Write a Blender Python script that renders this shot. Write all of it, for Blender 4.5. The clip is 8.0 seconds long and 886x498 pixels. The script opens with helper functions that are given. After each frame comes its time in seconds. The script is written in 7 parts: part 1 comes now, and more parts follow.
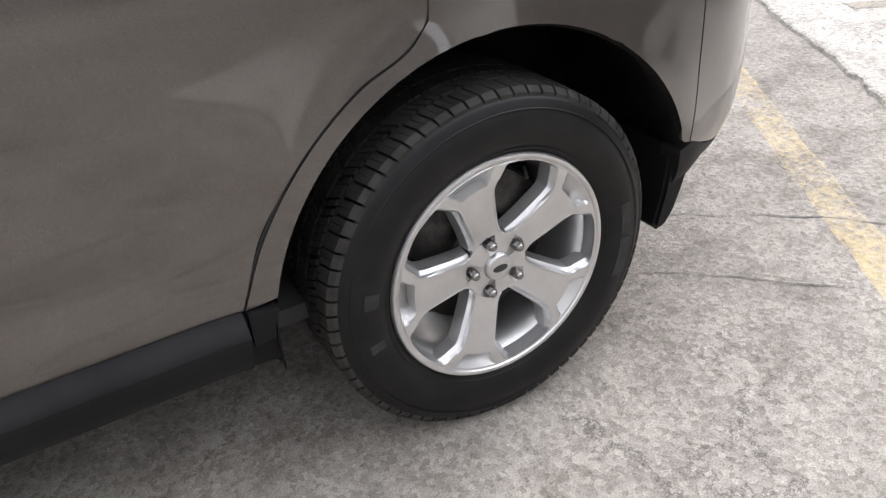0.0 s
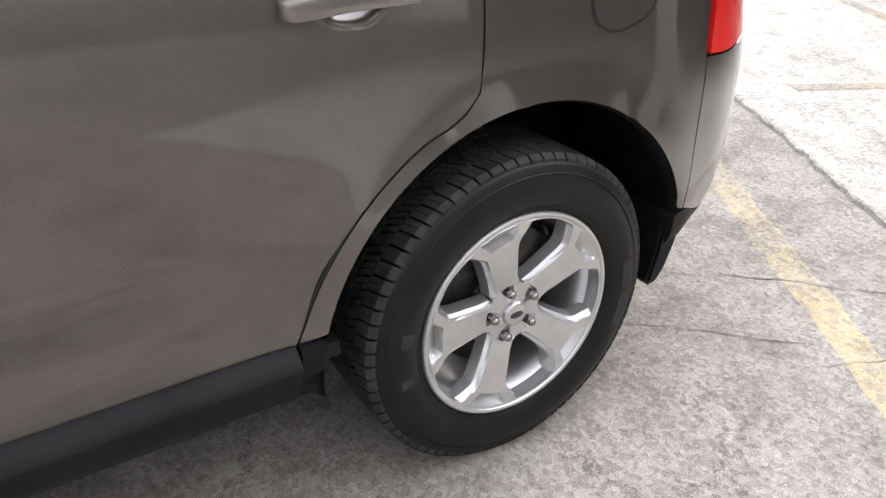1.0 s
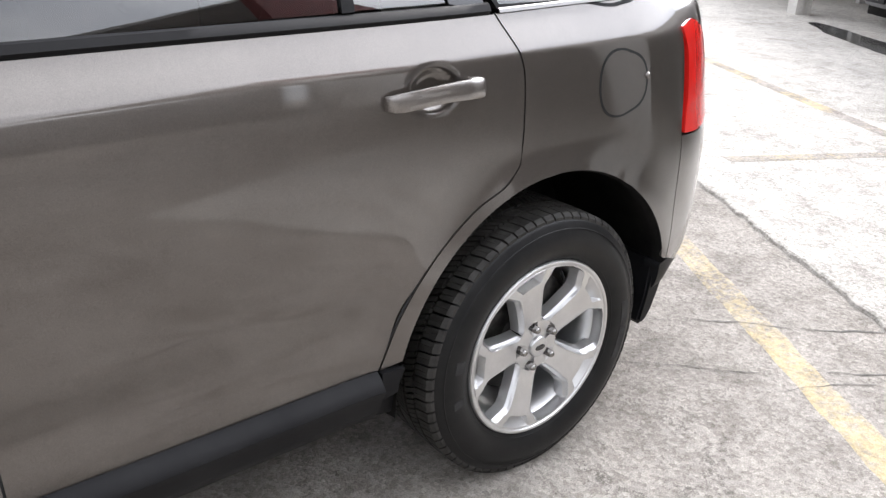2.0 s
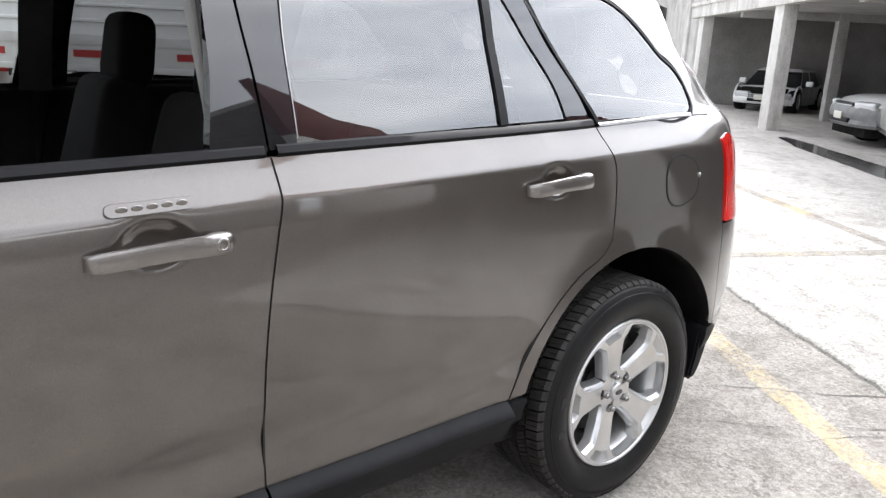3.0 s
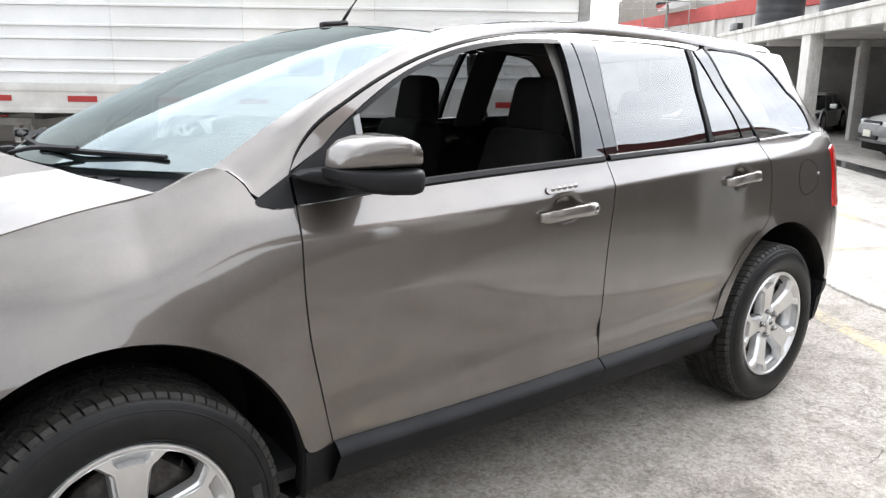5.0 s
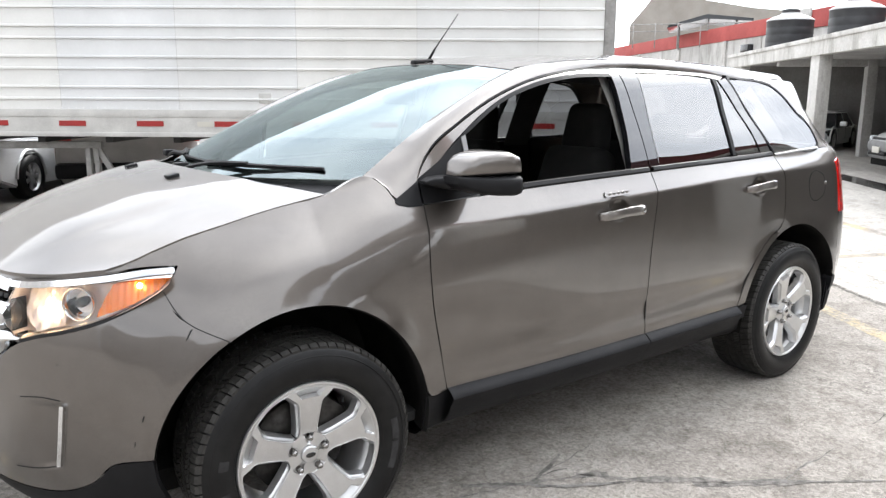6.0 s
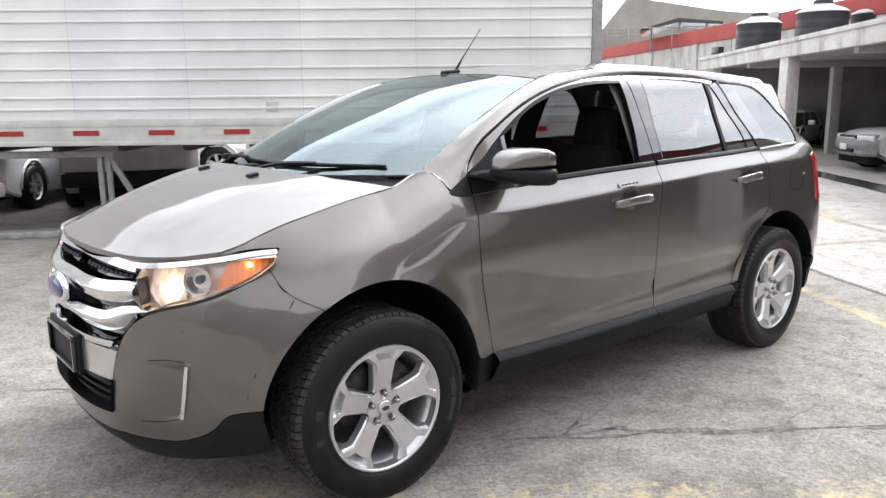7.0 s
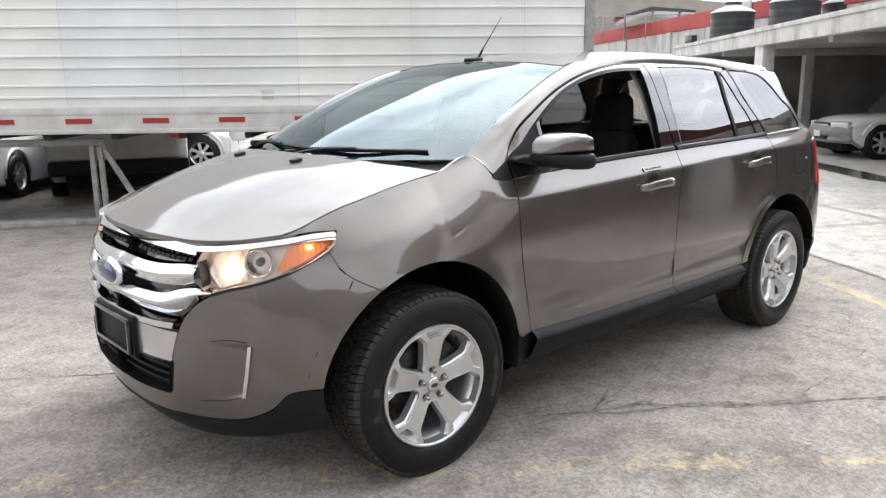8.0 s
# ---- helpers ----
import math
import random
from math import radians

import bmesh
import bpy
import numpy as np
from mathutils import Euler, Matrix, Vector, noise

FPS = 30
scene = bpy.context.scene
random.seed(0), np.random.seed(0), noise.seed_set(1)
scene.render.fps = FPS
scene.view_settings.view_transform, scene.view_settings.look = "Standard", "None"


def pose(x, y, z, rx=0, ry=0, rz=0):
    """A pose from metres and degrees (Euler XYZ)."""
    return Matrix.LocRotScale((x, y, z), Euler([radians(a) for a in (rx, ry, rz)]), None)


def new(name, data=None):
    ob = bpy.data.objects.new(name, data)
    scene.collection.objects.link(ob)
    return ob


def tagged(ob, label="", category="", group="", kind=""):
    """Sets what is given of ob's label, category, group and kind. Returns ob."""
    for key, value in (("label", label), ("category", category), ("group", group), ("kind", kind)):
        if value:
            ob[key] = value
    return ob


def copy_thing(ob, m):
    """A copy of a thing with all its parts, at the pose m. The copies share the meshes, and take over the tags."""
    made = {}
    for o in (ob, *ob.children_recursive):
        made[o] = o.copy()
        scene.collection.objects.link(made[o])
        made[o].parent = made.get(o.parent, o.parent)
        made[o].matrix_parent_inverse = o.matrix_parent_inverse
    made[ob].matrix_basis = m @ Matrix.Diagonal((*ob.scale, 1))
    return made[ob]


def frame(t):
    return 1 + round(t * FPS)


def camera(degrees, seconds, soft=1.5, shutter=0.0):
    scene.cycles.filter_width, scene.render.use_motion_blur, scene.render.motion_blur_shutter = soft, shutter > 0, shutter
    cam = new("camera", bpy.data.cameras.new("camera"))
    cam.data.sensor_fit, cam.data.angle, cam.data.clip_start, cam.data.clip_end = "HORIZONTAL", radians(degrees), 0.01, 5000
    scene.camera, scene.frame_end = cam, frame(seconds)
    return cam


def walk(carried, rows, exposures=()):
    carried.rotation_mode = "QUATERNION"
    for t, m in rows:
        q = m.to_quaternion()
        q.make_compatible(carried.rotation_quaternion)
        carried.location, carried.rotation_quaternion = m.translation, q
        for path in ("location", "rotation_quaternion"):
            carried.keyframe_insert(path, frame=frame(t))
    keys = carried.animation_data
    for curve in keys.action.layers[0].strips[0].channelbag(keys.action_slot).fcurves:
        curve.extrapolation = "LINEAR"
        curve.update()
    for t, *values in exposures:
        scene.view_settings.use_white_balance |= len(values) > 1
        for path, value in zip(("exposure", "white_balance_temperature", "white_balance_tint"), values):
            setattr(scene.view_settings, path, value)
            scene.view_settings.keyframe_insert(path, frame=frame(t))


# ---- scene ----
cam = camera(60.21, 8.0, soft=1.35)
ROWS = [
    (0.0, -0.673, -1.0523, 1.1972, 58.054, 3.923, -29.719),
    (0.5, -0.7372, -1.0516, 1.2366, 59.597, 1.525, -30.122),
    (1.0, -0.8874, -1.0576, 1.2739, 61.412, -0.664, -32.643),
    (1.5, -1.0705, -1.091, 1.3022, 63.746, -0.573, -35.877),
    (1.7, -1.1411, -1.1229, 1.3291, 64.995, -1.022, -36.665),
    (2.8, -1.7348, -1.3036, 1.3994, 73.208, -2.568, -39.131),
    (3.0, -1.8642, -1.3199, 1.4021, 74.837, -2.69, -39.136),
    (3.5, -2.1829, -1.3825, 1.4171, 75.071, -1.776, -39.179),
    (4.0, -2.5389, -1.5235, 1.408, 76.55, -0.903, -38.501),
    (4.5, -2.8828, -1.6148, 1.4427, 76.55, -0.683, -37.905),
    (5.0, -3.271, -1.6677, 1.450, 77.2, -0.847, -38.367),
    (5.2, -3.3895, -1.6987, 1.468, 78.62, -1.327, -37.873),
    (6.3, -4.0392, -2.0448, 1.4825, 78.617, 0.212, -38.005),
    (6.5, -4.1424, -2.0546, 1.4878, 78.53, 0.468, -38.781),
    (7.0, -4.3679, -2.1661, 1.4826, 79.086, 0.542, -39.662),
    (7.5, -4.512, -2.1652, 1.4795, 78.588, -0.11, -40.343),
    (8.0, -4.6528, -2.0517, 1.4794, 78.209, 0.56, -41.956),
]
# the camera's own exposure and white balance drift: seconds, stops, kelvin, tint
AUTO = [(0.0, 0.56, 6520, 13), (1.5, 0.70, 6480, 13), (3.0, 0.82, 6380, 11), (5.0, 0.94, 6480, 10), (6.5, 0.68, 6480, 10), (8.0, 0.50, 6520, 10)]
walk(cam, [(t, pose(*r)) for t, *r in ROWS], AUTO)

# ---- sky and sun ----
world = bpy.data.worlds.new("overcast_sky")
scene.world = world
world.use_nodes = True
wn, wl = world.node_tree.nodes, world.node_tree.links
wn.clear()
w_out, w_bg, w_sky, w_mix = wn.new("ShaderNodeOutputWorld"), wn.new("ShaderNodeBackground"), wn.new("ShaderNodeTexSky"), wn.new("ShaderNodeMix")
w_sky.sky_type, w_sky.sun_disc = "NISHITA", False
SUN_UP, SUN_TURN = radians(42), radians(78)
w_sky.sun_elevation, w_sky.sun_rotation = SUN_UP, SUN_TURN
w_geo, w_noise, w_ramp = wn.new("ShaderNodeTexCoord"), wn.new("ShaderNodeTexNoise"), wn.new("ShaderNodeValToRGB")
w_map = wn.new("ShaderNodeMapping")
w_map.inputs["Scale"].default_value = (1.0, 1.0, 2.6)
w_noise.inputs["Scale"].default_value, w_noise.inputs["Detail"].default_value, w_noise.inputs["Roughness"].default_value = 1.7, 4, 0.52
w_ramp.color_ramp.elements[0].position, w_ramp.color_ramp.elements[0].color = 0.36, (7.6, 8.0, 8.7, 1)
w_ramp.color_ramp.elements[1].position, w_ramp.color_ramp.elements[1].color = 0.60, (13.6, 13.8, 14.1, 1)
w_mix.data_type = "RGBA"
w_mix.inputs[0].default_value = 0.86
wl.new(w_geo.outputs["Generated"], w_map.inputs["Vector"])
wl.new(w_map.outputs["Vector"], w_noise.inputs["Vector"])
wl.new(w_noise.outputs["Fac"], w_ramp.inputs["Fac"])
wl.new(w_sky.outputs["Color"], w_mix.inputs[6])
wl.new(w_ramp.outputs["Color"], w_mix.inputs[7])
# broken cloud, thinner and brighter towards the horizon
w_sep, w_grad, w_mul = wn.new("ShaderNodeSeparateXYZ"), wn.new("ShaderNodeMapRange"), wn.new("ShaderNodeMix")
wl.new(w_geo.outputs["Generated"], w_sep.inputs["Vector"])
wl.new(w_sep.outputs["Z"], w_grad.inputs["Value"])
w_grad.inputs["From Min"].default_value, w_grad.inputs["From Max"].default_value = 0.0, 1.0
w_grad.inputs["To Min"].default_value, w_grad.inputs["To Max"].default_value = 1.25, 0.95
# the thin cloud glows round the hidden sun
w_dot, w_glow, w_sum = wn.new("ShaderNodeVectorMath"), wn.new("ShaderNodeMapRange"), wn.new("ShaderNodeMath")
w_dot.operation, w_sum.operation = "DOT_PRODUCT", "ADD"
w_dot.inputs[1].default_value = (math.sin(SUN_TURN) * math.cos(SUN_UP), math.cos(SUN_TURN) * math.cos(SUN_UP), math.sin(SUN_UP))
w_glow.interpolation_type = "SMOOTHSTEP"
w_glow.inputs["From Min"].default_value, w_glow.inputs["From Max"].default_value = 0.15, 1.0
w_glow.inputs["To Min"].default_value, w_glow.inputs["To Max"].default_value = 0.0, 1.7
wl.new(w_geo.outputs["Generated"], w_dot.inputs[0])
wl.new(w_dot.outputs["Value"], w_glow.inputs["Value"])
wl.new(w_grad.outputs["Result"], w_sum.inputs[0])
wl.new(w_glow.outputs["Result"], w_sum.inputs[1])
w_mul.data_type, w_mul.blend_type = "RGBA", "MULTIPLY"
w_mul.inputs[0].default_value = 1.0
wl.new(w_mix.outputs[2], w_mul.inputs[6])
wl.new(w_sum.outputs["Value"], w_mul.inputs[7])
wl.new(w_mul.outputs[2], w_bg.inputs["Color"])
w_bg.inputs["Strength"].default_value = 0.1
wl.new(w_bg.outputs["Background"], w_out.inputs["Surface"])

sun = new("sun", bpy.data.lights.new("sun", "SUN"))
sun.data.energy, sun.data.angle, sun.data.color = 1.5, radians(18), (1.0, 0.97, 0.93)
sun.rotation_euler = (radians(90) - SUN_UP, 0, radians(180) - SUN_TURN)

# ---- materials ----
def material(name, color, rough=0.5, metal=0.0, spec=0.5, coat=0.0, coat_rough=0.05):
    m = bpy.data.materials.new(name)
    m.use_nodes = True
    b = m.node_tree.nodes["Principled BSDF"]
    b.inputs["Base Color"].default_value = (*color, 1)
    b.inputs["Roughness"].default_value, b.inputs["Metallic"].default_value = rough, metal
    b.inputs["Specular IOR Level"].default_value = spec
    b.inputs["Coat Weight"].default_value, b.inputs["Coat Roughness"].default_value = coat, coat_rough
    return m


def tex(m, kind, scale, detail=5, rough=0.6, stretch=(1, 1, 1)):
    """A texture node of the material in object space (metres)."""
    n, l = m.node_tree.nodes, m.node_tree.links
    co, mp, t = n.new("ShaderNodeTexCoord"), n.new("ShaderNodeMapping"), n.new(kind)
    mp.inputs["Scale"].default_value = stretch
    l.new(co.outputs["Object"], mp.inputs["Vector"])
    l.new(mp.outputs["Vector"], t.inputs["Vector"])
    t.inputs["Scale"].default_value = scale
    if kind == "ShaderNodeTexNoise":
        t.inputs["Detail"].default_value, t.inputs["Roughness"].default_value = detail, rough
    return t


def ramp(m, source, stops):
    r = m.node_tree.nodes.new("ShaderNodeValToRGB")
    e = r.color_ramp.elements
    while len(e) < len(stops):
        e.new(0.5)
    for k, (p, c) in zip(e, stops):
        k.position, k.color = p, (*c, 1) if len(c) == 3 else c
    m.node_tree.links.new(source, r.inputs["Fac"])
    return r.outputs["Color"]


def mix(m, a, b, fac, mode="MIX"):
    x = m.node_tree.nodes.new("ShaderNodeMix")
    x.data_type, x.blend_type = "RGBA", mode
    for slot, v in ((0, fac), (6, a), (7, b)):
        if isinstance(v, (int, float)):
            x.inputs[slot].default_value = v
        elif isinstance(v, tuple):
            x.inputs[slot].default_value = (*v, 1)
        else:
            m.node_tree.links.new(v, x.inputs[slot])
    return x.outputs[2]


def bump(m, source, strength, distance=0.01, under=None):
    b = m.node_tree.nodes.new("ShaderNodeBump")
    b.inputs["Strength"].default_value, b.inputs["Distance"].default_value = strength, distance
    m.node_tree.links.new(source, b.inputs["Height"])
    if under is not None:
        m.node_tree.links.new(under, b.inputs["Normal"])
    m.node_tree.links.new(b.outputs["Normal"], m.node_tree.nodes["Principled BSDF"].inputs["Normal"])
    return b.outputs["Normal"]


def to(m, source, slot):
    m.node_tree.links.new(source, m.node_tree.nodes["Principled BSDF"].inputs[slot])


def mottled(name, dark, light, scale, rough=0.6, fine=60, bumps=0.15, depth=0.004, metal=0.0, coat=0.0, spec=0.5, spots=(0.35, 0.65), grain=0.7):
    """A surface whose colour drifts between two tones at two scales, with a fine relief."""
    m = material(name, light, rough, metal, spec, coat)
    big, small = tex(m, "ShaderNodeTexNoise", scale), tex(m, "ShaderNodeTexNoise", fine, 4, 0.65)
    c1 = ramp(m, big.outputs["Fac"], [(spots[0], dark), (spots[1], light)])
    c2 = ramp(m, small.outputs["Fac"], [(0.3, (0.72, 0.72, 0.72)), (0.7, (1.08, 1.08, 1.08))])
    to(m, mix(m, c1, c2, grain, "MULTIPLY"), "Base Color")
    if bumps:
        bump(m, small.outputs["Fac"], bumps, depth)
    return m


def paint(name, color, flake, rough=0.4, metal=0.75):
    m = material(name, color, rough, metal, 0.5, 1.0, 0.025)
    m.node_tree.nodes["Principled BSDF"].inputs["Coat IOR"].default_value = 1.78
    v = tex(m, "ShaderNodeTexNoise", 1400, 1, 0.5)
    dust = tex(m, "ShaderNodeTexNoise", 5, 6, 0.65)
    c = ramp(m, v.outputs["Fac"], [(0.35, tuple(0.82 * k for k in color)), (0.7, flake)])
    dirt = ramp(m, dust.outputs["Fac"], [(0.45, (0, 0, 0)), (0.85, (0.16, 0.16, 0.16))])
    to(m, mix(m, c, (0.24, 0.22, 0.20), dirt), "Base Color")
    to(m, ramp(m, dust.outputs["Fac"], [(0.3, (0.035, 0.035, 0.035)), (0.8, (0.07, 0.07, 0.07))]), "Coat Roughness")
    return m


def clear_glass(name, color, rough=0.0, coat=0.0, ior=1.5, sheen=(1, 1, 1)):
    """Thin tinted pane: lets light through by its colour and mirrors by Fresnel."""
    m = bpy.data.materials.new(name)
    m.use_nodes = True
    n, l = m.node_tree.nodes, m.node_tree.links
    n.clear()
    o, x, t, g, f = n.new("ShaderNodeOutputMaterial"), n.new("ShaderNodeMixShader"), n.new("ShaderNodeBsdfTransparent"), n.new("ShaderNodeBsdfGlossy"), n.new("ShaderNodeFresnel")
    t.inputs["Color"].default_value = (*color, 1)
    g.inputs["Roughness"].default_value = rough
    g.inputs["Color"].default_value = (*sheen, 1)
    f.inputs["IOR"].default_value = ior
    l.new(f.outputs["Fac"], x.inputs[0])
    l.new(t.outputs[0], x.inputs[1])
    l.new(g.outputs[0], x.inputs[2])
    l.new(x.outputs[0], o.inputs["Surface"])
    return m


PAINT = paint("warm_grey_metallic_paint", (0.092, 0.080, 0.071), (0.156, 0.138, 0.125), 0.36, 0.90)
BLACK_PLASTIC = mottled("grained_black_plastic", (0.006, 0.006, 0.007), (0.012, 0.012, 0.013), 6, 0.5, 700, 0.25, 0.0008, spec=0.16)
GLOSS_BLACK = material("gloss_black_trim", (0.008, 0.008, 0.009), 0.025, 0, 0.5, 0.6, 0.01)
DARK_CAVITY = mottled("dark_underbody", (0.008, 0.008, 0.008), (0.018, 0.017, 0.016), 8, 0.95, 90, 0.3, 0.003, spec=0.08)
CHROME = material("chrome", (0.74, 0.75, 0.76), 0.06, 1.0)
SATIN = mottled("satin_silver_alloy", (0.60, 0.60, 0.60), (0.68, 0.68, 0.68), 14, 0.36, 900, 0.05, 0.0003, 0.88, 0.4)
STEEL_DARK = mottled("dull_brake_steel", (0.035, 0.032, 0.030), (0.085, 0.08, 0.075), 30, 0.55, 300, 0.1, 0.001, 0.7)
NUT_STEEL = material("dark_chrome_nut", (0.30, 0.29, 0.28), 0.22, 1.0)
RUBBER = mottled("tyre_rubber", (0.004, 0.004, 0.0045), (0.009, 0.009, 0.009), 18, 0.42, 500, 0.2, 0.0008, spec=0.25)
TREAD_RUBBER = mottled("dusty_tread_rubber", (0.018, 0.017, 0.0155), (0.042, 0.040, 0.037), 22, 0.65, 400, 0.3, 0.001, spec=0.25)
MARK_RUBBER = mottled("scuffed_sidewall_rubber", (0.016, 0.016, 0.0165), (0.032, 0.032, 0.033), 40, 0.6, 400, 0.3, 0.001, spec=0.3)
PRIVACY = clear_glass("privacy_tinted_glass", (0.27, 0.28, 0.29), 0.0, ior=2.1)
CLEAR = clear_glass("clear_window_glass", (0.62, 0.65, 0.645), 0.0, ior=1.5)
SCREEN_GLASS = clear_glass("windscreen_glass", (0.34, 0.41, 0.40), 0.0, ior=2.1, sheen=(0.84, 0.97, 1.0))
LENS = clear_glass("clear_lamp_lens", (0.93, 0.94, 0.95), 0.0, ior=1.5)
AMBER = material("amber_reflector", (0.95, 0.27, 0.02), 0.18, 0.0, 0.5, 0.6)
RED_LENS = material("red_lamp_lens", (0.62, 0.018, 0.014), 0.12, 0, 0.6, 1.0)
CLOTH = mottled("dark_seat_cloth", (0.009, 0.0088, 0.0086), (0.016, 0.0155, 0.015), 12, 0.9, 500, 0.3, 0.001)
TRIM_DARK = mottled("dark_cabin_plastic", (0.028, 0.028, 0.029), (0.045, 0.045, 0.046), 9, 0.6, 500, 0.2, 0.0008)
TRIM_LIGHT = mottled("beige_pillar_trim", (0.16, 0.155, 0.145), (0.21, 0.205, 0.19), 9, 0.8, 500, 0.1, 0.0005)
HEAD_BOWL = material("lamp_bowl", (0.86, 0.76, 0.69), 0.32, 0.35)
INSERT = mottled("satin_bright_insert", (0.58, 0.57, 0.57), (0.68, 0.67, 0.67), 9, 0.22, 300, 0.03, 0.0004, 0.9)
BADGE_BLUE = material("dark_blue_enamel", (0.012, 0.02, 0.10), 0.15, 0.2, 0.5, 1.0)
LIT_BULB = material("lit_bulb", (1, 0.9, 0.75), 0.3)
LIT_BULB.node_tree.nodes["Principled BSDF"].inputs["Emission Color"].default_value = (1.0, 0.72, 0.42, 1)
LIT_BULB.node_tree.nodes["Principled BSDF"].inputs["Emission Strength"].default_value = 14
# body paint made lighter: the light on handles and keys is in the colour
PAINT_LIGHT = paint("handle_metallic_paint", (0.15, 0.135, 0.123), (0.26, 0.238, 0.22), 0.30, 0.85)
TRIM_GREY = material("grey_window_channel", (0.22, 0.22, 0.22), 0.45)
BRIGHT_TRIM = material("satin_bright_trim", (0.26, 0.255, 0.25), 0.3, 0.9)
SEAM_DARK = material("dark_seam", (0.01, 0.01, 0.01), 0.9)

# ---- building helpers ----
def part(name, bm, mat, parent=None, label="", smooth=True, m=None):
    """Links a bmesh as one mesh object, under a thing or a part if given."""
    me = bpy.data.meshes.new(name)
    if smooth:
        for f in bm.faces:
            f.smooth = True
        for e in bm.edges:
            if e.is_manifold and e.calc_face_angle(0) > 0.72:
                e.smooth = False
    bm.to_mesh(me)
    bm.free()
    for x in mat if isinstance(mat, (list, tuple)) else (mat,):
        me.materials.append(x)
    ob = new(name, me)
    if parent is not None:
        ob.parent = parent
    if m is not None:
        ob.matrix_basis = m
    if label:
        ob["label"] = label
    return ob


def again(ob, parent, m):
    """Another object on the same mesh."""
    o = new(ob.name.split(".")[0], ob.data)
    o.parent, o.matrix_basis = parent, m
    if "label" in ob:
        o["label"] = ob["label"]
    return o


def thing(name, label, category, group="", m=None, kind=""):
    ob = new(name)
    ob.empty_display_size = 0.1
    if m is not None:
        ob.matrix_basis = m
    return tagged(ob, label, category, group, kind)


def box(bm, lo, hi, bevel=0.0, m=None, segments=2):
    """A box between two corners added to bm, with rounded edges."""
    r = bmesh.ops.create_cube(bm, size=1)
    vs = r["verts"]
    for v in vs:
        v.co = Vector(tuple(lo[k] + (v.co[k] + 0.5) * (hi[k] - lo[k]) for k in range(3)))
    if bevel:
        es = list({e for v in vs for e in v.link_edges})
        r = bmesh.ops.bevel(bm, geom=es, offset=bevel, segments=segments, affect="EDGES", profile=0.6)
        vs = list({v for f in r["faces"] for v in f.verts} | {v for v in vs if v.is_valid})
    if m is not None:
        bmesh.ops.transform(bm, matrix=m, verts=vs)
    return vs


def block(lo, hi, bevel=0.0, m=None, segments=2):
    bm = bmesh.new()
    box(bm, lo, hi, bevel, m, segments)
    return bm


def tube(bm, points, radius, sides=10, cap=True):
    """A round bar along points; radius may be a list."""
    rings = []
    pts = [Vector(p) for p in points]
    up = Vector((0, 0, 1))
    for i, p in enumerate(pts):
        d = (pts[min(i + 1, len(pts) - 1)] - pts[max(i - 1, 0)]).normalized()
        a = d.cross(up)
        if a.length < 0.01:
            a = d.cross(Vector((1, 0, 0)))
        a.normalize()
        b = a.cross(d)
        r = radius[i] if isinstance(radius, (list, tuple)) else radius
        rings.append([bm.verts.new(p + (a * math.cos(t) + b * math.sin(t)) * r) for t in (2 * math.pi * k / sides for k in range(sides))])
    for r0, r1 in zip(rings, rings[1:]):
        for k in range(sides):
            bm.faces.new((r0[k], r0[(k + 1) % sides], r1[(k + 1) % sides], r1[k]))
    if cap:
        bm.faces.new(rings[0][::-1])
        bm.faces.new(rings[-1])
    return bm


def lathe(profile, n=64, bm=None, closed=False):
    """Turns (radius, y) pairs round the y axis."""
    bm = bm or bmesh.new()
    rings = [[bm.verts.new((r * math.cos(a), y, r * math.sin(a))) for a in (2 * math.pi * k / n for k in range(n))] for r, y in profile]
    pairs = list(zip(rings, rings[1:])) + ([(rings[-1], rings[0])] if closed else [])
    for r0, r1 in pairs:
        for k in range(n):
            bm.faces.new((r0[k], r0[(k + 1) % n], r1[(k + 1) % n], r1[k]))
    return bm


def polyline(pts, n):
    """n + 1 points spread evenly along a smooth curve through pts."""
    pts = [tuple(p) for p in pts]
    k = len(pts[0])
    dense = []
    for i in range(len(pts) - 1):
        p0, p1, p2, p3 = pts[max(i - 1, 0)], pts[i], pts[i + 1], pts[min(i + 2, len(pts) - 1)]
        l1 = math.dist(p1, p2) or 1e-9
        l0, l2 = math.dist(p0, p1) or l1, math.dist(p2, p3) or l1
        for j in range(16):
            t = j / 16
            q = []
            for c in range(k):
                m1 = ((p2[c] - p1[c]) / l1 * l0 + (p1[c] - p0[c]) / l0 * l1) / (l0 + l1) * l1 if p0 != p1 else p2[c] - p1[c]
                m2 = ((p3[c] - p2[c]) / l2 * l1 + (p2[c] - p1[c]) / l1 * l2) / (l1 + l2) * l1 if p3 != p2 else p2[c] - p1[c]
                q.append((2 * t**3 - 3 * t * t + 1) * p1[c] + (t**3 - 2 * t * t + t) * m1 + (3 * t * t - 2 * t**3) * p2[c] + (t**3 - t * t) * m2)
            dense.append(tuple(q))
    dense.append(pts[-1])
    acc = [0.0]
    for a, b in zip(dense, dense[1:]):
        acc.append(acc[-1] + math.dist(a, b))
    out, j = [], 0
    for i in range(n + 1):
        d = acc[-1] * i / n
        while j < len(acc) - 2 and acc[j + 1] < d:
            j += 1
        f = (d - acc[j]) / ((acc[j + 1] - acc[j]) or 1e-9)
        out.append(tuple(a + (b - a) * f for a, b in zip(dense[j], dense[j + 1])))
    return out


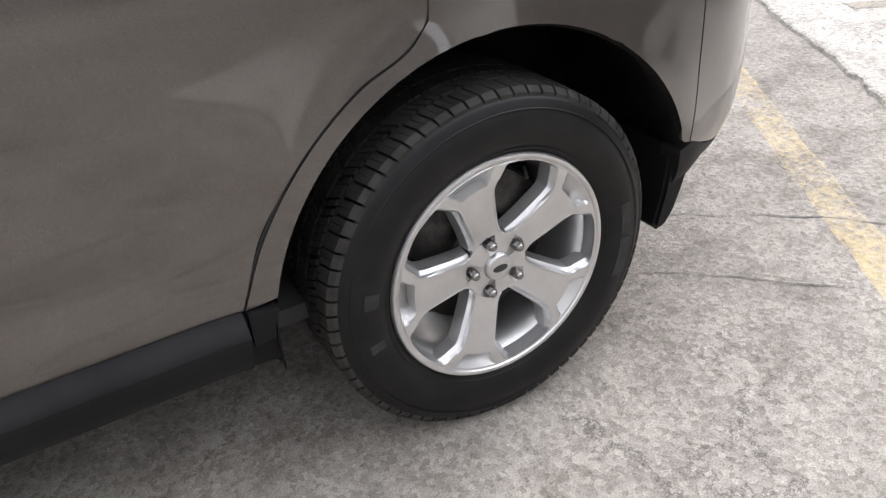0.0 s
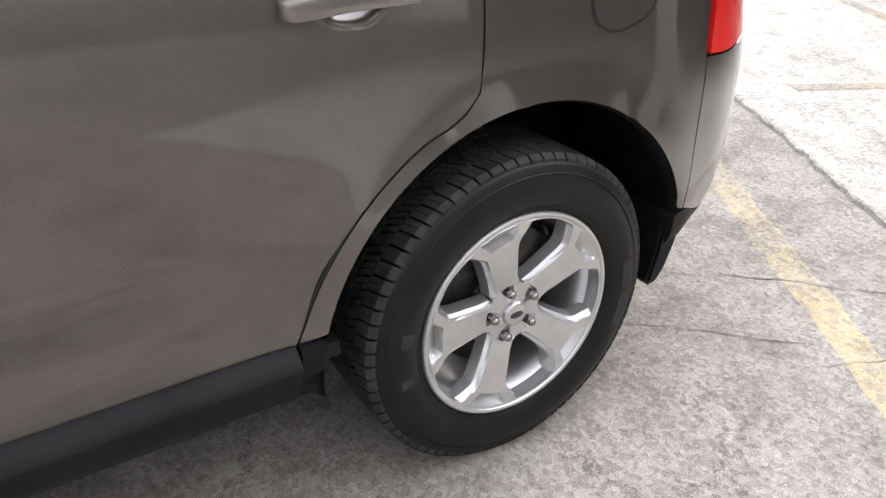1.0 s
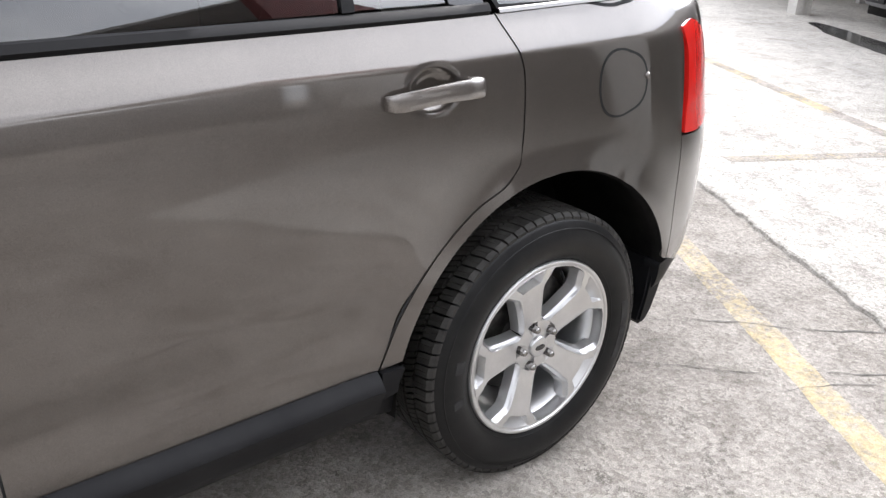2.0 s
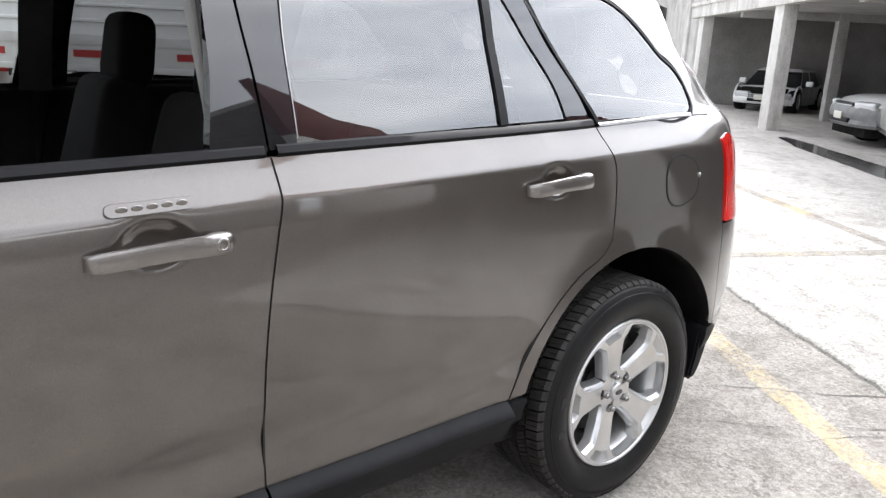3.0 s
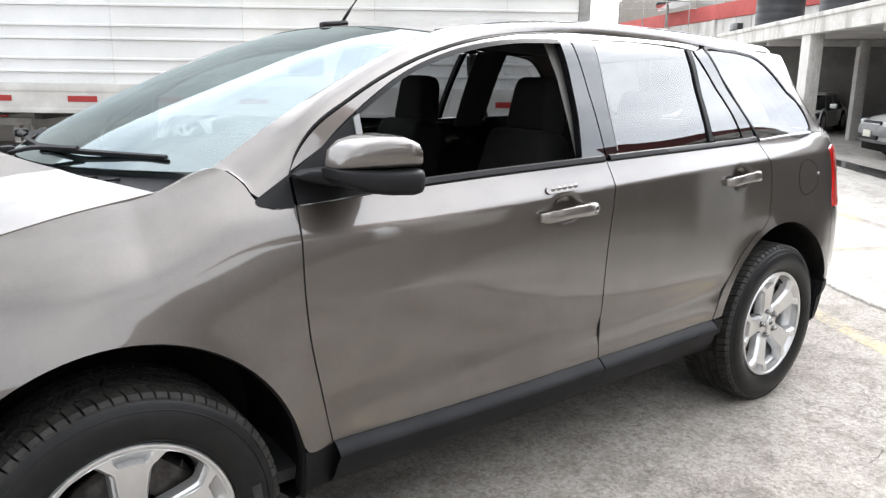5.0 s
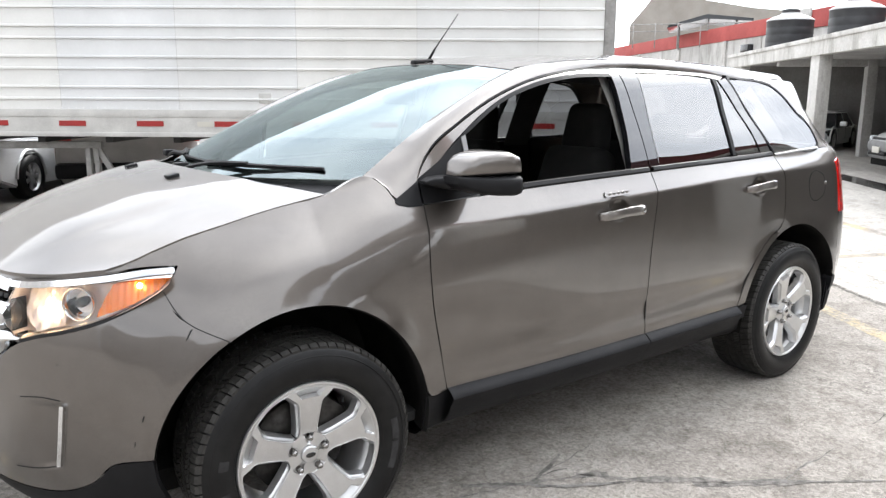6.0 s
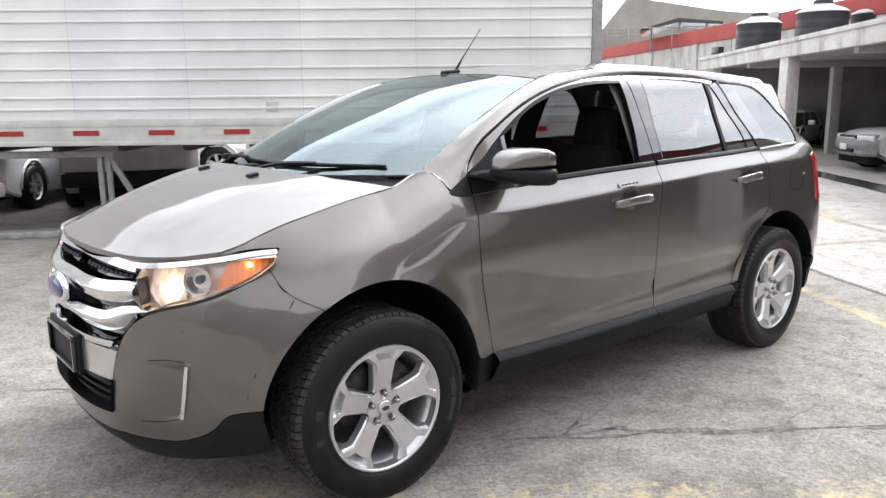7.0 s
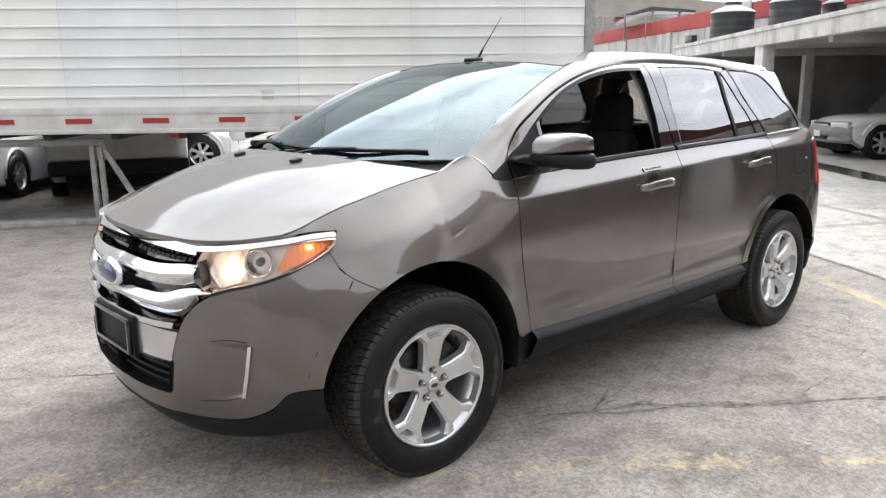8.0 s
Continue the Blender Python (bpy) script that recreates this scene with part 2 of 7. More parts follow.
def coons(bottom, right, top, left, nu, nv):
    """A grid of points between four border curves: bottom and top run the same way, left and right upwards."""
    b, t, l, r = polyline(bottom, nu), polyline(top, nu), polyline(left, nv), polyline(right, nv)
    k = len(b[0])
    g = []
    for j in range(nv + 1):
        v = j / nv
        row = []
        for i in range(nu + 1):
            u = i / nu
            row.append(tuple((1 - v) * b[i][c] + v * t[i][c] + (1 - u) * l[j][c] + u * r[j][c]
                             - ((1 - u) * (1 - v) * b[0][c] + u * (1 - v) * b[-1][c] + u * v * t[-1][c] + (1 - u) * v * t[0][c]) for c in range(k)))
        g.append(row)
    return g


def sheet(grid, flange=None, flip=False, bm=None):
    """A mesh from rows of points; flange: the same border pushed in, which gives the edge its depth."""
    bm = bm or bmesh.new()
    vs = [[bm.verts.new(p) for p in row] for row in grid]
    nv, nu = len(vs), len(vs[0])
    order = (lambda q: q[::-1]) if flip else (lambda q: q)
    for j in range(nv - 1):
        for i in range(nu - 1):
            bm.faces.new(order((vs[j][i], vs[j][i + 1], vs[j + 1][i + 1], vs[j + 1][i])))
    if flange is not None:
        loop = [(0, i) for i in range(nu)] + [(j, nu - 1) for j in range(1, nv)] + [(nv - 1, i) for i in range(nu - 2, -1, -1)] + [(j, 0) for j in range(nv - 2, 0, -1)]
        low = [bm.verts.new(flange[j][i]) for j, i in loop]
        top = [vs[j][i] for j, i in loop]
        n = len(loop)
        for k in range(n):
            f = bm.faces.new(order((top[(k + 1) % n], top[k], low[k], low[(k + 1) % n])))
            e = bm.edges.get((top[k], top[(k + 1) % n]))
            e.smooth = False
    return bm


def mirrored(p):
    return Vector((p[0], 2 * CY - p[1], p[2]))


def skin_patch(bottom, right, top, left, nu, nv, out=0.0, depth=0.016, side=0, extra=None, pull=0.0):
    """A body panel on the flank between four border curves of (place along the outline, height). side 1: its mirror image."""
    g = coons(bottom, right, top, left, nu, nv)
    f = (lambda s, z, o: Vector(skin(s, z, o + (extra(s, z) if extra else 0.0))))
    hi = [[f(s, z, out) for s, z in row] for row in g]
    lo = [[f(s, z, out - depth) for s, z in row] for row in g]
    if side:
        hi, lo = [[mirrored(p) for p in r] for r in hi], [[mirrored(p) for p in r] for r in lo]
    return sheet(hi, lo, flip=bool(side))


def prism(outline_pts, y0, y1, bevel=0.0, bm=None):
    """A flat (x, z) outline given depth from y0 to y1."""
    bm = bm or bmesh.new()
    a = [bm.verts.new((x, y0, z)) for x, z in outline_pts]
    b = [bm.verts.new((x, y1, z)) for x, z in outline_pts]
    n = len(a)
    fs = [bm.faces.new(a), bm.faces.new(b[::-1])]
    for k in range(n):
        fs.append(bm.faces.new((a[k], b[k], b[(k + 1) % n], a[(k + 1) % n])))
    bmesh.ops.recalc_face_normals(bm, faces=fs)
    if bevel:
        bmesh.ops.bevel(bm, geom=[e for f in fs[:2] for e in f.edges], offset=bevel, segments=2, affect="EDGES")
    return bm

# ---- ground ----
def concrete(name, dark, light, patch, rough=0.88):
    """Worn yard concrete: blotches, exposed aggregate, pits, scaled stretches, thin broken cracks."""
    m = material(name, light, rough, 0, 0.3)
    big, mid = tex(m, "ShaderNodeTexNoise", 0.7, 8, 0.7), tex(m, "ShaderNodeTexNoise", 5.5, 8, 0.72)
    stone, grain = tex(m, "ShaderNodeTexVoronoi", 78), tex(m, "ShaderNodeTexNoise", 210, 4, 0.7)
    pit, scale_ = tex(m, "ShaderNodeTexNoise", 34, 6, 0.78), tex(m, "ShaderNodeTexNoise", 1.5, 9, 0.78)
    c = ramp(m, big.outputs["Fac"], [(0.30, dark), (0.48, light), (0.72, patch)])
    c = mix(m, c, ramp(m, mid.outputs["Fac"], [(0.34, (0.70, 0.685, 0.67)), (0.50, (0.97, 0.97, 0.965)), (0.68, (1.12, 1.11, 1.10))]), 0.85, "MULTIPLY")
    c = mix(m, c, ramp(m, stone.outputs["Color"], [(0.15, (0.66, 0.65, 0.63)), (0.5, (0.98, 0.975, 0.97)), (0.9, (1.30, 1.29, 1.27))]), 0.72, "MULTIPLY")
    c = mix(m, c, ramp(m, grain.outputs["Fac"], [(0.34, (0.62, 0.61, 0.60)), (0.50, (1.0, 1.0, 1.0)), (0.66, (1.34, 1.33, 1.32))]), 0.8, "MULTIPLY")
    c = mix(m, c, ramp(m, pit.outputs["Fac"], [(0.33, (0.42, 0.40, 0.38)), (0.42, (0.96, 0.96, 0.95)), (0.66, (1.10, 1.095, 1.09))]), 0.9, "MULTIPLY")
    c = mix(m, c, ramp(m, scale_.outputs["Fac"], [(0.385, (0.58, 0.56, 0.54)), (0.44, (1.0, 1.0, 1.0))]), 0.55, "MULTIPLY")
    # cracks: the borders of bent cells, broken up
    n, l = m.node_tree.nodes, m.node_tree.links
    co, warp, add, cell = n.new("ShaderNodeTexCoord"), n.new("ShaderNodeTexNoise"), n.new("ShaderNodeMix"), n.new("ShaderNodeTexVoronoi")
    warp.inputs["Scale"].default_value, warp.inputs["Detail"].default_value, warp.inputs["Roughness"].default_value = 3.2, 10, 0.72
    add.data_type, add.blend_type = "RGBA", "ADD"
    add.inputs[0].default_value = 0.55
    l.new(co.outputs["Object"], warp.inputs["Vector"])
    l.new(co.outputs["Object"], add.inputs[6])
    l.new(warp.outputs["Color"], add.inputs[7])
    cell.feature, cell.inputs["Scale"].default_value = "DISTANCE_TO_EDGE", 0.62
    l.new(add.outputs[2], cell.inputs["Vector"])
    crack = ramp(m, cell.outputs["Distance"], [(0.0, (1, 1, 1)), (0.0042, (0, 0, 0))])
    broken = ramp(m, big.outputs["Fac"], [(0.47, (0, 0, 0)), (0.55, (0.75, 0.75, 0.75))])
    crack = mix(m, crack, broken, 1.0, "MULTIPLY")
    c = mix(m, c, (0.06, 0.055, 0.05), crack)
    to(m, c, "Base Color")
    nrm = bump(m, grain.outputs["Fac"], 0.5, 0.005)
    nrm = bump(m, stone.outputs["Distance"], 0.35, 0.004, nrm)
    nrm = bump(m, pit.outputs["Fac"], 0.55, 0.010, nrm)
    nrm = bump(m, mid.outputs["Fac"], 0.4, 0.03, nrm)
    return m


YARD = concrete("worn_yard_concrete", (0.172, 0.158, 0.144), (0.280, 0.260, 0.239), (0.37, 0.347, 0.322))
SLAB = concrete("pale_concrete_slab", (0.34, 0.325, 0.303), (0.43, 0.413, 0.388), (0.50, 0.482, 0.455))


def ground_sheet():
    bm = bmesh.new()
    bmesh.ops.create_grid(bm, x_segments=2, y_segments=2, size=600)
    return tagged(part("ground", bm, YARD, smooth=False), "worn grey concrete yard with cracks and stains", "ground", kind="structure")


ground_sheet()


def ragged_slab(name, m, length, width, step, rough, height, mat, label):
    """A thin cast slab whose near edge has broken away unevenly."""
    bm = bmesh.new()
    n = int(length / step)
    near, far = [], []
    for i in range(n + 1):
        x = i * step - 3.0
        w = rough * (noise.noise(Vector((x * 1.3, 3.1, 0.7))) + 0.5 * noise.noise(Vector((x * 6, 1.1, 0.2))) + 0.3 * noise.noise(Vector((x * 21, 0.4, 0.9))))
        near.append((x, w))
        far.append((x, width))
    vs = [[bm.verts.new((x, y - 0.012, -0.01)) for x, y in near], [bm.verts.new((x, y, height * 0.7)) for x, y in near],
          [bm.verts.new((x, y + 0.012, height)) for x, y in near], [bm.verts.new((x, y, height)) for x, y in far], [bm.verts.new((x, y, -0.01)) for x, y in far]]
    for a, b in zip(vs, vs[1:]):
        for i in range(n):
            bm.faces.new((a[i], a[i + 1], b[i + 1], b[i]))
    return tagged(part(name, bm, mat, smooth=False, m=m), label, "pavement", kind="structure")


DARK_STEEL = mottled("dark_chassis_steel", (0.018, 0.017, 0.016), (0.045, 0.042, 0.04), 4, 0.75, 60, 0.2, 0.003)


# ---- body surface of the main car: plan outline, sections ----
CY = 0.965            # the car's middle plane


def smooth_curve(keys, v):
    """A smooth monotone-ish curve through (key, value) pairs."""
    if v <= keys[0][0]:
        return keys[0][1]
    if v >= keys[-1][0]:
        return keys[-1][1]
    for i in range(len(keys) - 1):
        a, b = keys[i], keys[i + 1]
        if v <= b[0]:
            h = b[0] - a[0]
            d = (b[1] - a[1]) / h
            p = (a[1] - keys[i - 1][1]) / (a[0] - keys[i - 1][0]) if i else d
            n = (keys[i + 2][1] - b[1]) / (keys[i + 2][0] - b[0]) if i + 2 < len(keys) else d
            m0 = 0 if p * d <= 0 else 2 * p * d / (p + d)
            m1 = 0 if n * d <= 0 else 2 * n * d / (n + d)
            t = (v - a[0]) / h
            return (2 * t**3 - 3 * t * t + 1) * a[1] + (t**3 - 2 * t * t + t) * h * m0 + (3 * t * t - 2 * t**3) * b[1] + (t**3 - t * t) * h * m1


FRONT_X, FRONT_A, REAR_X, REAR_A, CORNER, REAR_C = -2.75, 0.95, 0.25, 0.80, 2.4, 2.6


def outline(s):
    """Plan outline of the left half: s is x along the straight flank; past its ends s runs round the corner to the middle."""
    if FRONT_X <= s <= REAR_X:
        return s, 0.0, 0.0, -1.0
    sign, x0, a = (-1, FRONT_X, FRONT_A) if s < FRONT_X else (1, REAR_X, REAR_A)
    w = abs(s - x0)
    t = min(w / (a + CY) * 1.32, 1.0) * math.pi / 2
    c, d = max(math.cos(t), 1e-9), max(math.sin(t), 1e-9)
    k = CORNER if sign < 0 else REAR_C
    u, v = d ** (2 / k), c ** (2 / k)
    nx, ny = u ** (k - 1) / a, -(v ** (k - 1)) / CY
    n = math.hypot(nx, ny)
    return x0 + sign * a * u, CY - CY * v, sign * nx / n, ny / n


def s_at_x(x):
    """The outline parameter at which the outline has this x."""
    if FRONT_X <= x <= REAR_X:
        return x
    sign, x0, a = (-1, FRONT_X, FRONT_A) if x < FRONT_X else (1, REAR_X, REAR_A)
    u = min(abs(x - x0) / a, 1.0)
    t = math.asin(min(u ** ((CORNER if sign < 0 else REAR_C) / 2), 1.0))
    return x0 + sign * t / (math.pi / 2) / 1.32 * (a + CY)


def s_at_y(y, front=True):
    sign, x0, a = (-1, FRONT_X, FRONT_A) if front else (1, REAR_X, REAR_A)
    v = max(min((CY - y) / CY, 1.0), 0.0)
    t = math.acos(min(v ** ((CORNER if front else REAR_C) / 2), 1.0))
    return x0 + sign * t / (math.pi / 2) / 1.32 * (a + CY)


S_NOSE, S_TAIL = s_at_y(CY), s_at_y(CY, False)
# station: place along the outline, then (height, inset) pairs
SECTION_NOSE = (S_NOSE, ((0.18, 0.16), (0.30, 0.05), (0.45, 0.02), (0.62, 0.02), (0.80, 0.03), (0.93, 0.08), (1.02, 0.17), (1.10, 0.40)))
SECTION_LAMP = (s_at_x(-3.45), ((0.18, 0.12), (0.30, 0.045), (0.45, 0.01), (0.62, 0.0), (0.80, 0.010), (0.93, 0.026), (1.02, 0.040), (1.12, 0.055)))
SECTION_BUMPER_CORNER = (s_at_x(-3.10), ((0.18, 0.06), (0.30, 0.03), (0.45, 0.012), (0.62, 0.005), (0.80, 0.010), (0.95, 0.020), (1.05, 0.030), (1.14, 0.045)))
SECTION_WING = (-2.62, ((0.18, 0.05), (0.30, 0.03), (0.47, 0.012), (0.65, 0.010), (0.86, 0.012), (1.0, 0.020), (1.12, 0.040), (1.22, 0.066), (1.38, 0.13), (1.62, 0.28)))
SECTION_FRONT_DOOR = (-2.2, ((0.18, 0.10), (0.34, 0.03), (0.47, 0.018), (0.65, 0.012), (0.86, 0.012), (1.0, 0.019), (1.076, 0.027), (1.084, 0.031), (1.17, 0.074), (1.22, 0.092), (1.38, 0.155), (1.55, 0.25), (1.62, 0.32)))
SECTION_PILLAR = (-1.2, ((0.18, 0.10), (0.34, 0.02), (0.47, 0.008), (0.65, 0.004), (0.86, 0.008), (1.0, 0.014), (1.076, 0.022), (1.084, 0.026), (1.165, 0.066), (1.20, 0.078), (1.38, 0.148), (1.55, 0.23), (1.62, 0.30)))
SECTION_REAR_DOOR = (-0.45, ((0.18, 0.10), (0.34, 0.02), (0.47, 0.012), (0.65, 0.006), (0.86, 0.010), (1.0, 0.018), (1.076, 0.027), (1.084, 0.031), (1.165, 0.072), (1.20, 0.084), (1.38, 0.154), (1.55, 0.235), (1.62, 0.30)))
SECTION_QUARTER = (0.25, ((0.18, 0.10), (0.34, 0.03), (0.47, 0.012), (0.65, 0.010), (0.86, 0.020), (1.0, 0.034), (1.074, 0.046), (1.086, 0.051), (1.165, 0.092), (1.20, 0.106), (1.38, 0.18), (1.55, 0.26), (1.62, 0.32)))
SECTION_TAIL_CORNER = (s_at_x(0.62), ((0.18, 0.24), (0.30, 0.15), (0.36, 0.09), (0.42, 0.03), (0.47, 0.012), (0.62, 0.0), (0.75, 0.002), (0.86, 0.02), (1.05, 0.05), (1.13, 0.078), (1.20, 0.145), (1.35, 0.235), (1.50, 0.37), (1.62, 0.50)))
SECTION_TAIL = (S_TAIL, ((0.18, 0.32), (0.30, 0.20), (0.36, 0.12), (0.42, 0.05), (0.47, 0.03), (0.62, 0.02), (0.75, 0.02), (0.86, 0.04), (1.05, 0.07), (1.13, 0.09), (1.20, 0.145), (1.35, 0.25), (1.50, 0.40), (1.62, 0.52)))
SECTIONS = [SECTION_NOSE, SECTION_LAMP, SECTION_BUMPER_CORNER, SECTION_WING, SECTION_FRONT_DOOR, SECTION_PILLAR, SECTION_REAR_DOOR, SECTION_QUARTER, SECTION_TAIL_CORNER, SECTION_TAIL]
AXLE_F, AXLE_R, AXLE_Z = -2.826, 0.0, 0.362


SHOULDER = ((-2.75, 1.03), (-2.3, 1.045), (-1.35, 1.080), (-0.45, 1.112), (0.4, 1.128))
# edge of the bonnet: height and inset along the outline
HOOD_Z = ((-3.60, 0.972), (-3.372, 0.992), (-3.225, 1.034), (-3.122, 1.064), (-2.99, 1.094), (-2.857, 1.127), (-2.69, 1.166), (-2.52, 1.211), (-2.36, 1.262), (-2.15, 1.33))
HOOD_D = ((-3.60, 0.05), (-3.372, 0.069), (-3.225, 0.127), (-3.122, 0.153), (-2.99, 0.171), (-2.857, 0.175), (-2.69, 0.162), (-2.52, 0.146), (-2.36, 0.138), (-2.15, 0.138))


def section(s, z):
    # the sections are drawn with the shoulder crease at 1.08 m; slide them to its real height
    w = smooth_curve(((0.60, 0.0), (0.95, 1.0), (1.20, 1.0), (1.42, 0.0)), z)
    z = z - (smooth_curve(SHOULDER, s) - 1.08) * w
    return smooth_curve([(st[0], smooth_curve(st[1], z)) for st in SECTIONS], s)


def inset(s, z):
    d = section(s, z)
    if s < -2.16:
        # the wing curls over towards the bonnet's edge
        zh = smooth_curve(HOOD_Z, s)
        t = min(1.0, max(0.0, (z - zh + 0.33) / 0.33))
        fade = min(1.0, max(0.0, (-2.16 - s) / 0.25)) * min(1.0, max(0.0, (s + 3.75) / 0.15))
        d += (smooth_curve(HOOD_D, s) - section(s, zh)) * t ** 2.0 * fade * fade * (3 - 2 * fade)
    for ax, az in ((AXLE_F, AXLE_Z), (AXLE_R, AXLE_Z)):
        r = math.hypot(s - ax, z - az)
        d -= 0.016 * math.exp(-(((r - 0.43) / 0.075) ** 2)) * (1 if r > 0.43 else max(0, 1 - (0.43 - r) / 0.2))
    return d


def skin(s, z, out=0.0):
    """A point of the left flank, front or rear, at height z; out: metres proud of the skin."""
    x, y, nx, ny = outline(s)
    d = inset(s, z) - out
    return Vector((x - nx * d, y - ny * d, z))


# ---- the main car ----
def s_(x):
    return s_at_x(x)


suv = thing("suv", "brown-grey metallic sport utility car, silver alloy wheels, driver window open", "car")


def arch(ax, az, r, a0, a1, n=14, rz=None):
    """Points of a wheel arch from angle a0 to a1, in (place along the outline, height)."""
    return [(s_(ax + r * math.cos(radians(a0 + (a1 - a0) * k / n))), az + (rz or r) * math.sin(radians(a0 + (a1 - a0) * k / n))) for k in range(n + 1)]


KNEE = 5            # the point of the rear gap where it leaves the arch
ARCH_F = dict(ax=-2.838, az=0.395, r=0.448, rz=0.462)
ARCH_R = dict(ax=0.010, az=0.372, r=0.468, rz=0.462)
G = 0.0024           # half a panel gap
# border curves shared by neighbouring panels: (place along the outline, height)
FRONT_GAP = [(-2.303, 0.465), (-2.340, 0.64), (-2.368, 0.80), (-2.376, 0.93), (-2.373, 1.03), (-2.366, 1.118)]
MID_GAP = [(-1.215, 0.465), (-1.216, 0.667), (-1.195, 0.90), (-1.175, 1.02), (-1.162, 1.09), (-1.166, 1.165)]
REAR_GAP = [(-0.500, 0.474), (-0.448, 0.591), (-0.358, 0.708), (-0.252, 0.792), (-0.150, 0.842), (-0.120, 0.872), (-0.112, 0.93), (-0.109, 0.99), (-0.114, 1.09), (-0.165, 1.192)]
BELT = [(-2.366, 1.118), (-1.956, 1.139), (-1.166, 1.165), (-0.165, 1.192), (0.33, 1.212)]
TAIL_SEAM = [(s_(0.478), 0.50), (s_(0.496), 0.70), (s_(0.50), 0.86), (s_(0.505), 1.00), (s_(0.50), 1.10), (s_(0.46), 1.21)]


def shift(curve, ds=0.0, dz=0.0):
    return [(s + ds, z + dz) for s, z in curve]


def aside(curve, d):
    """The curve moved d to the side, towards the rear for one that runs upwards."""
    out = []
    for i, (s, z) in enumerate(curve):
        a, b = curve[max(i - 1, 0)], curve[min(i + 1, len(curve) - 1)]
        n = math.hypot(b[0] - a[0], b[1] - a[1])
        out.append((s + d * (b[1] - a[1]) / n, z - d * (b[0] - a[0]) / n))
    return out


def cut(curve, a, b, n=12):
    """The stretch of a curve between two places along the outline."""
    c = polyline(curve, 200)
    c = [p for p in c if min(a, b) - 1e-9 <= p[0] <= max(a, b) + 1e-9]
    return polyline(c, n)


WING_NOSE = [arch(a0=122, a1=10, **ARCH_F)[0], (-3.145, 0.868), (-3.190, 0.930), (-3.148, 0.985), (-3.122, 1.064)]


def spanned(a, b):
    """The waistline between two gap curves, from corner to corner."""
    p, q = aside(a, G)[-1], aside(b, -G)[-1]
    return [p] + cut(BELT, p[0] + 0.03, q[0] - 0.03) + [q]


def dent(cx, cz, rx, rz, deep):
    """A smooth hollow, for the finger cups behind the handles."""
    return lambda s, z: -deep * math.exp(-((((s - cx) / rx) ** 2 + ((z - cz) / rz) ** 2) ** 2.6))


CUP_F, CUP_R = dent(-1.415, 1.031, 0.054, 0.039, 0.022), dent(-0.358, 1.061, 0.050, 0.037, 0.022)


def lower_scoop(s, z):
    """The shallow hollow that runs along the foot of the doors, rising to the rear."""
    if not -2.4 < s < -0.2:
        return 0.0
    mid = 0.575 + 0.03 * (s + 1.2)
    return -0.010 * math.exp(-(((z - mid) / 0.055) ** 2)) * min(1, (s + 2.4) / 0.3, (-0.2 - s) / 0.3)


for side in (0, 1):
    # doors
    front_door = part("front_door", skin_patch([aside(FRONT_GAP, G)[0], (-1.883, 0.464), aside(MID_GAP, -G)[0]], aside(MID_GAP, -G), spanned(FRONT_GAP, MID_GAP), aside(FRONT_GAP, G), 90, 60, side=side,
                      extra=lambda s, z: CUP_F(s, z) + lower_scoop(s, z)), PAINT, suv)
    rear_door = part("rear_door", skin_patch([aside(MID_GAP, G)[0], (-0.85, 0.470), aside(REAR_GAP, -G)[0]], aside(REAR_GAP, -G), spanned(MID_GAP, REAR_GAP), aside(MID_GAP, G), 110, 90, side=side,
                     extra=lambda s, z: CUP_R(s, z) + lower_scoop(s, z)), PAINT, suv)
    # wings
    edge = aside(REAR_GAP, G)
    over = arch(a0=166, a1=96, **ARCH_R, n=14)
    quarter = skin_patch(over, [over[-1], edge[KNEE]], edge[:KNEE + 1], [over[0], edge[0]], 60, 6, side=side)
    rest = skin_patch([edge[KNEE], over[-1]] + arch(a0=90, a1=17, **ARCH_R, n=16) + [TAIL_SEAM[0]], TAIL_SEAM, [edge[-1]] + cut(BELT, -0.150, 0.33) + [TAIL_SEAM[-1]], edge[KNEE:], 80, 50, side=side)
    me_ = bpy.data.meshes.new("rest")
    rest.to_mesh(me_)
    quarter.from_mesh(me_)
    part("quarter_panel", quarter, PAINT, suv)
    for gap in (FRONT_GAP, MID_GAP, REAR_GAP):
        line_a, line_b = aside(gap, G * 0.96), aside(gap, -G * 0.96)
        part("door_gap", skin_patch(line_a, [line_a[-1], line_b[-1]], line_b, [line_a[0], line_b[0]], 80, 1, out=-0.004, depth=0.002, side=side), SEAM_DARK, suv)
    fender = skin_patch(arch(a0=122, a1=10, **ARCH_F, n=24)[:-1] + [(-2.385, 0.47), aside(FRONT_GAP, -G)[0]], aside(FRONT_GAP, -G),
                        [(-3.122, 1.064), (-2.99, 1.094), (-2.857, 1.127), (-2.69, 1.166), (-2.52, 1.211), (-2.488, 1.180), (-2.468, 1.140), (-2.44, 1.119), aside(FRONT_GAP, -G)[-1]],
                        WING_NOSE, 80, 40, side=side)
    upper = [p for p in polyline(WING_NOSE, 40) if p[1] > 0.992]
    nose_ = coons([(-3.368, 0.990), (-3.26, 0.998), upper[0]], upper, [(-3.368, 0.994), (-3.30, 1.0125), (-3.225, 1.034), upper[-1]], [(-3.368, 0.990), (-3.368, 0.994)], 24, len(upper) - 1)
    nose_ = [[Vector(skin(s, z)) for s, z in r] for r in nose_]
    sheet([[mirrored(p) for p in r] for r in nose_] if side else nose_, None, flip=bool(side), bm=fender)
    fender = part("front_fender", fender, PAINT, suv)


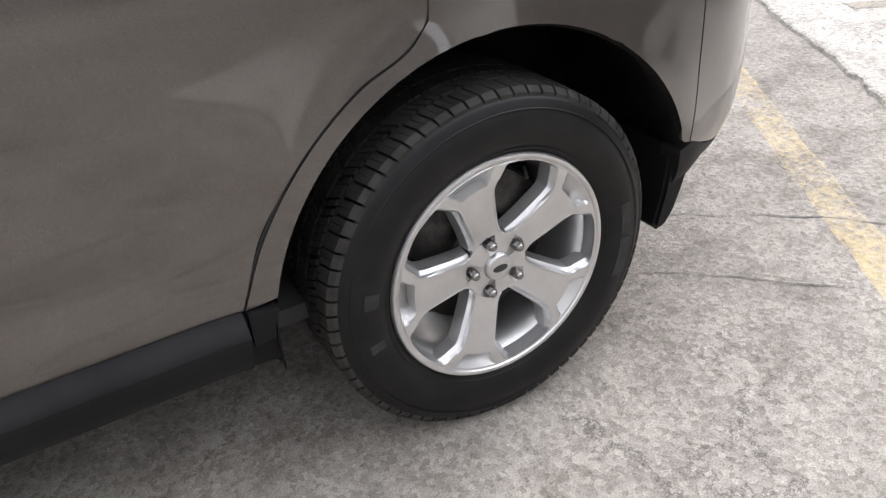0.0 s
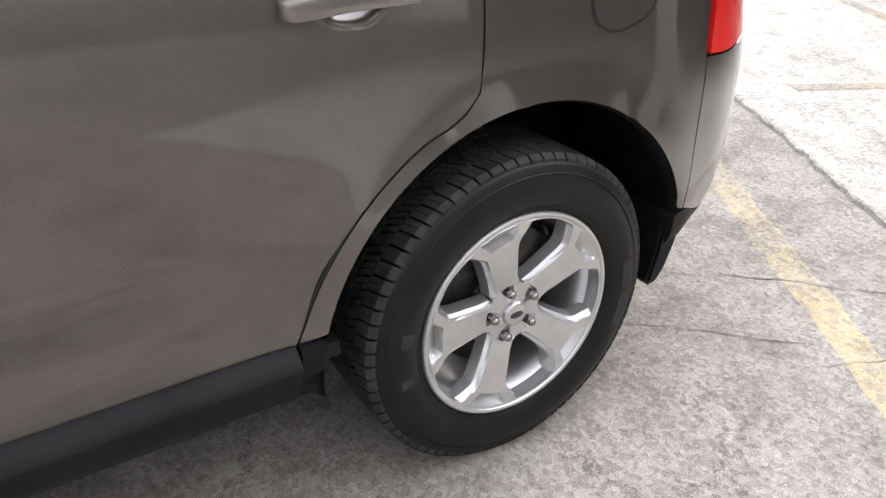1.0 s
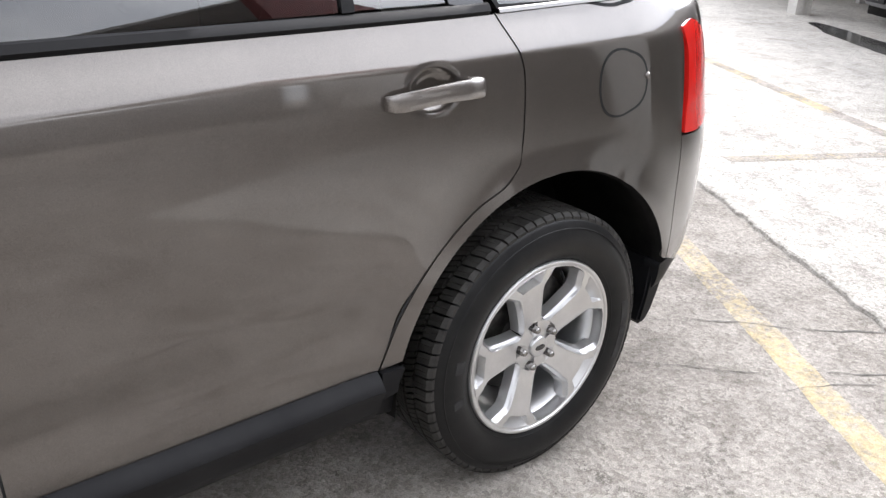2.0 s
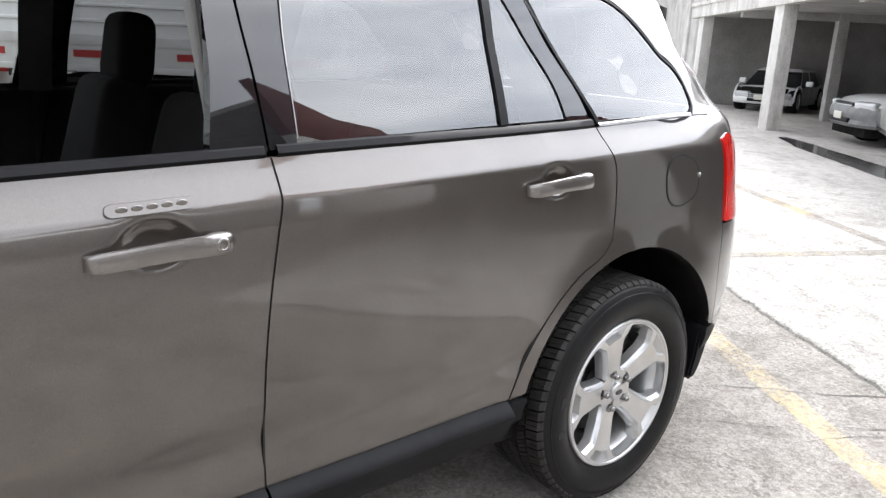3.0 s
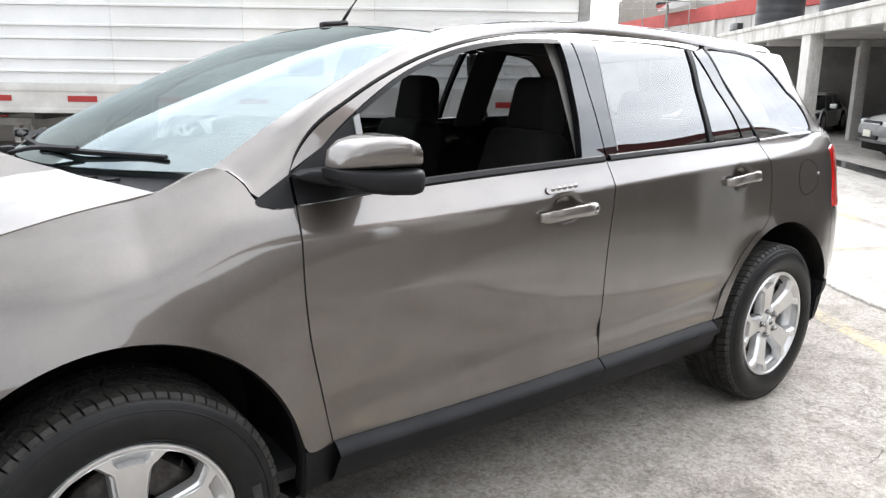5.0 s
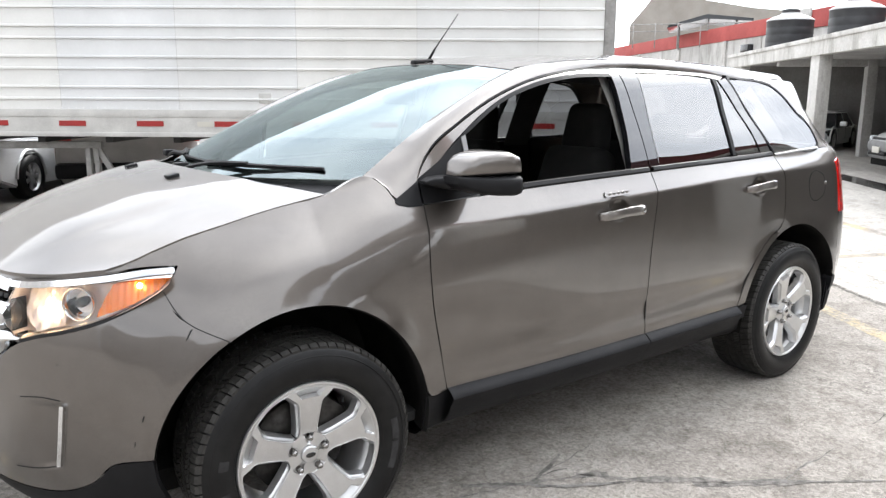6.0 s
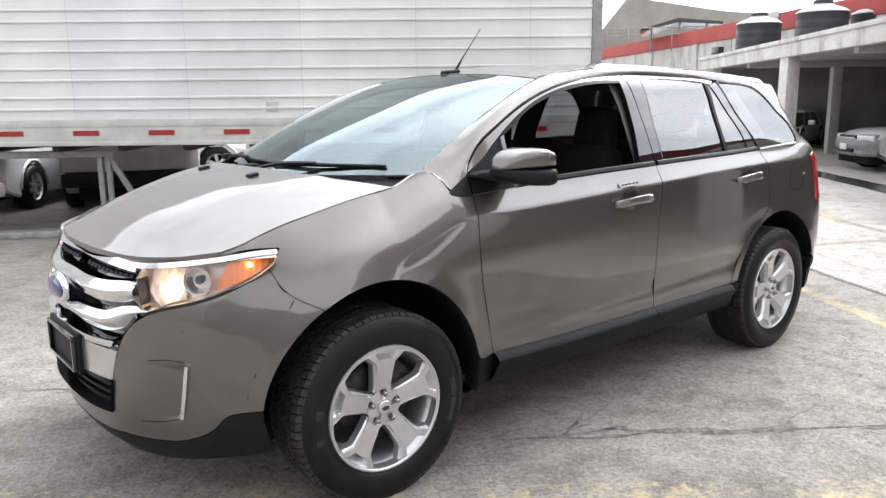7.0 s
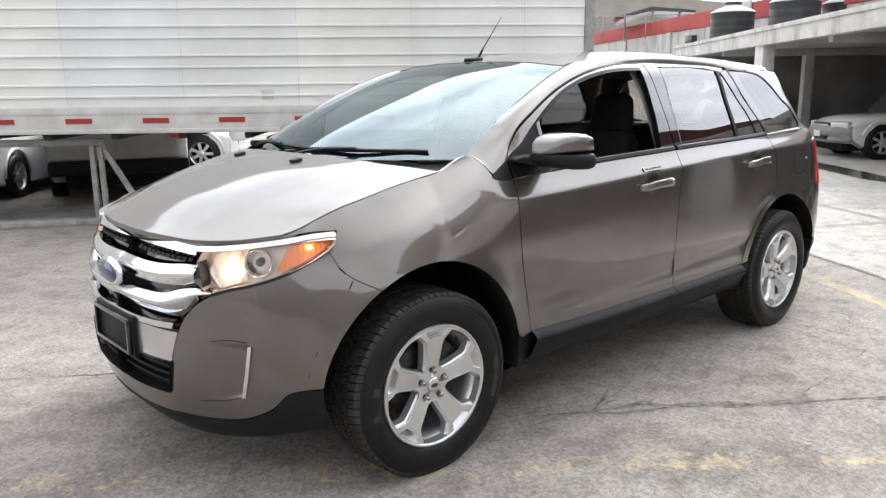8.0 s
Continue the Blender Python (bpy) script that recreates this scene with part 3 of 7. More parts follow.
# bonnet, windscreen, roof
def loft_top(name, left, front, rear, mat, nu, nv, lift=None, depth=0.02, label=""):
    """A panel over the whole width: left is its left border from front to rear, front and rear run from the left border to the right."""
    right = [mirrored(p) for p in left]
    g = coons([tuple(p) for p in front], [tuple(p) for p in right], [tuple(p) for p in rear], [tuple(p) for p in left], nu, nv)
    if lift:
        g = [[(x, y, z + lift(x, y)) for x, y, z in row] for row in g]
    low = [[(x, y, z - depth) for x, y, z in row] for row in g]
    return part(name, sheet(g, low, flip=True), mat, suv, label)


def both(half):
    """A curve from the left border to the middle, continued to the right."""
    return [tuple(p) for p in half] + [tuple(mirrored(p)) for p in half[-2::-1]]


def sk(s, z, out=0.0):
    return tuple(skin(s, z, out))


HOOD_SIDE = [sk(a, smooth_curve(HOOD_Z, a) + 0.003) for a in (-3.372, -3.30, -3.225, -3.122, -2.99, -2.857, -2.69)]
HOOD_FRONT = both([HOOD_SIDE[0], (-3.445, 0.34, 0.975), (-3.536, 0.49, 0.966), (-3.588, 0.712, 0.968), (-3.605, CY, 0.970)])
COWL = both([HOOD_SIDE[-1], (-2.76, 0.30, 1.185), (-2.86, 0.60, 1.195), (-2.90, CY, 1.198)])


def hood_lift(x, y):
    a = abs(y - CY)
    t = (x + 3.6) / 0.8
    ridge = 0.40 + 0.14 * t
    return 0.012 * (1 / (1 + math.exp((a - ridge) / 0.018))) * min(1, max(0, t * 2.2)) * min(1, max(0, (1.12 - t) * 4)) + 0.018 * math.sin(math.pi * min(1, max(0, t))) * (1 - (a / 0.8) ** 2)


hood = loft_top("hood", HOOD_SIDE, HOOD_FRONT, COWL, PAINT, 70, 50, hood_lift)
SCREEN_SIDE = [(-2.545, 0.175, 1.205), (-2.36, 0.215, 1.315), (-2.08, 0.275, 1.45), (-1.80, 0.325, 1.56), (-1.72, 0.34, 1.583)]
SCREEN_FOOT = both([SCREEN_SIDE[0], (-2.70, 0.42, 1.198), (-2.80, 0.70, 1.19), (-2.83, CY, 1.188)])
SCREEN_HEAD = both([SCREEN_SIDE[-1], (-1.765, 0.55, 1.605), (-1.785, 0.75, 1.614), (-1.79, CY, 1.617)])
loft_top("windshield", SCREEN_SIDE, SCREEN_FOOT, SCREEN_HEAD, SCREEN_GLASS, 40, 30, None, 0.006, "clear windscreen reflecting the sky")
ROOF_SIDE = [(-1.72, 0.335, 1.585), (-1.45, 0.325, 1.622), (-1.1, 0.318, 1.640), (-0.6, 0.320, 1.640), (-0.1, 0.335, 1.620), (0.35, 0.365, 1.580), (0.52, 0.40, 1.555)]
ROOF_FRONT = both([ROOF_SIDE[0], (-1.765, 0.55, 1.607), (-1.785, 0.75, 1.616), (-1.79, CY, 1.619)])
ROOF_REAR = both([ROOF_SIDE[-1], (0.58, 0.6, 1.595), (0.60, 0.8, 1.60), (0.60, CY, 1.60)])
loft_top("roof", ROOF_SIDE, ROOF_FRONT, ROOF_REAR, PAINT, 40, 50, lambda x, y: 0.008 * (1 - ((y - CY) / 0.64) ** 2) * max(0, math.sin(math.pi * min(1, max(0, (x + 1.8) / 2.4)))))

# upper frame of the side: outer line of the door frames
FRAME = [(-2.366, 1.20), (-2.345, 1.235), (-2.290, 1.300), (-2.150, 1.385), (-1.950, 1.475), (-1.720, 1.545), (-1.460, 1.588), (-1.10, 1.606), (-0.70, 1.600), (-0.37, 1.588)]
for side in (0, 1):
    mm = (lambda p: tuple(mirrored(p))) if side else (lambda p: tuple(p))
    # pillar and roof rail between the screen and the door frames, back to the tail
    low = [(-2.514, 1.212), (-2.482, 1.180), (-2.464, 1.145), (-2.42, 1.166), (-2.369, 1.196)] + [(s, z + 0.004) for s, z in FRAME[1:]] + [(-0.20, 1.578), (-0.10, 1.5765), (0.02, 1.5805), (0.20, 1.5755), (s_(0.58), 1.5305)]
    low = [sk(s, z) for s, z in low]
    high = [(-2.56, 0.165, 1.208)] + [(x - 0.004, y - 0.008, z + 0.004) for x, y, z in SCREEN_SIDE[1:]] + [(x, y - 0.004, z + 0.002) for x, y, z in ROOF_SIDE[1:]]
    a, b = polyline(low, 120), polyline(high, 120)
    grid = []
    for j in range(7):
        v = j / 6
        grid.append([])
        for i, (p, q) in enumerate(zip(a, b)):
            dy, dz = q[1] - p[1], q[2] - p[2]
            bulge = 0.22 * math.sin(math.pi * v) * min(1, i / 16)
            grid[-1].append((p[0] + (q[0] - p[0]) * v, p[1] + dy * v - bulge * dz, p[2] + dz * v + bulge * dy))
    inner = [[(x, y + 0.02, z - 0.01) for x, y, z in r] for r in grid]
    if side:
        grid, inner = [[mm(p) for p in r] for r in grid], [[mm(p) for p in r] for r in inner]
    part("roof_rail", sheet(grid, inner, flip=bool(side)), PAINT, suv)


# ---- the car: lower body, wells, bumpers ----
def band(curve, profile, n, side, mat, name, parent=suv, label="", flip=False):
    """A moulding swept along a curve of (place, height): profile gives (rise, out) pairs from top to bottom."""
    c = polyline(curve, n)
    g = [[Vector(skin(s, z + dz, out)) for s, z in c] for dz, out in profile[::-1]]
    if side:
        g = [[mirrored(p) for p in r] for r in g]
    ends = bmesh.new()
    sheet(g, None, flip=bool(side) != flip, bm=ends)
    bmesh.ops.holes_fill(ends, edges=[e for e in ends.edges if e.is_boundary], sides=len(profile))
    return part(name, ends, mat, parent, label)


SILL = [(0.004, 0.0), (0.000, 0.010), (-0.012, 0.024), (-0.024, 0.035), (-0.030, 0.037), (-0.036, 0.034), (-0.055, 0.024), (-0.09, 0.012), (-0.125, -0.008), (-0.145, -0.05), (-0.15, -0.12)]
SILL_LOW = [(-0.06, -0.012), (-0.13, -0.02), (-0.16, -0.05), (-0.18, -0.14), (-0.18, -0.4)]
for side in (0, 1):
    band([(-2.300, 0.466), (-1.88, 0.459), (-1.218, 0.464)], SILL, 40, side, BLACK_PLASTIC, "door_cladding", label="black plastic lower door cladding")
    band([(-1.2115, 0.464), (-0.85, 0.466), (-0.505, 0.470)], SILL, 30, side, BLACK_PLASTIC, "door_cladding", label="black plastic lower door cladding")
    band([(-2.40, 0.465), (-1.2, 0.464), (-0.455, 0.472)], [(0.0, -0.004)] + SILL_LOW, 50, side, BLACK_PLASTIC, "sill", label="black sill under the doors")
    part("arch_trim", skin_patch([(-0.498, 0.405), (-0.462, 0.415)], [(-0.462, 0.415), (-0.458, 0.44), (-0.446, 0.472)], [(-0.498, 0.471), (-0.446, 0.472)], [(-0.498, 0.405), (-0.498, 0.471)], 6, 10, out=0.012, depth=0.05, side=side), BLACK_PLASTIC, suv, "black plastic trim before the rear arch")
    # wheel wells: a lip turned in along the arch and a dark liner
    for spec, a0, a1 in ((ARCH_F, 190, -8), (ARCH_R, 186, -6)):
        pts = arch(a0=a0, a1=a1, n=44, **spec)
        rows = []
        for k, (o, grow) in enumerate(((0.0, 0.0), (-0.012, -0.006), (-0.05, 0.004), (-0.12, 0.03), (-0.30, 0.05), (-0.46, 0.04))):
            row = []
            for s, z in pts:
                x, y, nx, ny = outline(s)
                c = Vector((spec["ax"], 0, spec["az"]))
                p = Vector(skin(s, z))
                away = Vector((p.x - c.x, 0, p.z - c.z)).normalized()
                q = p + away * grow
                q.y = p.y - o
                row.append(mirrored(q) if side else q)
            rows.append(row)
        part("arch_liner", sheet(rows, None, flip=not side), DARK_CAVITY, suv, "black wheel arch liner")
        wall = bmesh.new()
        y = 0.47 if not side else 2 * CY - 0.47
        bmesh.ops.create_circle(wall, cap_ends=True, segments=32, radius=0.52, matrix=pose(spec["ax"], y, spec["az"], 90, 0, 0))
        for v in wall.verts:
            v.co.z = max(v.co.z, 0.24)
        part("arch_liner", wall, DARK_CAVITY, suv)
    # rear bumper, its black lower part and the flap behind the wheel
    tail_x = s_(0.478)
    part("rear_bumper", skin_patch([(tail_x + 0.004, 0.50), (s_(0.56), 0.468), (s_(0.68), 0.432), (s_(0.85), 0.42), (S_TAIL, 0.42)], [(S_TAIL, 0.42), (S_TAIL, 0.65), (S_TAIL, 0.855)],
         [(s_(0.50) + 0.003, 0.850), (s_(0.58), 0.846), (s_(0.75), 0.855), (S_TAIL, 0.855)], shift(TAIL_SEAM[:3], 0.004, 0.0)[:2] + [(s_(0.50) + 0.003, 0.850)], 40, 20, side=side), PAINT, suv)
    part("rear_valance", skin_patch([(s_(0.435), 0.275), (s_(0.48), 0.30), (s_(0.62), 0.30), (S_TAIL, 0.30)], [(S_TAIL, 0.30), (S_TAIL, 0.416)], [(s_(0.452), 0.487), (tail_x, 0.495), (s_(0.56), 0.464), (s_(0.68), 0.428), (s_(0.85), 0.416), (S_TAIL, 0.416)],
         [(s_(0.435), 0.275), (s_(0.462), 0.38), (s_(0.452), 0.487)], 40, 14, out=0.002, depth=0.05, side=side), BLACK_PLASTIC, suv, "black plastic lower rear bumper")
    m_ = pose(0, 0, 0) if not side else Matrix.Translation((0, 2 * CY, 0)) @ Matrix.Diagonal((1, -1, 1, 1))
    flap = prism([(0.452, 0.49), (0.535, 0.47), (0.514, 0.437), (0.498, 0.38), (0.477, 0.325), (0.456, 0.296), (0.434, 0.287), (0.420, 0.302), (0.440, 0.38)], 0.028, 0.24, 0.008)
    bmesh.ops.transform(flap, matrix=m_, verts=flap.verts)
    if side:
        bmesh.ops.reverse_faces(flap, faces=flap.faces)
    part("mud_flap", flap, BLACK_PLASTIC, suv)
    # front bumper
    HL_LOW = [(-3.655, 0.795), (-3.595, 0.812), (-3.50, 0.830), (-3.405, 0.852), (-3.30, 0.888), (-3.225, 0.922), (-3.190, 0.942)]
    seam = [arch(a0=122, a1=10, **ARCH_F)[0], (-3.148, 0.868), (-3.190, 0.936)]

    def fog(s, z):
        end = -3.540 + (z - 0.428) * 0.211
        a = min(1, max(0, (s + 3.72) / (end + 3.72))) if s < end else 0.0
        zt, zb = 0.622 + 0.05 * (-3.50 - s), 0.432 - 0.20 * (-3.50 - s)
        b = min(1, max(0, (zt - z) / 0.012)) * min(1, max(0, (z - zb) / 0.012))
        return -0.016 * a * a * b
    outer = [(p[0] - 0.002, p[1]) for p in arch(a0=172, a1=122, n=12, **ARCH_F)] + seam[1:]
    part("front_bumper", skin_patch([(-3.885, 0.318), (-3.70, 0.325), (-3.54, 0.342), (-3.43, 0.385), (-3.365, 0.440), (-3.30, 0.455), outer[0]], [(a - 0.002, b) for a, b in outer],
         [(a, b - 0.003) for a, b in HL_LOW[:-1]] + [(outer[-1][0] - 0.002, outer[-1][1])], [(-3.885, 0.318), (-3.895, 0.40), (-3.862, 0.52), (-3.815, 0.64), (-3.765, 0.715), (-3.715, 0.757), (-3.655, 0.789)], 80, 60, side=side, extra=fog), PAINT, suv)
    part("bumper_lip", skin_patch([(S_NOSE, 0.300), (-4.05, 0.303), (-3.885, 0.316)], [(-3.885, 0.316), (-3.894, 0.40)], [(S_NOSE, 0.392), (-4.05, 0.392), (-3.894, 0.40)], [(S_NOSE, 0.300), (S_NOSE, 0.392)], 20, 6, out=0.0, depth=0.06, side=side), PAINT, suv)
    part("bumper_cladding", skin_patch([(S_NOSE, 0.225), (-3.80, 0.228), (-3.45, 0.262), (s_(-3.255), 0.30)], [(s_(-3.255), 0.30), (s_(-3.281), 0.38), (outer[0][0] - 0.004, outer[0][1] - 0.003)],
         [(S_NOSE, 0.297), (-3.885, 0.314), (-3.70, 0.321), (-3.54, 0.338), (-3.43, 0.381), (-3.365, 0.436), (-3.30, 0.451), (outer[0][0] - 0.004, outer[0][1] - 0.003)], [(S_NOSE, 0.225), (S_NOSE, 0.297)], 60, 12, out=0.001, depth=0.03, side=side), BLACK_PLASTIC, suv, "black plastic lower front bumper")
    strip = skin_patch([(-3.548, 0.428), (-3.533, 0.430)], [(-3.533, 0.430), (-3.512, 0.52), (-3.494, 0.622)], [(-3.507, 0.622), (-3.494, 0.622)], [(-3.548, 0.428), (-3.526, 0.52), (-3.507, 0.622)], 4, 20, out=0.012, depth=0.03, side=side)
    part("bumper_strip", strip, CHROME, suv, "chrome strip on the front bumper")

    # head lamp: bowl, reflectors, amber indicator, clear lens, chrome brow
    HL_TOP = [(-3.712, 0.935), (-3.55, 0.948), (-3.37, 0.962), (-3.25, 0.972), (-3.158, 0.977)]
    inner = [(-3.655, 0.794), (-3.752, 0.848), (-3.712, 0.935)]
    hl_out = [(-3.190, 0.942), (-3.168, 0.960), (-3.158, 0.977)]
    lamp = part("headlight", skin_patch(HL_LOW, hl_out, HL_TOP, inner, 50, 12, out=-0.075, depth=-0.07, side=side, extra=lambda s, z: 0.05 * max(0, (s + 3.40) / 0.25) if s > -3.40 else 0.0), HEAD_BOWL, suv, "clear headlamp with chrome reflector and amber indicator")
    lens = part("lamp_lens", skin_patch(HL_LOW, hl_out, HL_TOP, inner, 50, 10, out=0.001, depth=0.004, side=side), LENS, lamp, "clear plastic lens")
    lens.visible_shadow = False
    part("indicator", skin_patch([(-3.395, 0.868), (-3.29, 0.898), (-3.20, 0.938)], [(-3.20, 0.938), (-3.165, 0.966)], [(-3.345, 0.956), (-3.25, 0.963), (-3.165, 0.966)], [(-3.395, 0.868), (-3.375, 0.91), (-3.345, 0.956)], 30, 14, out=-0.010, depth=0.02, side=side,
         extra=lambda s, z: 0.003 * math.sin(s * 300)), AMBER, lamp, "amber indicator reflector")
    for s0, z0, rad, mat_ in ((-3.475, 0.897, 0.046, CHROME),):
        c = Vector(skin(s0, z0, -0.042))
        x, y, nx, ny = outline(s0)
        turn = math.atan2(ny, nx)
        cup = lathe([(0.0005, 0.052), (0.016, 0.050), (0.030, 0.036), (0.040, 0.012), (rad, -0.012), (rad + 0.003, -0.012), (rad + 0.002, 0.0)], 32)
        mat4 = Matrix.Translation(c) @ Matrix.Rotation(turn + math.pi / 2, 4, "Z")
        if side:
            mat4 = Matrix.Translation(mirrored(c)) @ Matrix.Rotation(-turn - math.pi / 2 + math.pi, 4, "Z")
        part("reflector", cup, mat_, lamp, "round chrome lamp reflector", m=mat4)
        hood_ = lathe([(0.0005, -0.004), (0.012, -0.002), (0.015, 0.006), (0.013, 0.046)], 20)
        part("bulb_shield", hood_, GLOSS_BLACK, lamp, "dark bulb shield", m=mat4)
    # faceted side reflector with the lit bulb beside the round one
    facet = skin_patch([(-3.645, 0.806), (-3.58, 0.822), (-3.530, 0.834)], [(-3.530, 0.834), (-3.532, 0.885), (-3.525, 0.938)], [(-3.690, 0.925), (-3.60, 0.934), (-3.525, 0.938)], [(-3.645, 0.806), (-3.700, 0.860), (-3.690, 0.925)], 12, 10, out=-0.048, depth=0.01, side=side,
                       extra=lambda s, z: -0.030 * math.exp(-(((s + 3.60) / 0.05) ** 2 + ((z - 0.875) / 0.045) ** 2)) + 0.0035 * math.sin(s * 120) * math.sin(z * 90))
    part("side_reflector", facet, HEAD_BOWL, lamp, "faceted bright lamp reflector", smooth=False)
    bulb = bmesh.new()
    bmesh.ops.create_uvsphere(bulb, u_segments=16, v_segments=10, radius=0.014)
    p = skin(-3.605, 0.868, -0.048)
    part("bulb", bulb, LIT_BULB, lamp, "lit warm lamp bulb", m=Matrix.Translation(mirrored(p) if side else p))
    bulb = bmesh.new()
    bmesh.ops.create_uvsphere(bulb, u_segments=12, v_segments=8, radius=0.008)
    p = skin(-3.262, 0.950, -0.004)
    part("marker_bulb", bulb, LIT_BULB, lamp, "lit marker bulb in the indicator", m=Matrix.Translation(mirrored(p) if side else p))
    band([(a, b - 0.002) for a, b in HL_LOW], [(0.005, 0.000), (0.003, 0.004), (-0.004, 0.004), (-0.006, 0.000)], 40, side, SEAM_DARK, "lamp_seal", lamp)
    brow = [(-3.735, 0.944), (-3.55, 0.958), (-3.37, 0.974), (-3.25, 0.984), (-3.155, 0.988)]
    part("lamp_brow", skin_patch([(a, b - 0.008) for a, b in brow], [(brow[-1][0], brow[-1][1] - 0.008), (brow[-1][0] + 0.004, brow[-1][1] - 0.002), (brow[-1][0], brow[-1][1] + 0.008)],
         [(a, b + 0.010 - 0.002 * k / 4) for k, (a, b) in enumerate(brow)], [(brow[0][0], brow[0][1] - 0.008), (brow[0][0], brow[0][1] + 0.010)], 40, 6, out=0.008, depth=0.03, side=side,
         extra=lambda s, z: 0.0), CHROME, suv, "chrome strip over the headlamp")

# grille between the lamps, over the whole width
grille = part("grille", skin_patch([(S_NOSE, 0.66), (-3.86, 0.66)], [(-3.86, 0.66), (-3.70, 0.80), (-3.75, 0.935)], [(S_NOSE, 0.945), (-3.75, 0.935)], [(S_NOSE, 0.66), (S_NOSE, 0.945)], 20, 12, out=-0.055, depth=-0.05), GLOSS_BLACK, suv, "chrome three-bar grille with black mesh")
part("grille_back", skin_patch([(S_NOSE, 0.66), (-3.86, 0.66)], [(-3.86, 0.66), (-3.70, 0.80), (-3.75, 0.935)], [(S_NOSE, 0.945), (-3.75, 0.935)], [(S_NOSE, 0.66), (S_NOSE, 0.945)], 20, 12, out=-0.055, depth=-0.05, side=1), GLOSS_BLACK, grille)
for side in (0, 1):
    # upper lip, two broad bars with faceted ends, lower insert
    part("grille_bar", skin_patch([(S_NOSE, 0.926), (-3.90, 0.928), (-3.738, 0.922)], [(-3.738, 0.922), (-3.738, 0.952)], [(S_NOSE, 0.956), (-3.90, 0.956), (-3.738, 0.952)], [(S_NOSE, 0.926), (S_NOSE, 0.956)], 24, 5, out=0.006, depth=0.04, side=side), CHROME, grille, "chrome upper grille lip")
    for lowc, topc in (([(S_NOSE, 0.800), (-4.0, 0.802), (-3.88, 0.806), (-3.80, 0.813), (-3.742, 0.826)], [(S_NOSE, 0.868), (-4.0, 0.870), (-3.88, 0.878), (-3.80, 0.886), (-3.728, 0.886)]),
                       ([(S_NOSE, 0.700), (-4.0, 0.700), (-3.88, 0.704), (-3.80, 0.724), (-3.72, 0.768), (-3.652, 0.793)], [(S_NOSE, 0.768), (-4.0, 0.770), (-3.88, 0.778), (-3.80, 0.800), (-3.75, 0.808), (-3.648, 0.806)])):
        a_, b_ = polyline(lowc, 40), polyline(topc, 40)
        rows = []
        for k in range(9):
            v = k / 8
            peak = 0.012 - 0.030 * abs(v - 0.58) ** 1.1 * 1.6
            rows.append([Vector(skin(p[0] + (q[0] - p[0]) * v, p[1] + (q[1] - p[1]) * v, peak)) for p, q in zip(a_, b_)])
        back = [[Vector(skin(p[0] + (q[0] - p[0]) * k / 8, p[1] + (q[1] - p[1]) * k / 8, -0.05)) for p, q in zip(a_, b_)] for k in range(9)]
        if side:
            rows, back = [[mirrored(p) for p in r] for r in rows], [[mirrored(p) for p in r] for r in back]
        part("grille_bar", sheet(rows, back, flip=bool(side)), CHROME, grille, "broad chrome grille bar")
    part("grille_bar", skin_patch([(S_NOSE, 0.648), (-3.95, 0.650), (-3.842, 0.655)], [(-3.842, 0.655), (-3.828, 0.678)], [(S_NOSE, 0.668), (-3.95, 0.672), (-3.828, 0.678)], [(S_NOSE, 0.648), (S_NOSE, 0.668)], 20, 4, out=0.006, depth=0.04, side=side), CHROME, grille, "chrome lower grille lip")
    part("bumper_insert", skin_patch([(S_NOSE, 0.520), (-4.0, 0.522), (-3.862, 0.528)], [(-3.862, 0.528), (-3.842, 0.58), (-3.816, 0.644)], [(S_NOSE, 0.644), (-3.816, 0.644)], [(S_NOSE, 0.520), (S_NOSE, 0.644)], 20, 8, out=0.002, depth=0.03, side=side), INSERT, suv, "bright silver bumper insert")
    part("lower_grille", skin_patch([(S_NOSE, 0.392), (-3.890, 0.40)], [(-3.890, 0.40), (-3.860, 0.524)], [(S_NOSE, 0.518), (-3.860, 0.524)], [(S_NOSE, 0.392), (S_NOSE, 0.518)], 14, 6, out=-0.04, depth=-0.05, side=side), BLACK_PLASTIC, suv, "black lower air intake")
    for z in (0.43, 0.46, 0.49):
        part("intake_slat", skin_patch([(S_NOSE, z), (-3.89, z)], [(-3.89, z), (-3.89, z + 0.010)], [(S_NOSE, z + 0.010), (-3.89, z + 0.010)], [(S_NOSE, z), (S_NOSE, z + 0.010)], 12, 2, out=-0.018, depth=0.02, side=side), BLACK_PLASTIC, suv)
    # honeycomb of the upper opening
    for k in range(11):
        s0 = -4.16 + 0.036 * k
        for row in range(2):
            z = 0.892 + 0.020 * row
            part("grille_mesh", skin_patch([(s0 + 0.018 * row, z), (s0 + 0.018 * row + 0.022, z)], [(s0 + 0.018 * row + 0.022, z), (s0 + 0.018 * row + 0.026, z + 0.012)], [(s0 + 0.018 * row - 0.004, z + 0.012), (s0 + 0.018 * row + 0.026, z + 0.012)],
                 [(s0 + 0.018 * row, z), (s0 + 0.018 * row - 0.004, z + 0.012)], 1, 1, out=-0.02, depth=0.02, side=side), BLACK_PLASTIC, grille)
nose = skin(S_NOSE, 0.80, 0.0)
badge = bmesh.new()
bmesh.ops.create_uvsphere(badge, u_segments=40, v_segments=16, radius=1)
for v in badge.verts:
    v.co = Vector((nose[0] - 0.022 + v.co.x * 0.024, CY + v.co.y * 0.118, 0.805 + v.co.z * 0.058))
part("grille_badge", badge, CHROME, grille, "plain chrome-rimmed oval badge")
badge = bmesh.new()
bmesh.ops.create_uvsphere(badge, u_segments=40, v_segments=16, radius=1)
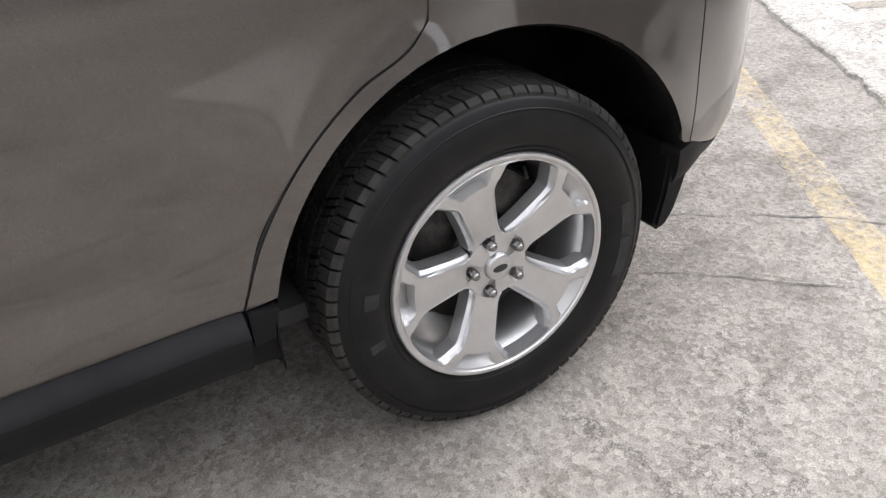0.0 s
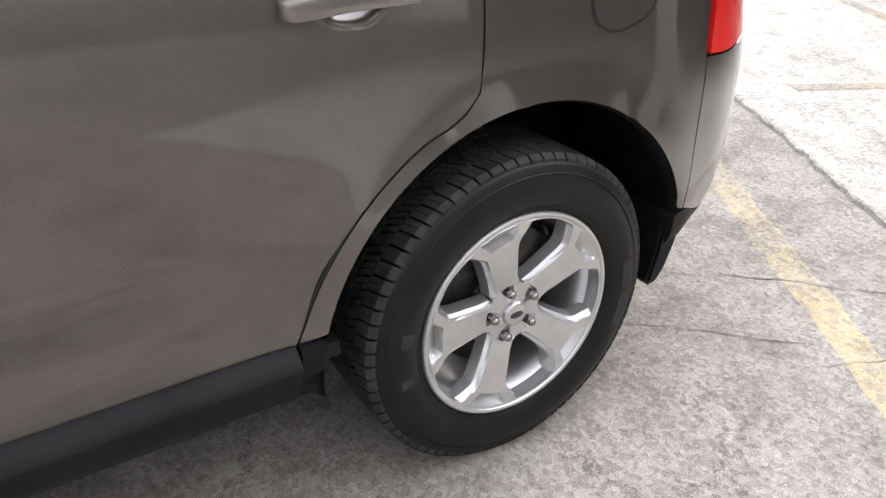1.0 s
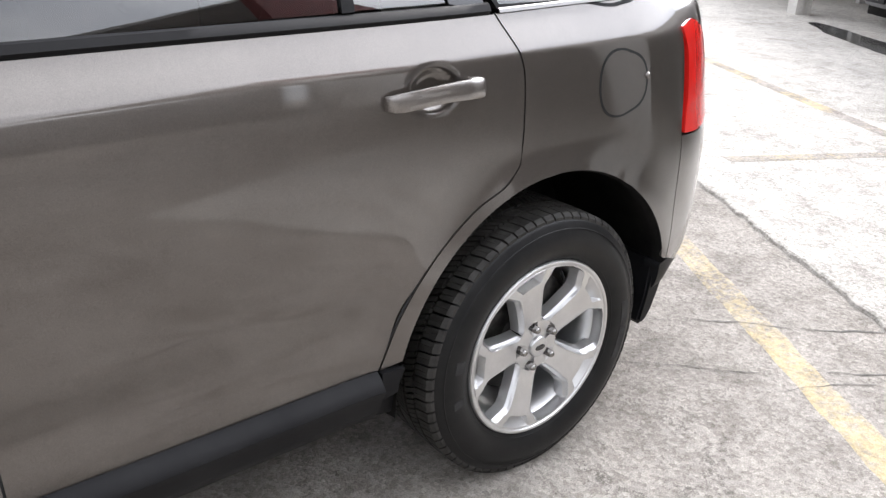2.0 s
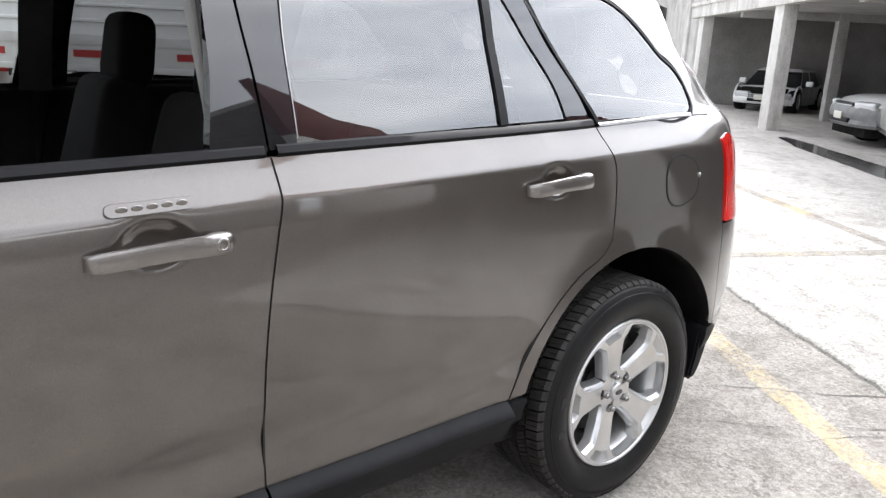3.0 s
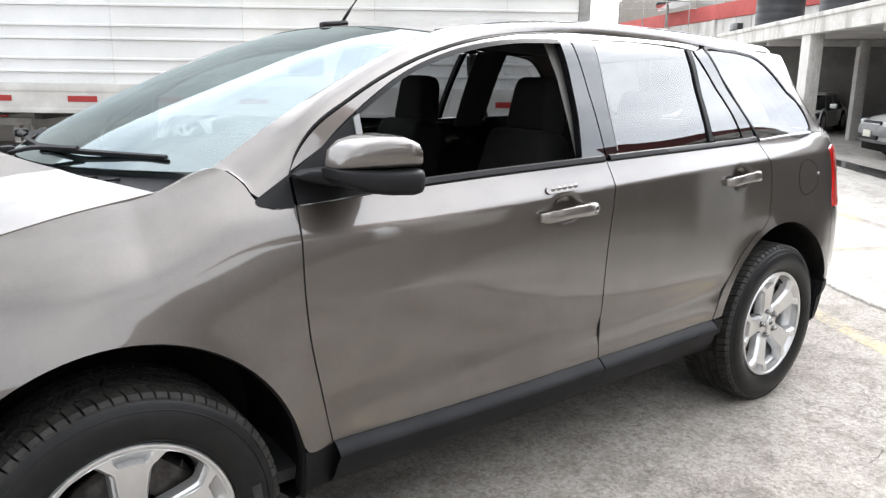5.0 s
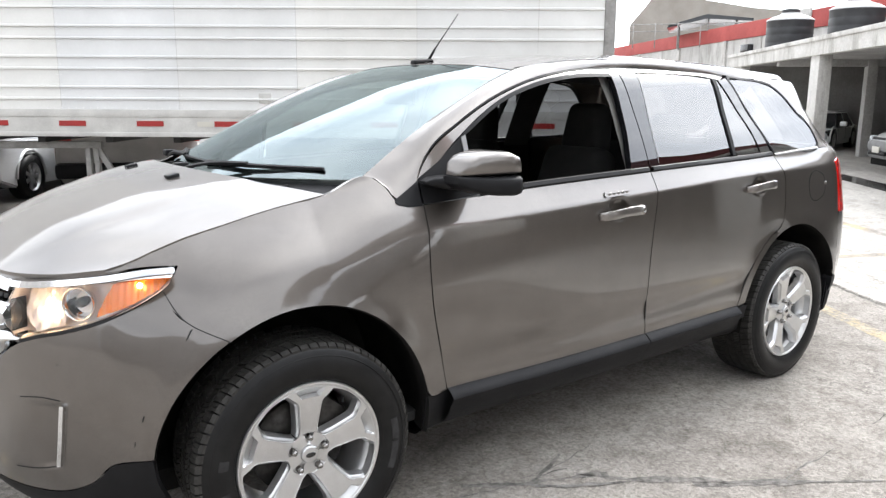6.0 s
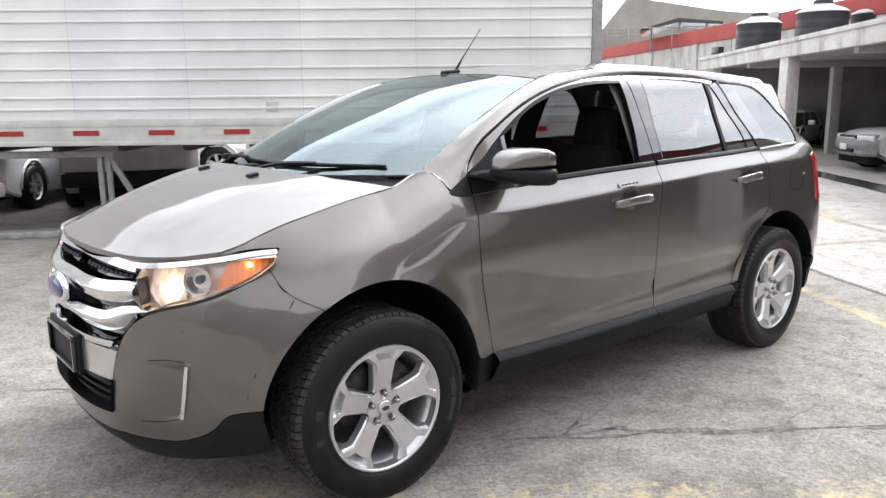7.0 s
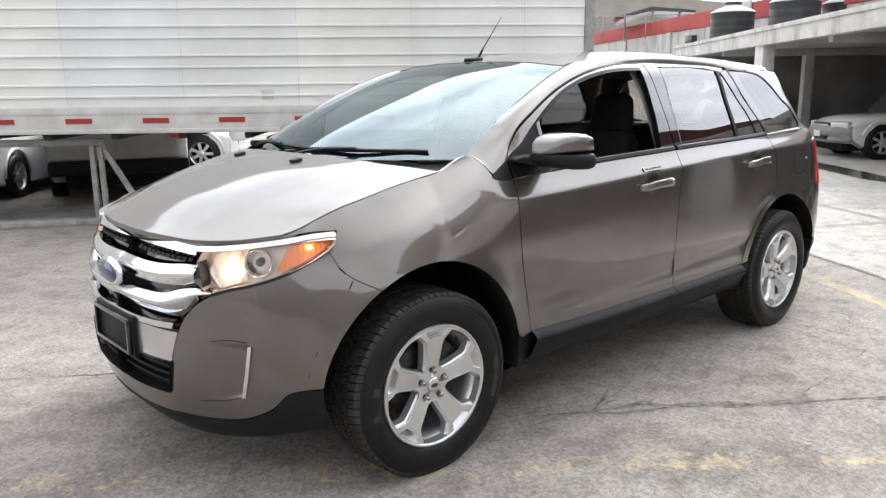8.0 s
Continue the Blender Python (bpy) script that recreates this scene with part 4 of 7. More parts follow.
for v in badge.verts:
    v.co = Vector((nose[0] - 0.034 + v.co.x * 0.020, CY + v.co.y * 0.098, 0.805 + v.co.z * 0.043))
part("badge_face", badge, BADGE_BLUE, grille, "plain dark blue badge face")
# black number plate holder with a blank dark plate
holder = bmesh.new()
box(holder, (nose[0] - 0.030, CY - 0.20, 0.495), (nose[0] + 0.03, CY + 0.20, 0.660), 0.012)
plate = part("plate_holder", holder, BLACK_PLASTIC, suv, "black plate holder on the front bumper")
face = bmesh.new()
for lo, hi in (((-0.016, -0.18, 0.012), (0.0, 0.18, 0.026)), ((-0.016, -0.18, 0.136), (0.0, 0.18, 0.150)), ((-0.016, -0.18, 0.026), (0.0, -0.166, 0.136)), ((-0.016, 0.166, 0.026), (0.0, 0.18, 0.136))):
    box(face, (nose[0] - 0.030 + lo[0], CY + lo[1], 0.496 + lo[2]), (nose[0] - 0.026, CY + hi[1], 0.496 + hi[2]), 0.003)
part("plate_frame", face, GLOSS_BLACK, plate)

# seam between front bumper and wing
for side in (0, 1):
    line = [arch(a0=122, a1=10, **ARCH_F)[0], (-3.138, 0.863), (-3.188, 0.932)]
    line_a, line_b = aside(line, 0.0014), aside(line, -0.0014)
    part("bumper_seam", skin_patch(line_a, [line_a[-1], line_b[-1]], line_b, [line_a[0], line_b[0]], 30, 1, out=0.0010, depth=0.003, side=side), SEAM_DARK, suv)
# small dark scrapes on the bumper and the wing
for s0, z0, w0, h0, lean in ((-3.262, 0.575, 0.004, 0.020, 0.006), (-3.290, 0.500, 0.003, 0.016, 0.003), (-3.128, 0.800, 0.004, 0.030, 0.018), (-3.52, 0.735, 0.010, 0.003, 0.0)):
    part("scrape", skin_patch([(s0, z0), (s0 + w0, z0 + 0.002)], [(s0 + w0, z0 + 0.002), (s0 + w0 + lean, z0 + h0)], [(s0 + lean * 0.8, z0 + h0 * 0.9), (s0 + w0 + lean, z0 + h0)], [(s0, z0), (s0 + lean * 0.8, z0 + h0 * 0.9)], 3, 6, out=0.0016, depth=0.002), SEAM_DARK, suv, "small dark scrape in the paint")
# dark strips that paint in the shade of the creases over and under the fog lamp recess
for side in (0, 1):
    for line in ([(-3.665, 0.630), (-3.574, 0.638), (-3.512, 0.633)], [(-3.74, 0.394), (-3.627, 0.408), (-3.548, 0.426)]):
        low, high = [(s, z - 0.0016) for s, z in line], [(s, z + 0.0016) for s, z in line]
        part("bumper_crease", skin_patch(low, [low[-1], high[-1]], high, [low[0], high[0]], 20, 1, out=0.0008, depth=0.002, side=side), SEAM_DARK, suv)


# ---- the car: windows, frames, mirrors, handles ----
# openings on the flank: (place, height), bottom / rear / top / front borders
F_OPEN = dict(bottom=[(-2.140, 1.150), (-1.70, 1.165), (-1.290, 1.182)], right=[(-1.290, 1.182), (-1.262, 1.333), (-1.254, 1.43), (-1.243, 1.572)],
              top=[(-2.140, 1.345), (-1.932, 1.458), (-1.741, 1.519), (-1.481, 1.563), (-1.243, 1.572)], left=[(-2.140, 1.150), (-2.140, 1.345)])
R_OPEN = dict(bottom=[(-1.105, 1.190), (-0.535, 1.208)], right=[(-0.535, 1.208), (-0.519, 1.404), (-0.496, 1.568)],
              top=[(-1.068, 1.580), (-0.78, 1.583), (-0.496, 1.568)], left=[(-1.105, 1.190), (-1.096, 1.387), (-1.068, 1.580)])
Q_OPEN = dict(bottom=[(-0.508, 1.210), (-0.285, 1.217)], right=[(-0.285, 1.217), (-0.299, 1.276), (-0.382, 1.437), (-0.445, 1.560)],
              top=[(-0.468, 1.565), (-0.445, 1.560)], left=[(-0.508, 1.210), (-0.494, 1.40), (-0.468, 1.565)])
D_OPEN = dict(bottom=[(-0.150, 1.208), (0.07, 1.214), (0.282, 1.224)], right=[(0.286, 1.220), (0.306, 1.243), (0.302, 1.288), (0.186, 1.445), (0.050, 1.538), (-0.075, 1.562)],
              top=[(-0.338, 1.570), (-0.20, 1.569), (-0.075, 1.562)], left=[(-0.150, 1.208), (-0.268, 1.40), (-0.335, 1.566)])


def ring_frame(outer, inner, n, out, depth, side, mat, name, parent, label=""):
    """A closed frame between two closed curves of the same number of points."""
    a, b = [polyline(c + [c[0]], n)[:-1] for c in (outer, inner)]
    rows = []
    for c, o in ((a, out - depth), (a, out), (b, out), (b, out - depth)):
        rows.append([Vector(skin(s, z, o)) for s, z in c] + [Vector(skin(c[0][0], c[0][1], o))])
    if side:
        rows = [[mirrored(p) for p in r] for r in rows]
    bm = sheet(rows, None, flip=bool(side))
    bmesh.ops.remove_doubles(bm, verts=bm.verts, dist=1e-5)
    for e in bm.edges:
        if e.calc_face_angle(0) > 0.6:
            e.smooth = False
    return part(name, bm, mat, parent, label)


def strip_between(c0, c1, n, out, depth, side, mat, name, parent, label="", nv=4):
    """A band of skin between two curves that run the same way (c0 below or behind)."""
    return part(name, skin_patch(c0, [c0[-1], c1[-1]], c1, [c0[0], c1[0]], n, nv, out=out, depth=depth, side=side), mat, parent, label)


for side in (0, 1):
    # painted upper door frames, black seals, glass
    fr = FRAME
    # front door: painted band along the roof and screen pillar
    inner_f = [(-2.262, 1.262), (-2.215, 1.30), (-2.140, 1.352), (-1.932, 1.464), (-1.741, 1.526), (-1.481, 1.570), (-1.243, 1.580), (-1.205, 1.580)]
    strip_between(inner_f, [(-2.362, 1.205), (-2.343, 1.233)] + [(s + 0.004, z - 0.005) for s, z in fr[2:7]] + [(-1.185, 1.600)], 60, 0.002, 0.03, side, PAINT, "door_frame", suv)
    strip_between([(-2.140, 1.338), (-1.932, 1.450), (-1.741, 1.511), (-1.481, 1.555), (-1.243, 1.565)], [(-2.140, 1.352), (-1.932, 1.464), (-1.741, 1.526), (-1.481, 1.570), (-1.243, 1.580)], 40, 0.004, 0.03, side, BLACK_PLASTIC, "window_seal", suv)
    # rubber seal in the gap between body and door frames
    seal = [(-2.366, 1.190)] + FRAME[1:]
    strip_between(aside(seal, 0.003), aside(seal, -0.004), 80, -0.002, 0.03, side, BLACK_PLASTIC, "door_seal", suv, nv=1)
    # sail in front of the opening, on door and wing
    strip_between([(-2.362, 1.122), (-2.25, 1.128), (-2.132, 1.135)], [(-2.360, 1.200), (-2.255, 1.268), (-2.132, 1.352)], 20, 0.001, 0.02, side, BLACK_PLASTIC, "mirror_sail", suv, "black plastic mirror sail", 10)
    strip_between([(-2.152, 1.15), (-2.132, 1.15)], [(-2.152, 1.335), (-2.132, 1.345)], 2, 0.006, 0.02, side, TRIM_GREY, "window_channel", suv, nv=10)
    part("sail_corner", skin_patch([(-2.462, 1.126), (-2.42, 1.118), (-2.372, 1.117)], [(-2.372, 1.117), (-2.371, 1.16), (-2.369, 1.196)], [(-2.468, 1.142), (-2.42, 1.168), (-2.369, 1.196)], [(-2.462, 1.126), (-2.470, 1.134), (-2.468, 1.142)], 16, 10, out=0.003, depth=0.02, side=side), BLACK_PLASTIC, suv)
    # front door rear frame, rear door front frame: gloss black
    strip_between([(-1.290, 1.180), (-1.262, 1.333), (-1.254, 1.43), (-1.243, 1.578)][::-1], [(-1.172, 1.176), (-1.178, 1.333), (-1.184, 1.43), (-1.188, 1.594)][::-1], 30, 0.003, 0.03, side, GLOSS_BLACK, "pillar_trim", suv, "gloss black door pillar trim")
    strip_between([(-1.166, 1.178), (-1.172, 1.333), (-1.178, 1.43), (-1.180, 1.596)][::-1], [(-1.105, 1.186), (-1.097, 1.387), (-1.086, 1.48), (-1.068, 1.583)][::-1], 30, 0.003, 0.03, side, GLOSS_BLACK, "pillar_trim", suv, "gloss black door pillar trim")
    # thin bright strip stands in for the reflection along the glass edge
    strip_between([(-1.103, 1.200), (-1.094, 1.387), (-1.066, 1.575)][::-1], [(-1.1005, 1.200), (-1.0915, 1.387), (-1.0635, 1.575)][::-1], 20, 0.0045, 0.004, side, BRIGHT_TRIM, "glass_edge", suv, "bright strip painted in for the reflection at the rear door glass edge", 1)
    # rear door upper frame
    strip_between([(-1.180, 1.582), (-1.068, 1.585), (-0.78, 1.588), (-0.496, 1.573), (-0.43, 1.563)], [(-1.178, 1.602), (-1.10, 1.602), (-0.70, 1.597), (-0.45, 1.588), (-0.385, 1.580)], 40, 0.002, 0.03, side, PAINT, "door_frame", suv)
    strip_between([(-0.535, 1.208), (-0.519, 1.404), (-0.496, 1.568)][::-1], [(-0.508, 1.209), (-0.494, 1.404), (-0.468, 1.566)][::-1], 24, 0.006, 0.03, side, BLACK_PLASTIC, "window_divider", suv)
    strip_between([(-0.285, 1.215), (-0.299, 1.276), (-0.382, 1.437), (-0.445, 1.560)][::-1], [(-0.188, 1.202), (-0.215, 1.27), (-0.293, 1.40), (-0.368, 1.575)][::-1], 30, 0.003, 0.03, side, GLOSS_BLACK, "pillar_trim", suv, "gloss black rear door frame")
    # quarter glass surround
    D_LOOP = [(-0.158, 1.202), (0.07, 1.208), (0.290, 1.216), (0.314, 1.243), (0.308, 1.291), (0.191, 1.450), (0.053, 1.544), (-0.073, 1.569), (-0.20, 1.576), (-0.350, 1.578), (-0.277, 1.40)]
    D_IN = [(-0.149, 1.210), (0.07, 1.214), (0.283, 1.222), (0.304, 1.243), (0.301, 1.287), (0.185, 1.444), (0.049, 1.537), (-0.076, 1.561), (-0.20, 1.568), (-0.335, 1.569), (-0.266, 1.40)]
    ring_frame(D_LOOP, D_IN, 90, 0.002, 0.02, side, BLACK_PLASTIC, "window_seal", suv)
    for name, spec in (("rear_door_glass", R_OPEN), ("rear_quarter_light", Q_OPEN), ("rear_side_glass", D_OPEN)):
        g = coons(*[[tuple(skin(s, z, -0.002)) for s, z in polyline(spec[k], 24)] for k in ("bottom", "right", "top", "left")], 24, 20)
        g = [[mirrored(p) for p in r] for r in g] if side else g
        part(name, sheet(g), PRIVACY, suv, "dark tinted side glass")
    if side:
        g = coons(*[[tuple(mirrored(skin(s, z, -0.006))) for s, z in polyline(F_OPEN[k], 24)] for k in ("bottom", "right", "top", "left")], 24, 20)
        g = part("front_door_glass", sheet(g), CLEAR, suv, "clear side glass")
        g.visible_shadow = False
    # belt mouldings
    for a, b in ((-2.132, -1.170), (-1.162, -0.170)):
        c = cut(BELT, a, b, 20)
        band(c, [(0.024, 0.002), (0.021, 0.009), (0.008, 0.011), (0.004, 0.006), (0.000, 0.002), (-0.002, -0.004)], 30, side, BLACK_PLASTIC, "belt_moulding", label="black waistline moulding")
    band(cut(BELT, -0.158, 0.30, 14), [(0.012, 0.001), (0.009, 0.006), (0.002, 0.006), (-0.001, -0.003)], 20, side, BRIGHT_TRIM, "belt_moulding", label="bright trim under the quarter glass")
    # band of body between the rear window line and the shoulder reaches round the tail
    part("rear_pillar", skin_patch([(0.300, 1.214), (s_(0.46), 1.214), (s_(0.64), 1.206), (s_(0.86), 1.20)], [(s_(0.86), 1.20), (s_(0.82), 1.32), (s_(0.74), 1.44), (s_(0.58), 1.53)],
         [(-0.10, 1.576), (0.02, 1.580), (0.20, 1.575), (s_(0.58), 1.53)], [(0.300, 1.214), (0.317, 1.244), (0.311, 1.293), (0.194, 1.453), (0.056, 1.547), (-0.10, 1.576)], 50, 50, side=side), PAINT, suv)
    part("tail_shoulder", skin_patch([(s_(0.46) + 0.002, 1.13), (s_(0.66), 1.122), (s_(0.90), 1.12), (S_TAIL, 1.12)], [(S_TAIL, 1.12), (S_TAIL, 1.20)], [(s_(0.46), 1.214), (s_(0.64), 1.206), (s_(0.88), 1.20), (S_TAIL, 1.20)], [(s_(0.50) - 0.002, 1.11), (s_(0.46), 1.214)], 30, 10, side=side), PAINT, suv)
    # tail lamp
    part("tail_light", skin_patch([(s_(0.508), 0.858), (s_(0.58), 0.854), (s_(0.70), 0.87)], [(s_(0.70), 0.87), (s_(0.70), 1.00), (s_(0.66), 1.12)], [(s_(0.490), 1.135), (s_(0.56), 1.15), (s_(0.66), 1.12)], [(s_(0.508), 0.858), (s_(0.522), 0.98), (s_(0.516), 1.08), (s_(0.490), 1.135)], 24, 30, out=0.006, depth=0.03, side=side), RED_LENS, suv, "red wrap-around tail lamp")
    part("tail_panel", skin_patch([(s_(0.70), 0.858), (S_TAIL, 0.858)], [(S_TAIL, 0.858), (S_TAIL, 1.118)], [(s_(0.66), 1.118), (S_TAIL, 1.118)], [(s_(0.70), 0.858), (s_(0.66), 1.118)], 16, 20, side=side, out=-0.004), PAINT, suv)
    # handles: cup rim, bar, lock
    for x0, z0, x1, z1, lock in ((-1.540, 1.011, -1.276, 1.022, True), (-0.478, 1.047, -0.240, 1.060, False)):
        n = 22
        rows = []
        for i in range(n + 1):
            t = i / n
            s, z = x0 + (x1 - x0) * t, z0 + (z1 - z0) * t + 0.006 * math.sin(math.pi * t)
            high = smooth_curve(((0.0, 0.014), (0.08, 0.0185), (0.5, 0.019), (0.72, 0.020), (0.93, 0.0215), (1.0, 0.014)), t)
            o = smooth_curve(((0.0, 0.014), (0.06, 0.030), (0.3, 0.040), (0.7, 0.042), (0.94, 0.036), (1.0, 0.018)), t)
            th = smooth_curve(((0.0, 0.016), (0.15, 0.013), (0.75, 0.013), (0.85, 0.034), (1.0, 0.022)), t)
            loop = []
            for k in range(12):
                a = 2 * math.pi * k / 12
                c, d = math.cos(a), math.sin(a)
                loop.append(Vector(skin(s, z + high * math.copysign(abs(d) ** 0.6, d), o - th / 2 + th / 2 * math.copysign(abs(c) ** 0.6, c))))
            rows.append(loop + [loop[0]])
        if side:
            rows = [[mirrored(p) for p in r] for r in rows]
        bm = sheet(rows, None, flip=not side)
        bmesh.ops.remove_doubles(bm, verts=bm.verts, dist=1e-5)
        bmesh.ops.holes_fill(bm, edges=bm.edges, sides=20)
        bmesh.ops.recalc_face_normals(bm, faces=bm.faces)
        handle = part("door_handle", bm, PAINT_LIGHT, suv, "body-coloured pull handle")
        if lock and not side:
            p = skin(x1 - 0.030, z1 + 0.001, 0.038)
            cyl = lathe([(0.0005, 0.003), (0.0065, 0.003), (0.0070, -0.001), (0.0080, -0.002), (0.0125, -0.004), (0.0145, 0.002)], 20)
            part("key_lock", cyl, NUT_STEEL, handle, "round key lock", m=Matrix.Translation(p))
    if not side:
        # keypad over the handle
        pad = skin_patch([(-1.485, 1.083), (-1.345, 1.088)], [(-1.345, 1.088), (-1.336, 1.0915), (-1.333, 1.098), (-1.336, 1.1045), (-1.345, 1.108)], [(-1.485, 1.104), (-1.345, 1.108)], [(-1.485, 1.083), (-1.494, 1.0865), (-1.497, 1.0935), (-1.494, 1.1005), (-1.485, 1.104)], 24, 10, out=0.006, depth=0.012)
        pad = part("keypad", pad, PAINT, suv, "small entry keypad with five buttons")
        key = bmesh.new()
        bmesh.ops.create_uvsphere(key, u_segments=12, v_segments=8, radius=1)
        for v in key.verts:
            v.co = Vector((v.co.x * 0.0105, v.co.y * 0.002, v.co.z * 0.0065))
        first = None
        for k in range(5):
            p = Matrix.Translation(skin(-1.468 + 0.0265 * k, 1.0945 + 0.001 * k, 0.0072))
            first = again(first, pad, p) if first else part("key", key, PAINT_LIGHT, pad, m=p)
        # fuel flap: a rounded lid with its seam
        rim = [(0.212 + 0.074 * math.copysign(abs(math.cos(a)) ** 0.85, math.cos(a)), 1.020 + 0.082 * math.copysign(abs(math.sin(a)) ** 0.85, math.sin(a))) for a in (2 * math.pi * k / 24 for k in range(24))]
        rim2 = [(0.212 + (s - 0.212) * 0.93, 1.020 + (z - 1.020) * 0.93) for s, z in rim]
        ring_frame(rim, rim2, 60, 0.0016, 0.004, 0, SEAM_DARK, "fuel_seam", suv)
        a = polyline(rim2 + [rim2[0]], 40)[:-1]
        rows = [[Vector(skin(0.212 + (s - 0.212) * f, 1.020 + (z - 1.020) * f, 0.0022)) for s, z in a] for f in (1.0, 0.7, 0.4, 0.001)]
        rows = [r + [r[0]] for r in rows]
        bm = sheet(rows, None)
        bmesh.ops.recalc_face_normals(bm, faces=bm.faces)
        lid = part("fuel_flap", bm, PAINT, suv, "round painted fuel flap")
        nub = bmesh.new()
        bmesh.ops.create_uvsphere(nub, u_segments=12, v_segments=8, radius=0.009, matrix=Matrix.Translation(skin(0.283, 1.03, 0.002)))
        part("flap_pull", nub, PAINT, lid)

    # door mirror: foot, dark shell, painted cap, glass
    def mirror_part(name, rows, mat, parent, label=""):
        g = [[mirrored(p) for p in r] for r in rows] if side else rows
        bm = sheet(g, None, flip=bool(side))
        bmesh.ops.remove_doubles(bm, verts=bm.verts, dist=1e-5)
        bmesh.ops.holes_fill(bm, edges=bm.edges, sides=60)
        bmesh.ops.recalc_face_normals(bm, faces=bm.faces)
        return part(name, bm, mat, parent, label)

    def mirror_loop(x, zlo, zhi, y0, y1, n=24, p=0.45):
        out_ = []
        for k in range(n + 1):
            a = 2 * math.pi * k / n
            c, d = math.cos(a), math.sin(a)
            out_.append(Vector((x, (y0 + y1) / 2 - (y1 - y0) / 2 * math.copysign(abs(c) ** p, c), (zlo + zhi) / 2 + (zhi - zlo) / 2 * math.copysign(abs(d) ** p, d))))
        return out_
    shell = [mirror_loop(x, lo, hi, a, b) for x, lo, hi, a, b in ((-2.315, 1.196, 1.220, 0.03, -0.06), (-2.298, 1.180, 1.224, 0.042, -0.105), (-2.262, 1.165, 1.226, 0.048, -0.140), (-2.21, 1.158, 1.227, 0.05, -0.162), (-2.155, 1.155, 1.228, 0.05, -0.172), (-2.138, 1.158, 1.228, 0.05, -0.170), (-2.130, 1.166, 1.225, 0.045, -0.162))]
    mir = mirror_part("door_mirror", shell, BLACK_PLASTIC, suv, "door mirror with painted cap and black shell")
    cap = [mirror_loop(x, lo, hi, a, b) for x, lo, hi, a, b in ((-2.310, 1.2225, 1.236, 0.02, -0.055), (-2.296, 1.2225, 1.268, 0.035, -0.095), (-2.270, 1.2225, 1.290, 0.042, -0.122), (-2.225, 1.2225, 1.303, 0.046, -0.148), (-2.175, 1.2235, 1.304, 0.047, -0.160), (-2.145, 1.2245, 1.294, 0.046, -0.162), (-2.132, 1.2255, 1.276, 0.04, -0.155))]
    mirror_part("mirror_cap", cap, PAINT, mir, "painted mirror cap")
    foot = [mirror_loop(x, lo, hi, a, b) for x, lo, hi, a, b in ((-2.37, 1.192, 1.200, 0.085, 0.050), (-2.34, 1.180, 1.212, 0.10, 0.035), (-2.28, 1.168, 1.215, 0.11, 0.0), (-2.20, 1.165, 1.210, 0.11, 0.0))]
    mirror_part("mirror_foot", foot, BLACK_PLASTIC, mir)
    gl = [mirror_loop(-2.1285, 1.172, 1.276, 0.035, -0.152), mirror_loop(-2.128, 1.20, 1.25, 0.0, -0.11)]
    mirror_part("mirror_glass", gl, CHROME, mir, "mirror glass")

# ---- roof ditch, spoiler, tailgate, aerial, wipers ----
for side in (0, 1):
    line = [(x, y + 0.004, z + 0.006) for x, y, z in ROOF_SIDE]
    line = [mirrored(p) for p in line] if side else line
    bm = bmesh.new()
    tube(bm, polyline([tuple(p) for p in line], 40), 0.0022, 8)
    part("roof_moulding", bm, GLOSS_BLACK, suv, "thin black roof moulding")
sp_side = [(0.30, 0.40, 1.592), (0.45, 0.41, 1.580), (0.66, 0.47, 1.562)]
g = coons([tuple(p) for p in both([sp_side[0], (0.30, 0.6, 1.625), (0.30, CY, 1.640)])], [tuple(mirrored(p)) for p in sp_side], [tuple(p) for p in both([sp_side[-1], (0.70, 0.65, 1.572), (0.72, CY, 1.578)])], sp_side, 30, 10)
part("spoiler", sheet(g, [[(x, y, z - 0.045) for x, y, z in r] for r in g], flip=True), PAINT, suv, "roof spoiler over the tailgate")
gate_side = [sk(s_(0.86) + 0.004, 1.205), sk(s_(0.82) + 0.004, 1.32), sk(s_(0.74) + 0.004, 1.44), sk(s_(0.58) + 0.004, 1.53)]
gate = coons(both([gate_side[0], sk(s_(0.95), 1.205), sk(s_(1.0), 1.205), sk(S_TAIL, 1.205)]), [tuple(mirrored(p)) for p in gate_side], both([gate_side[-1], (0.64, 0.60, 1.555), (0.67, CY, 1.565)]), gate_side, 30, 14)
part("rear_window", sheet(gate, [[(x - 0.006, y, z) for x, y, z in r] for r in gate]), PRIVACY, suv, "dark tinted tailgate window")
base = bmesh.new()
box(base, (-1.775, CY - 0.022, 1.612), (-1.665, CY + 0.022, 1.640), 0.012, None, 3)
for v in base.verts:
    v.co.z += 0.10 * (v.co.x + 1.775) if v.co.z > 1.625 else 0.16 * (v.co.x + 1.79)
aerial = part("aerial", base, BLACK_PLASTIC, suv, "black roof aerial")
mast = bmesh.new()
tube(mast, [(-1.685, CY, 1.640), (-1.655, CY, 1.682), (-1.640, CY, 1.702)], [0.007, 0.006, 0.004], 8)
tube(mast, [(-1.640, CY, 1.702), (-1.508, CY, 1.862)], [0.0028, 0.0022], 6)
part("aerial_mast", mast, BLACK_PLASTIC, aerial)
JETS = ((-2.985, 0.72), (-2.985, 2 * CY - 0.72))
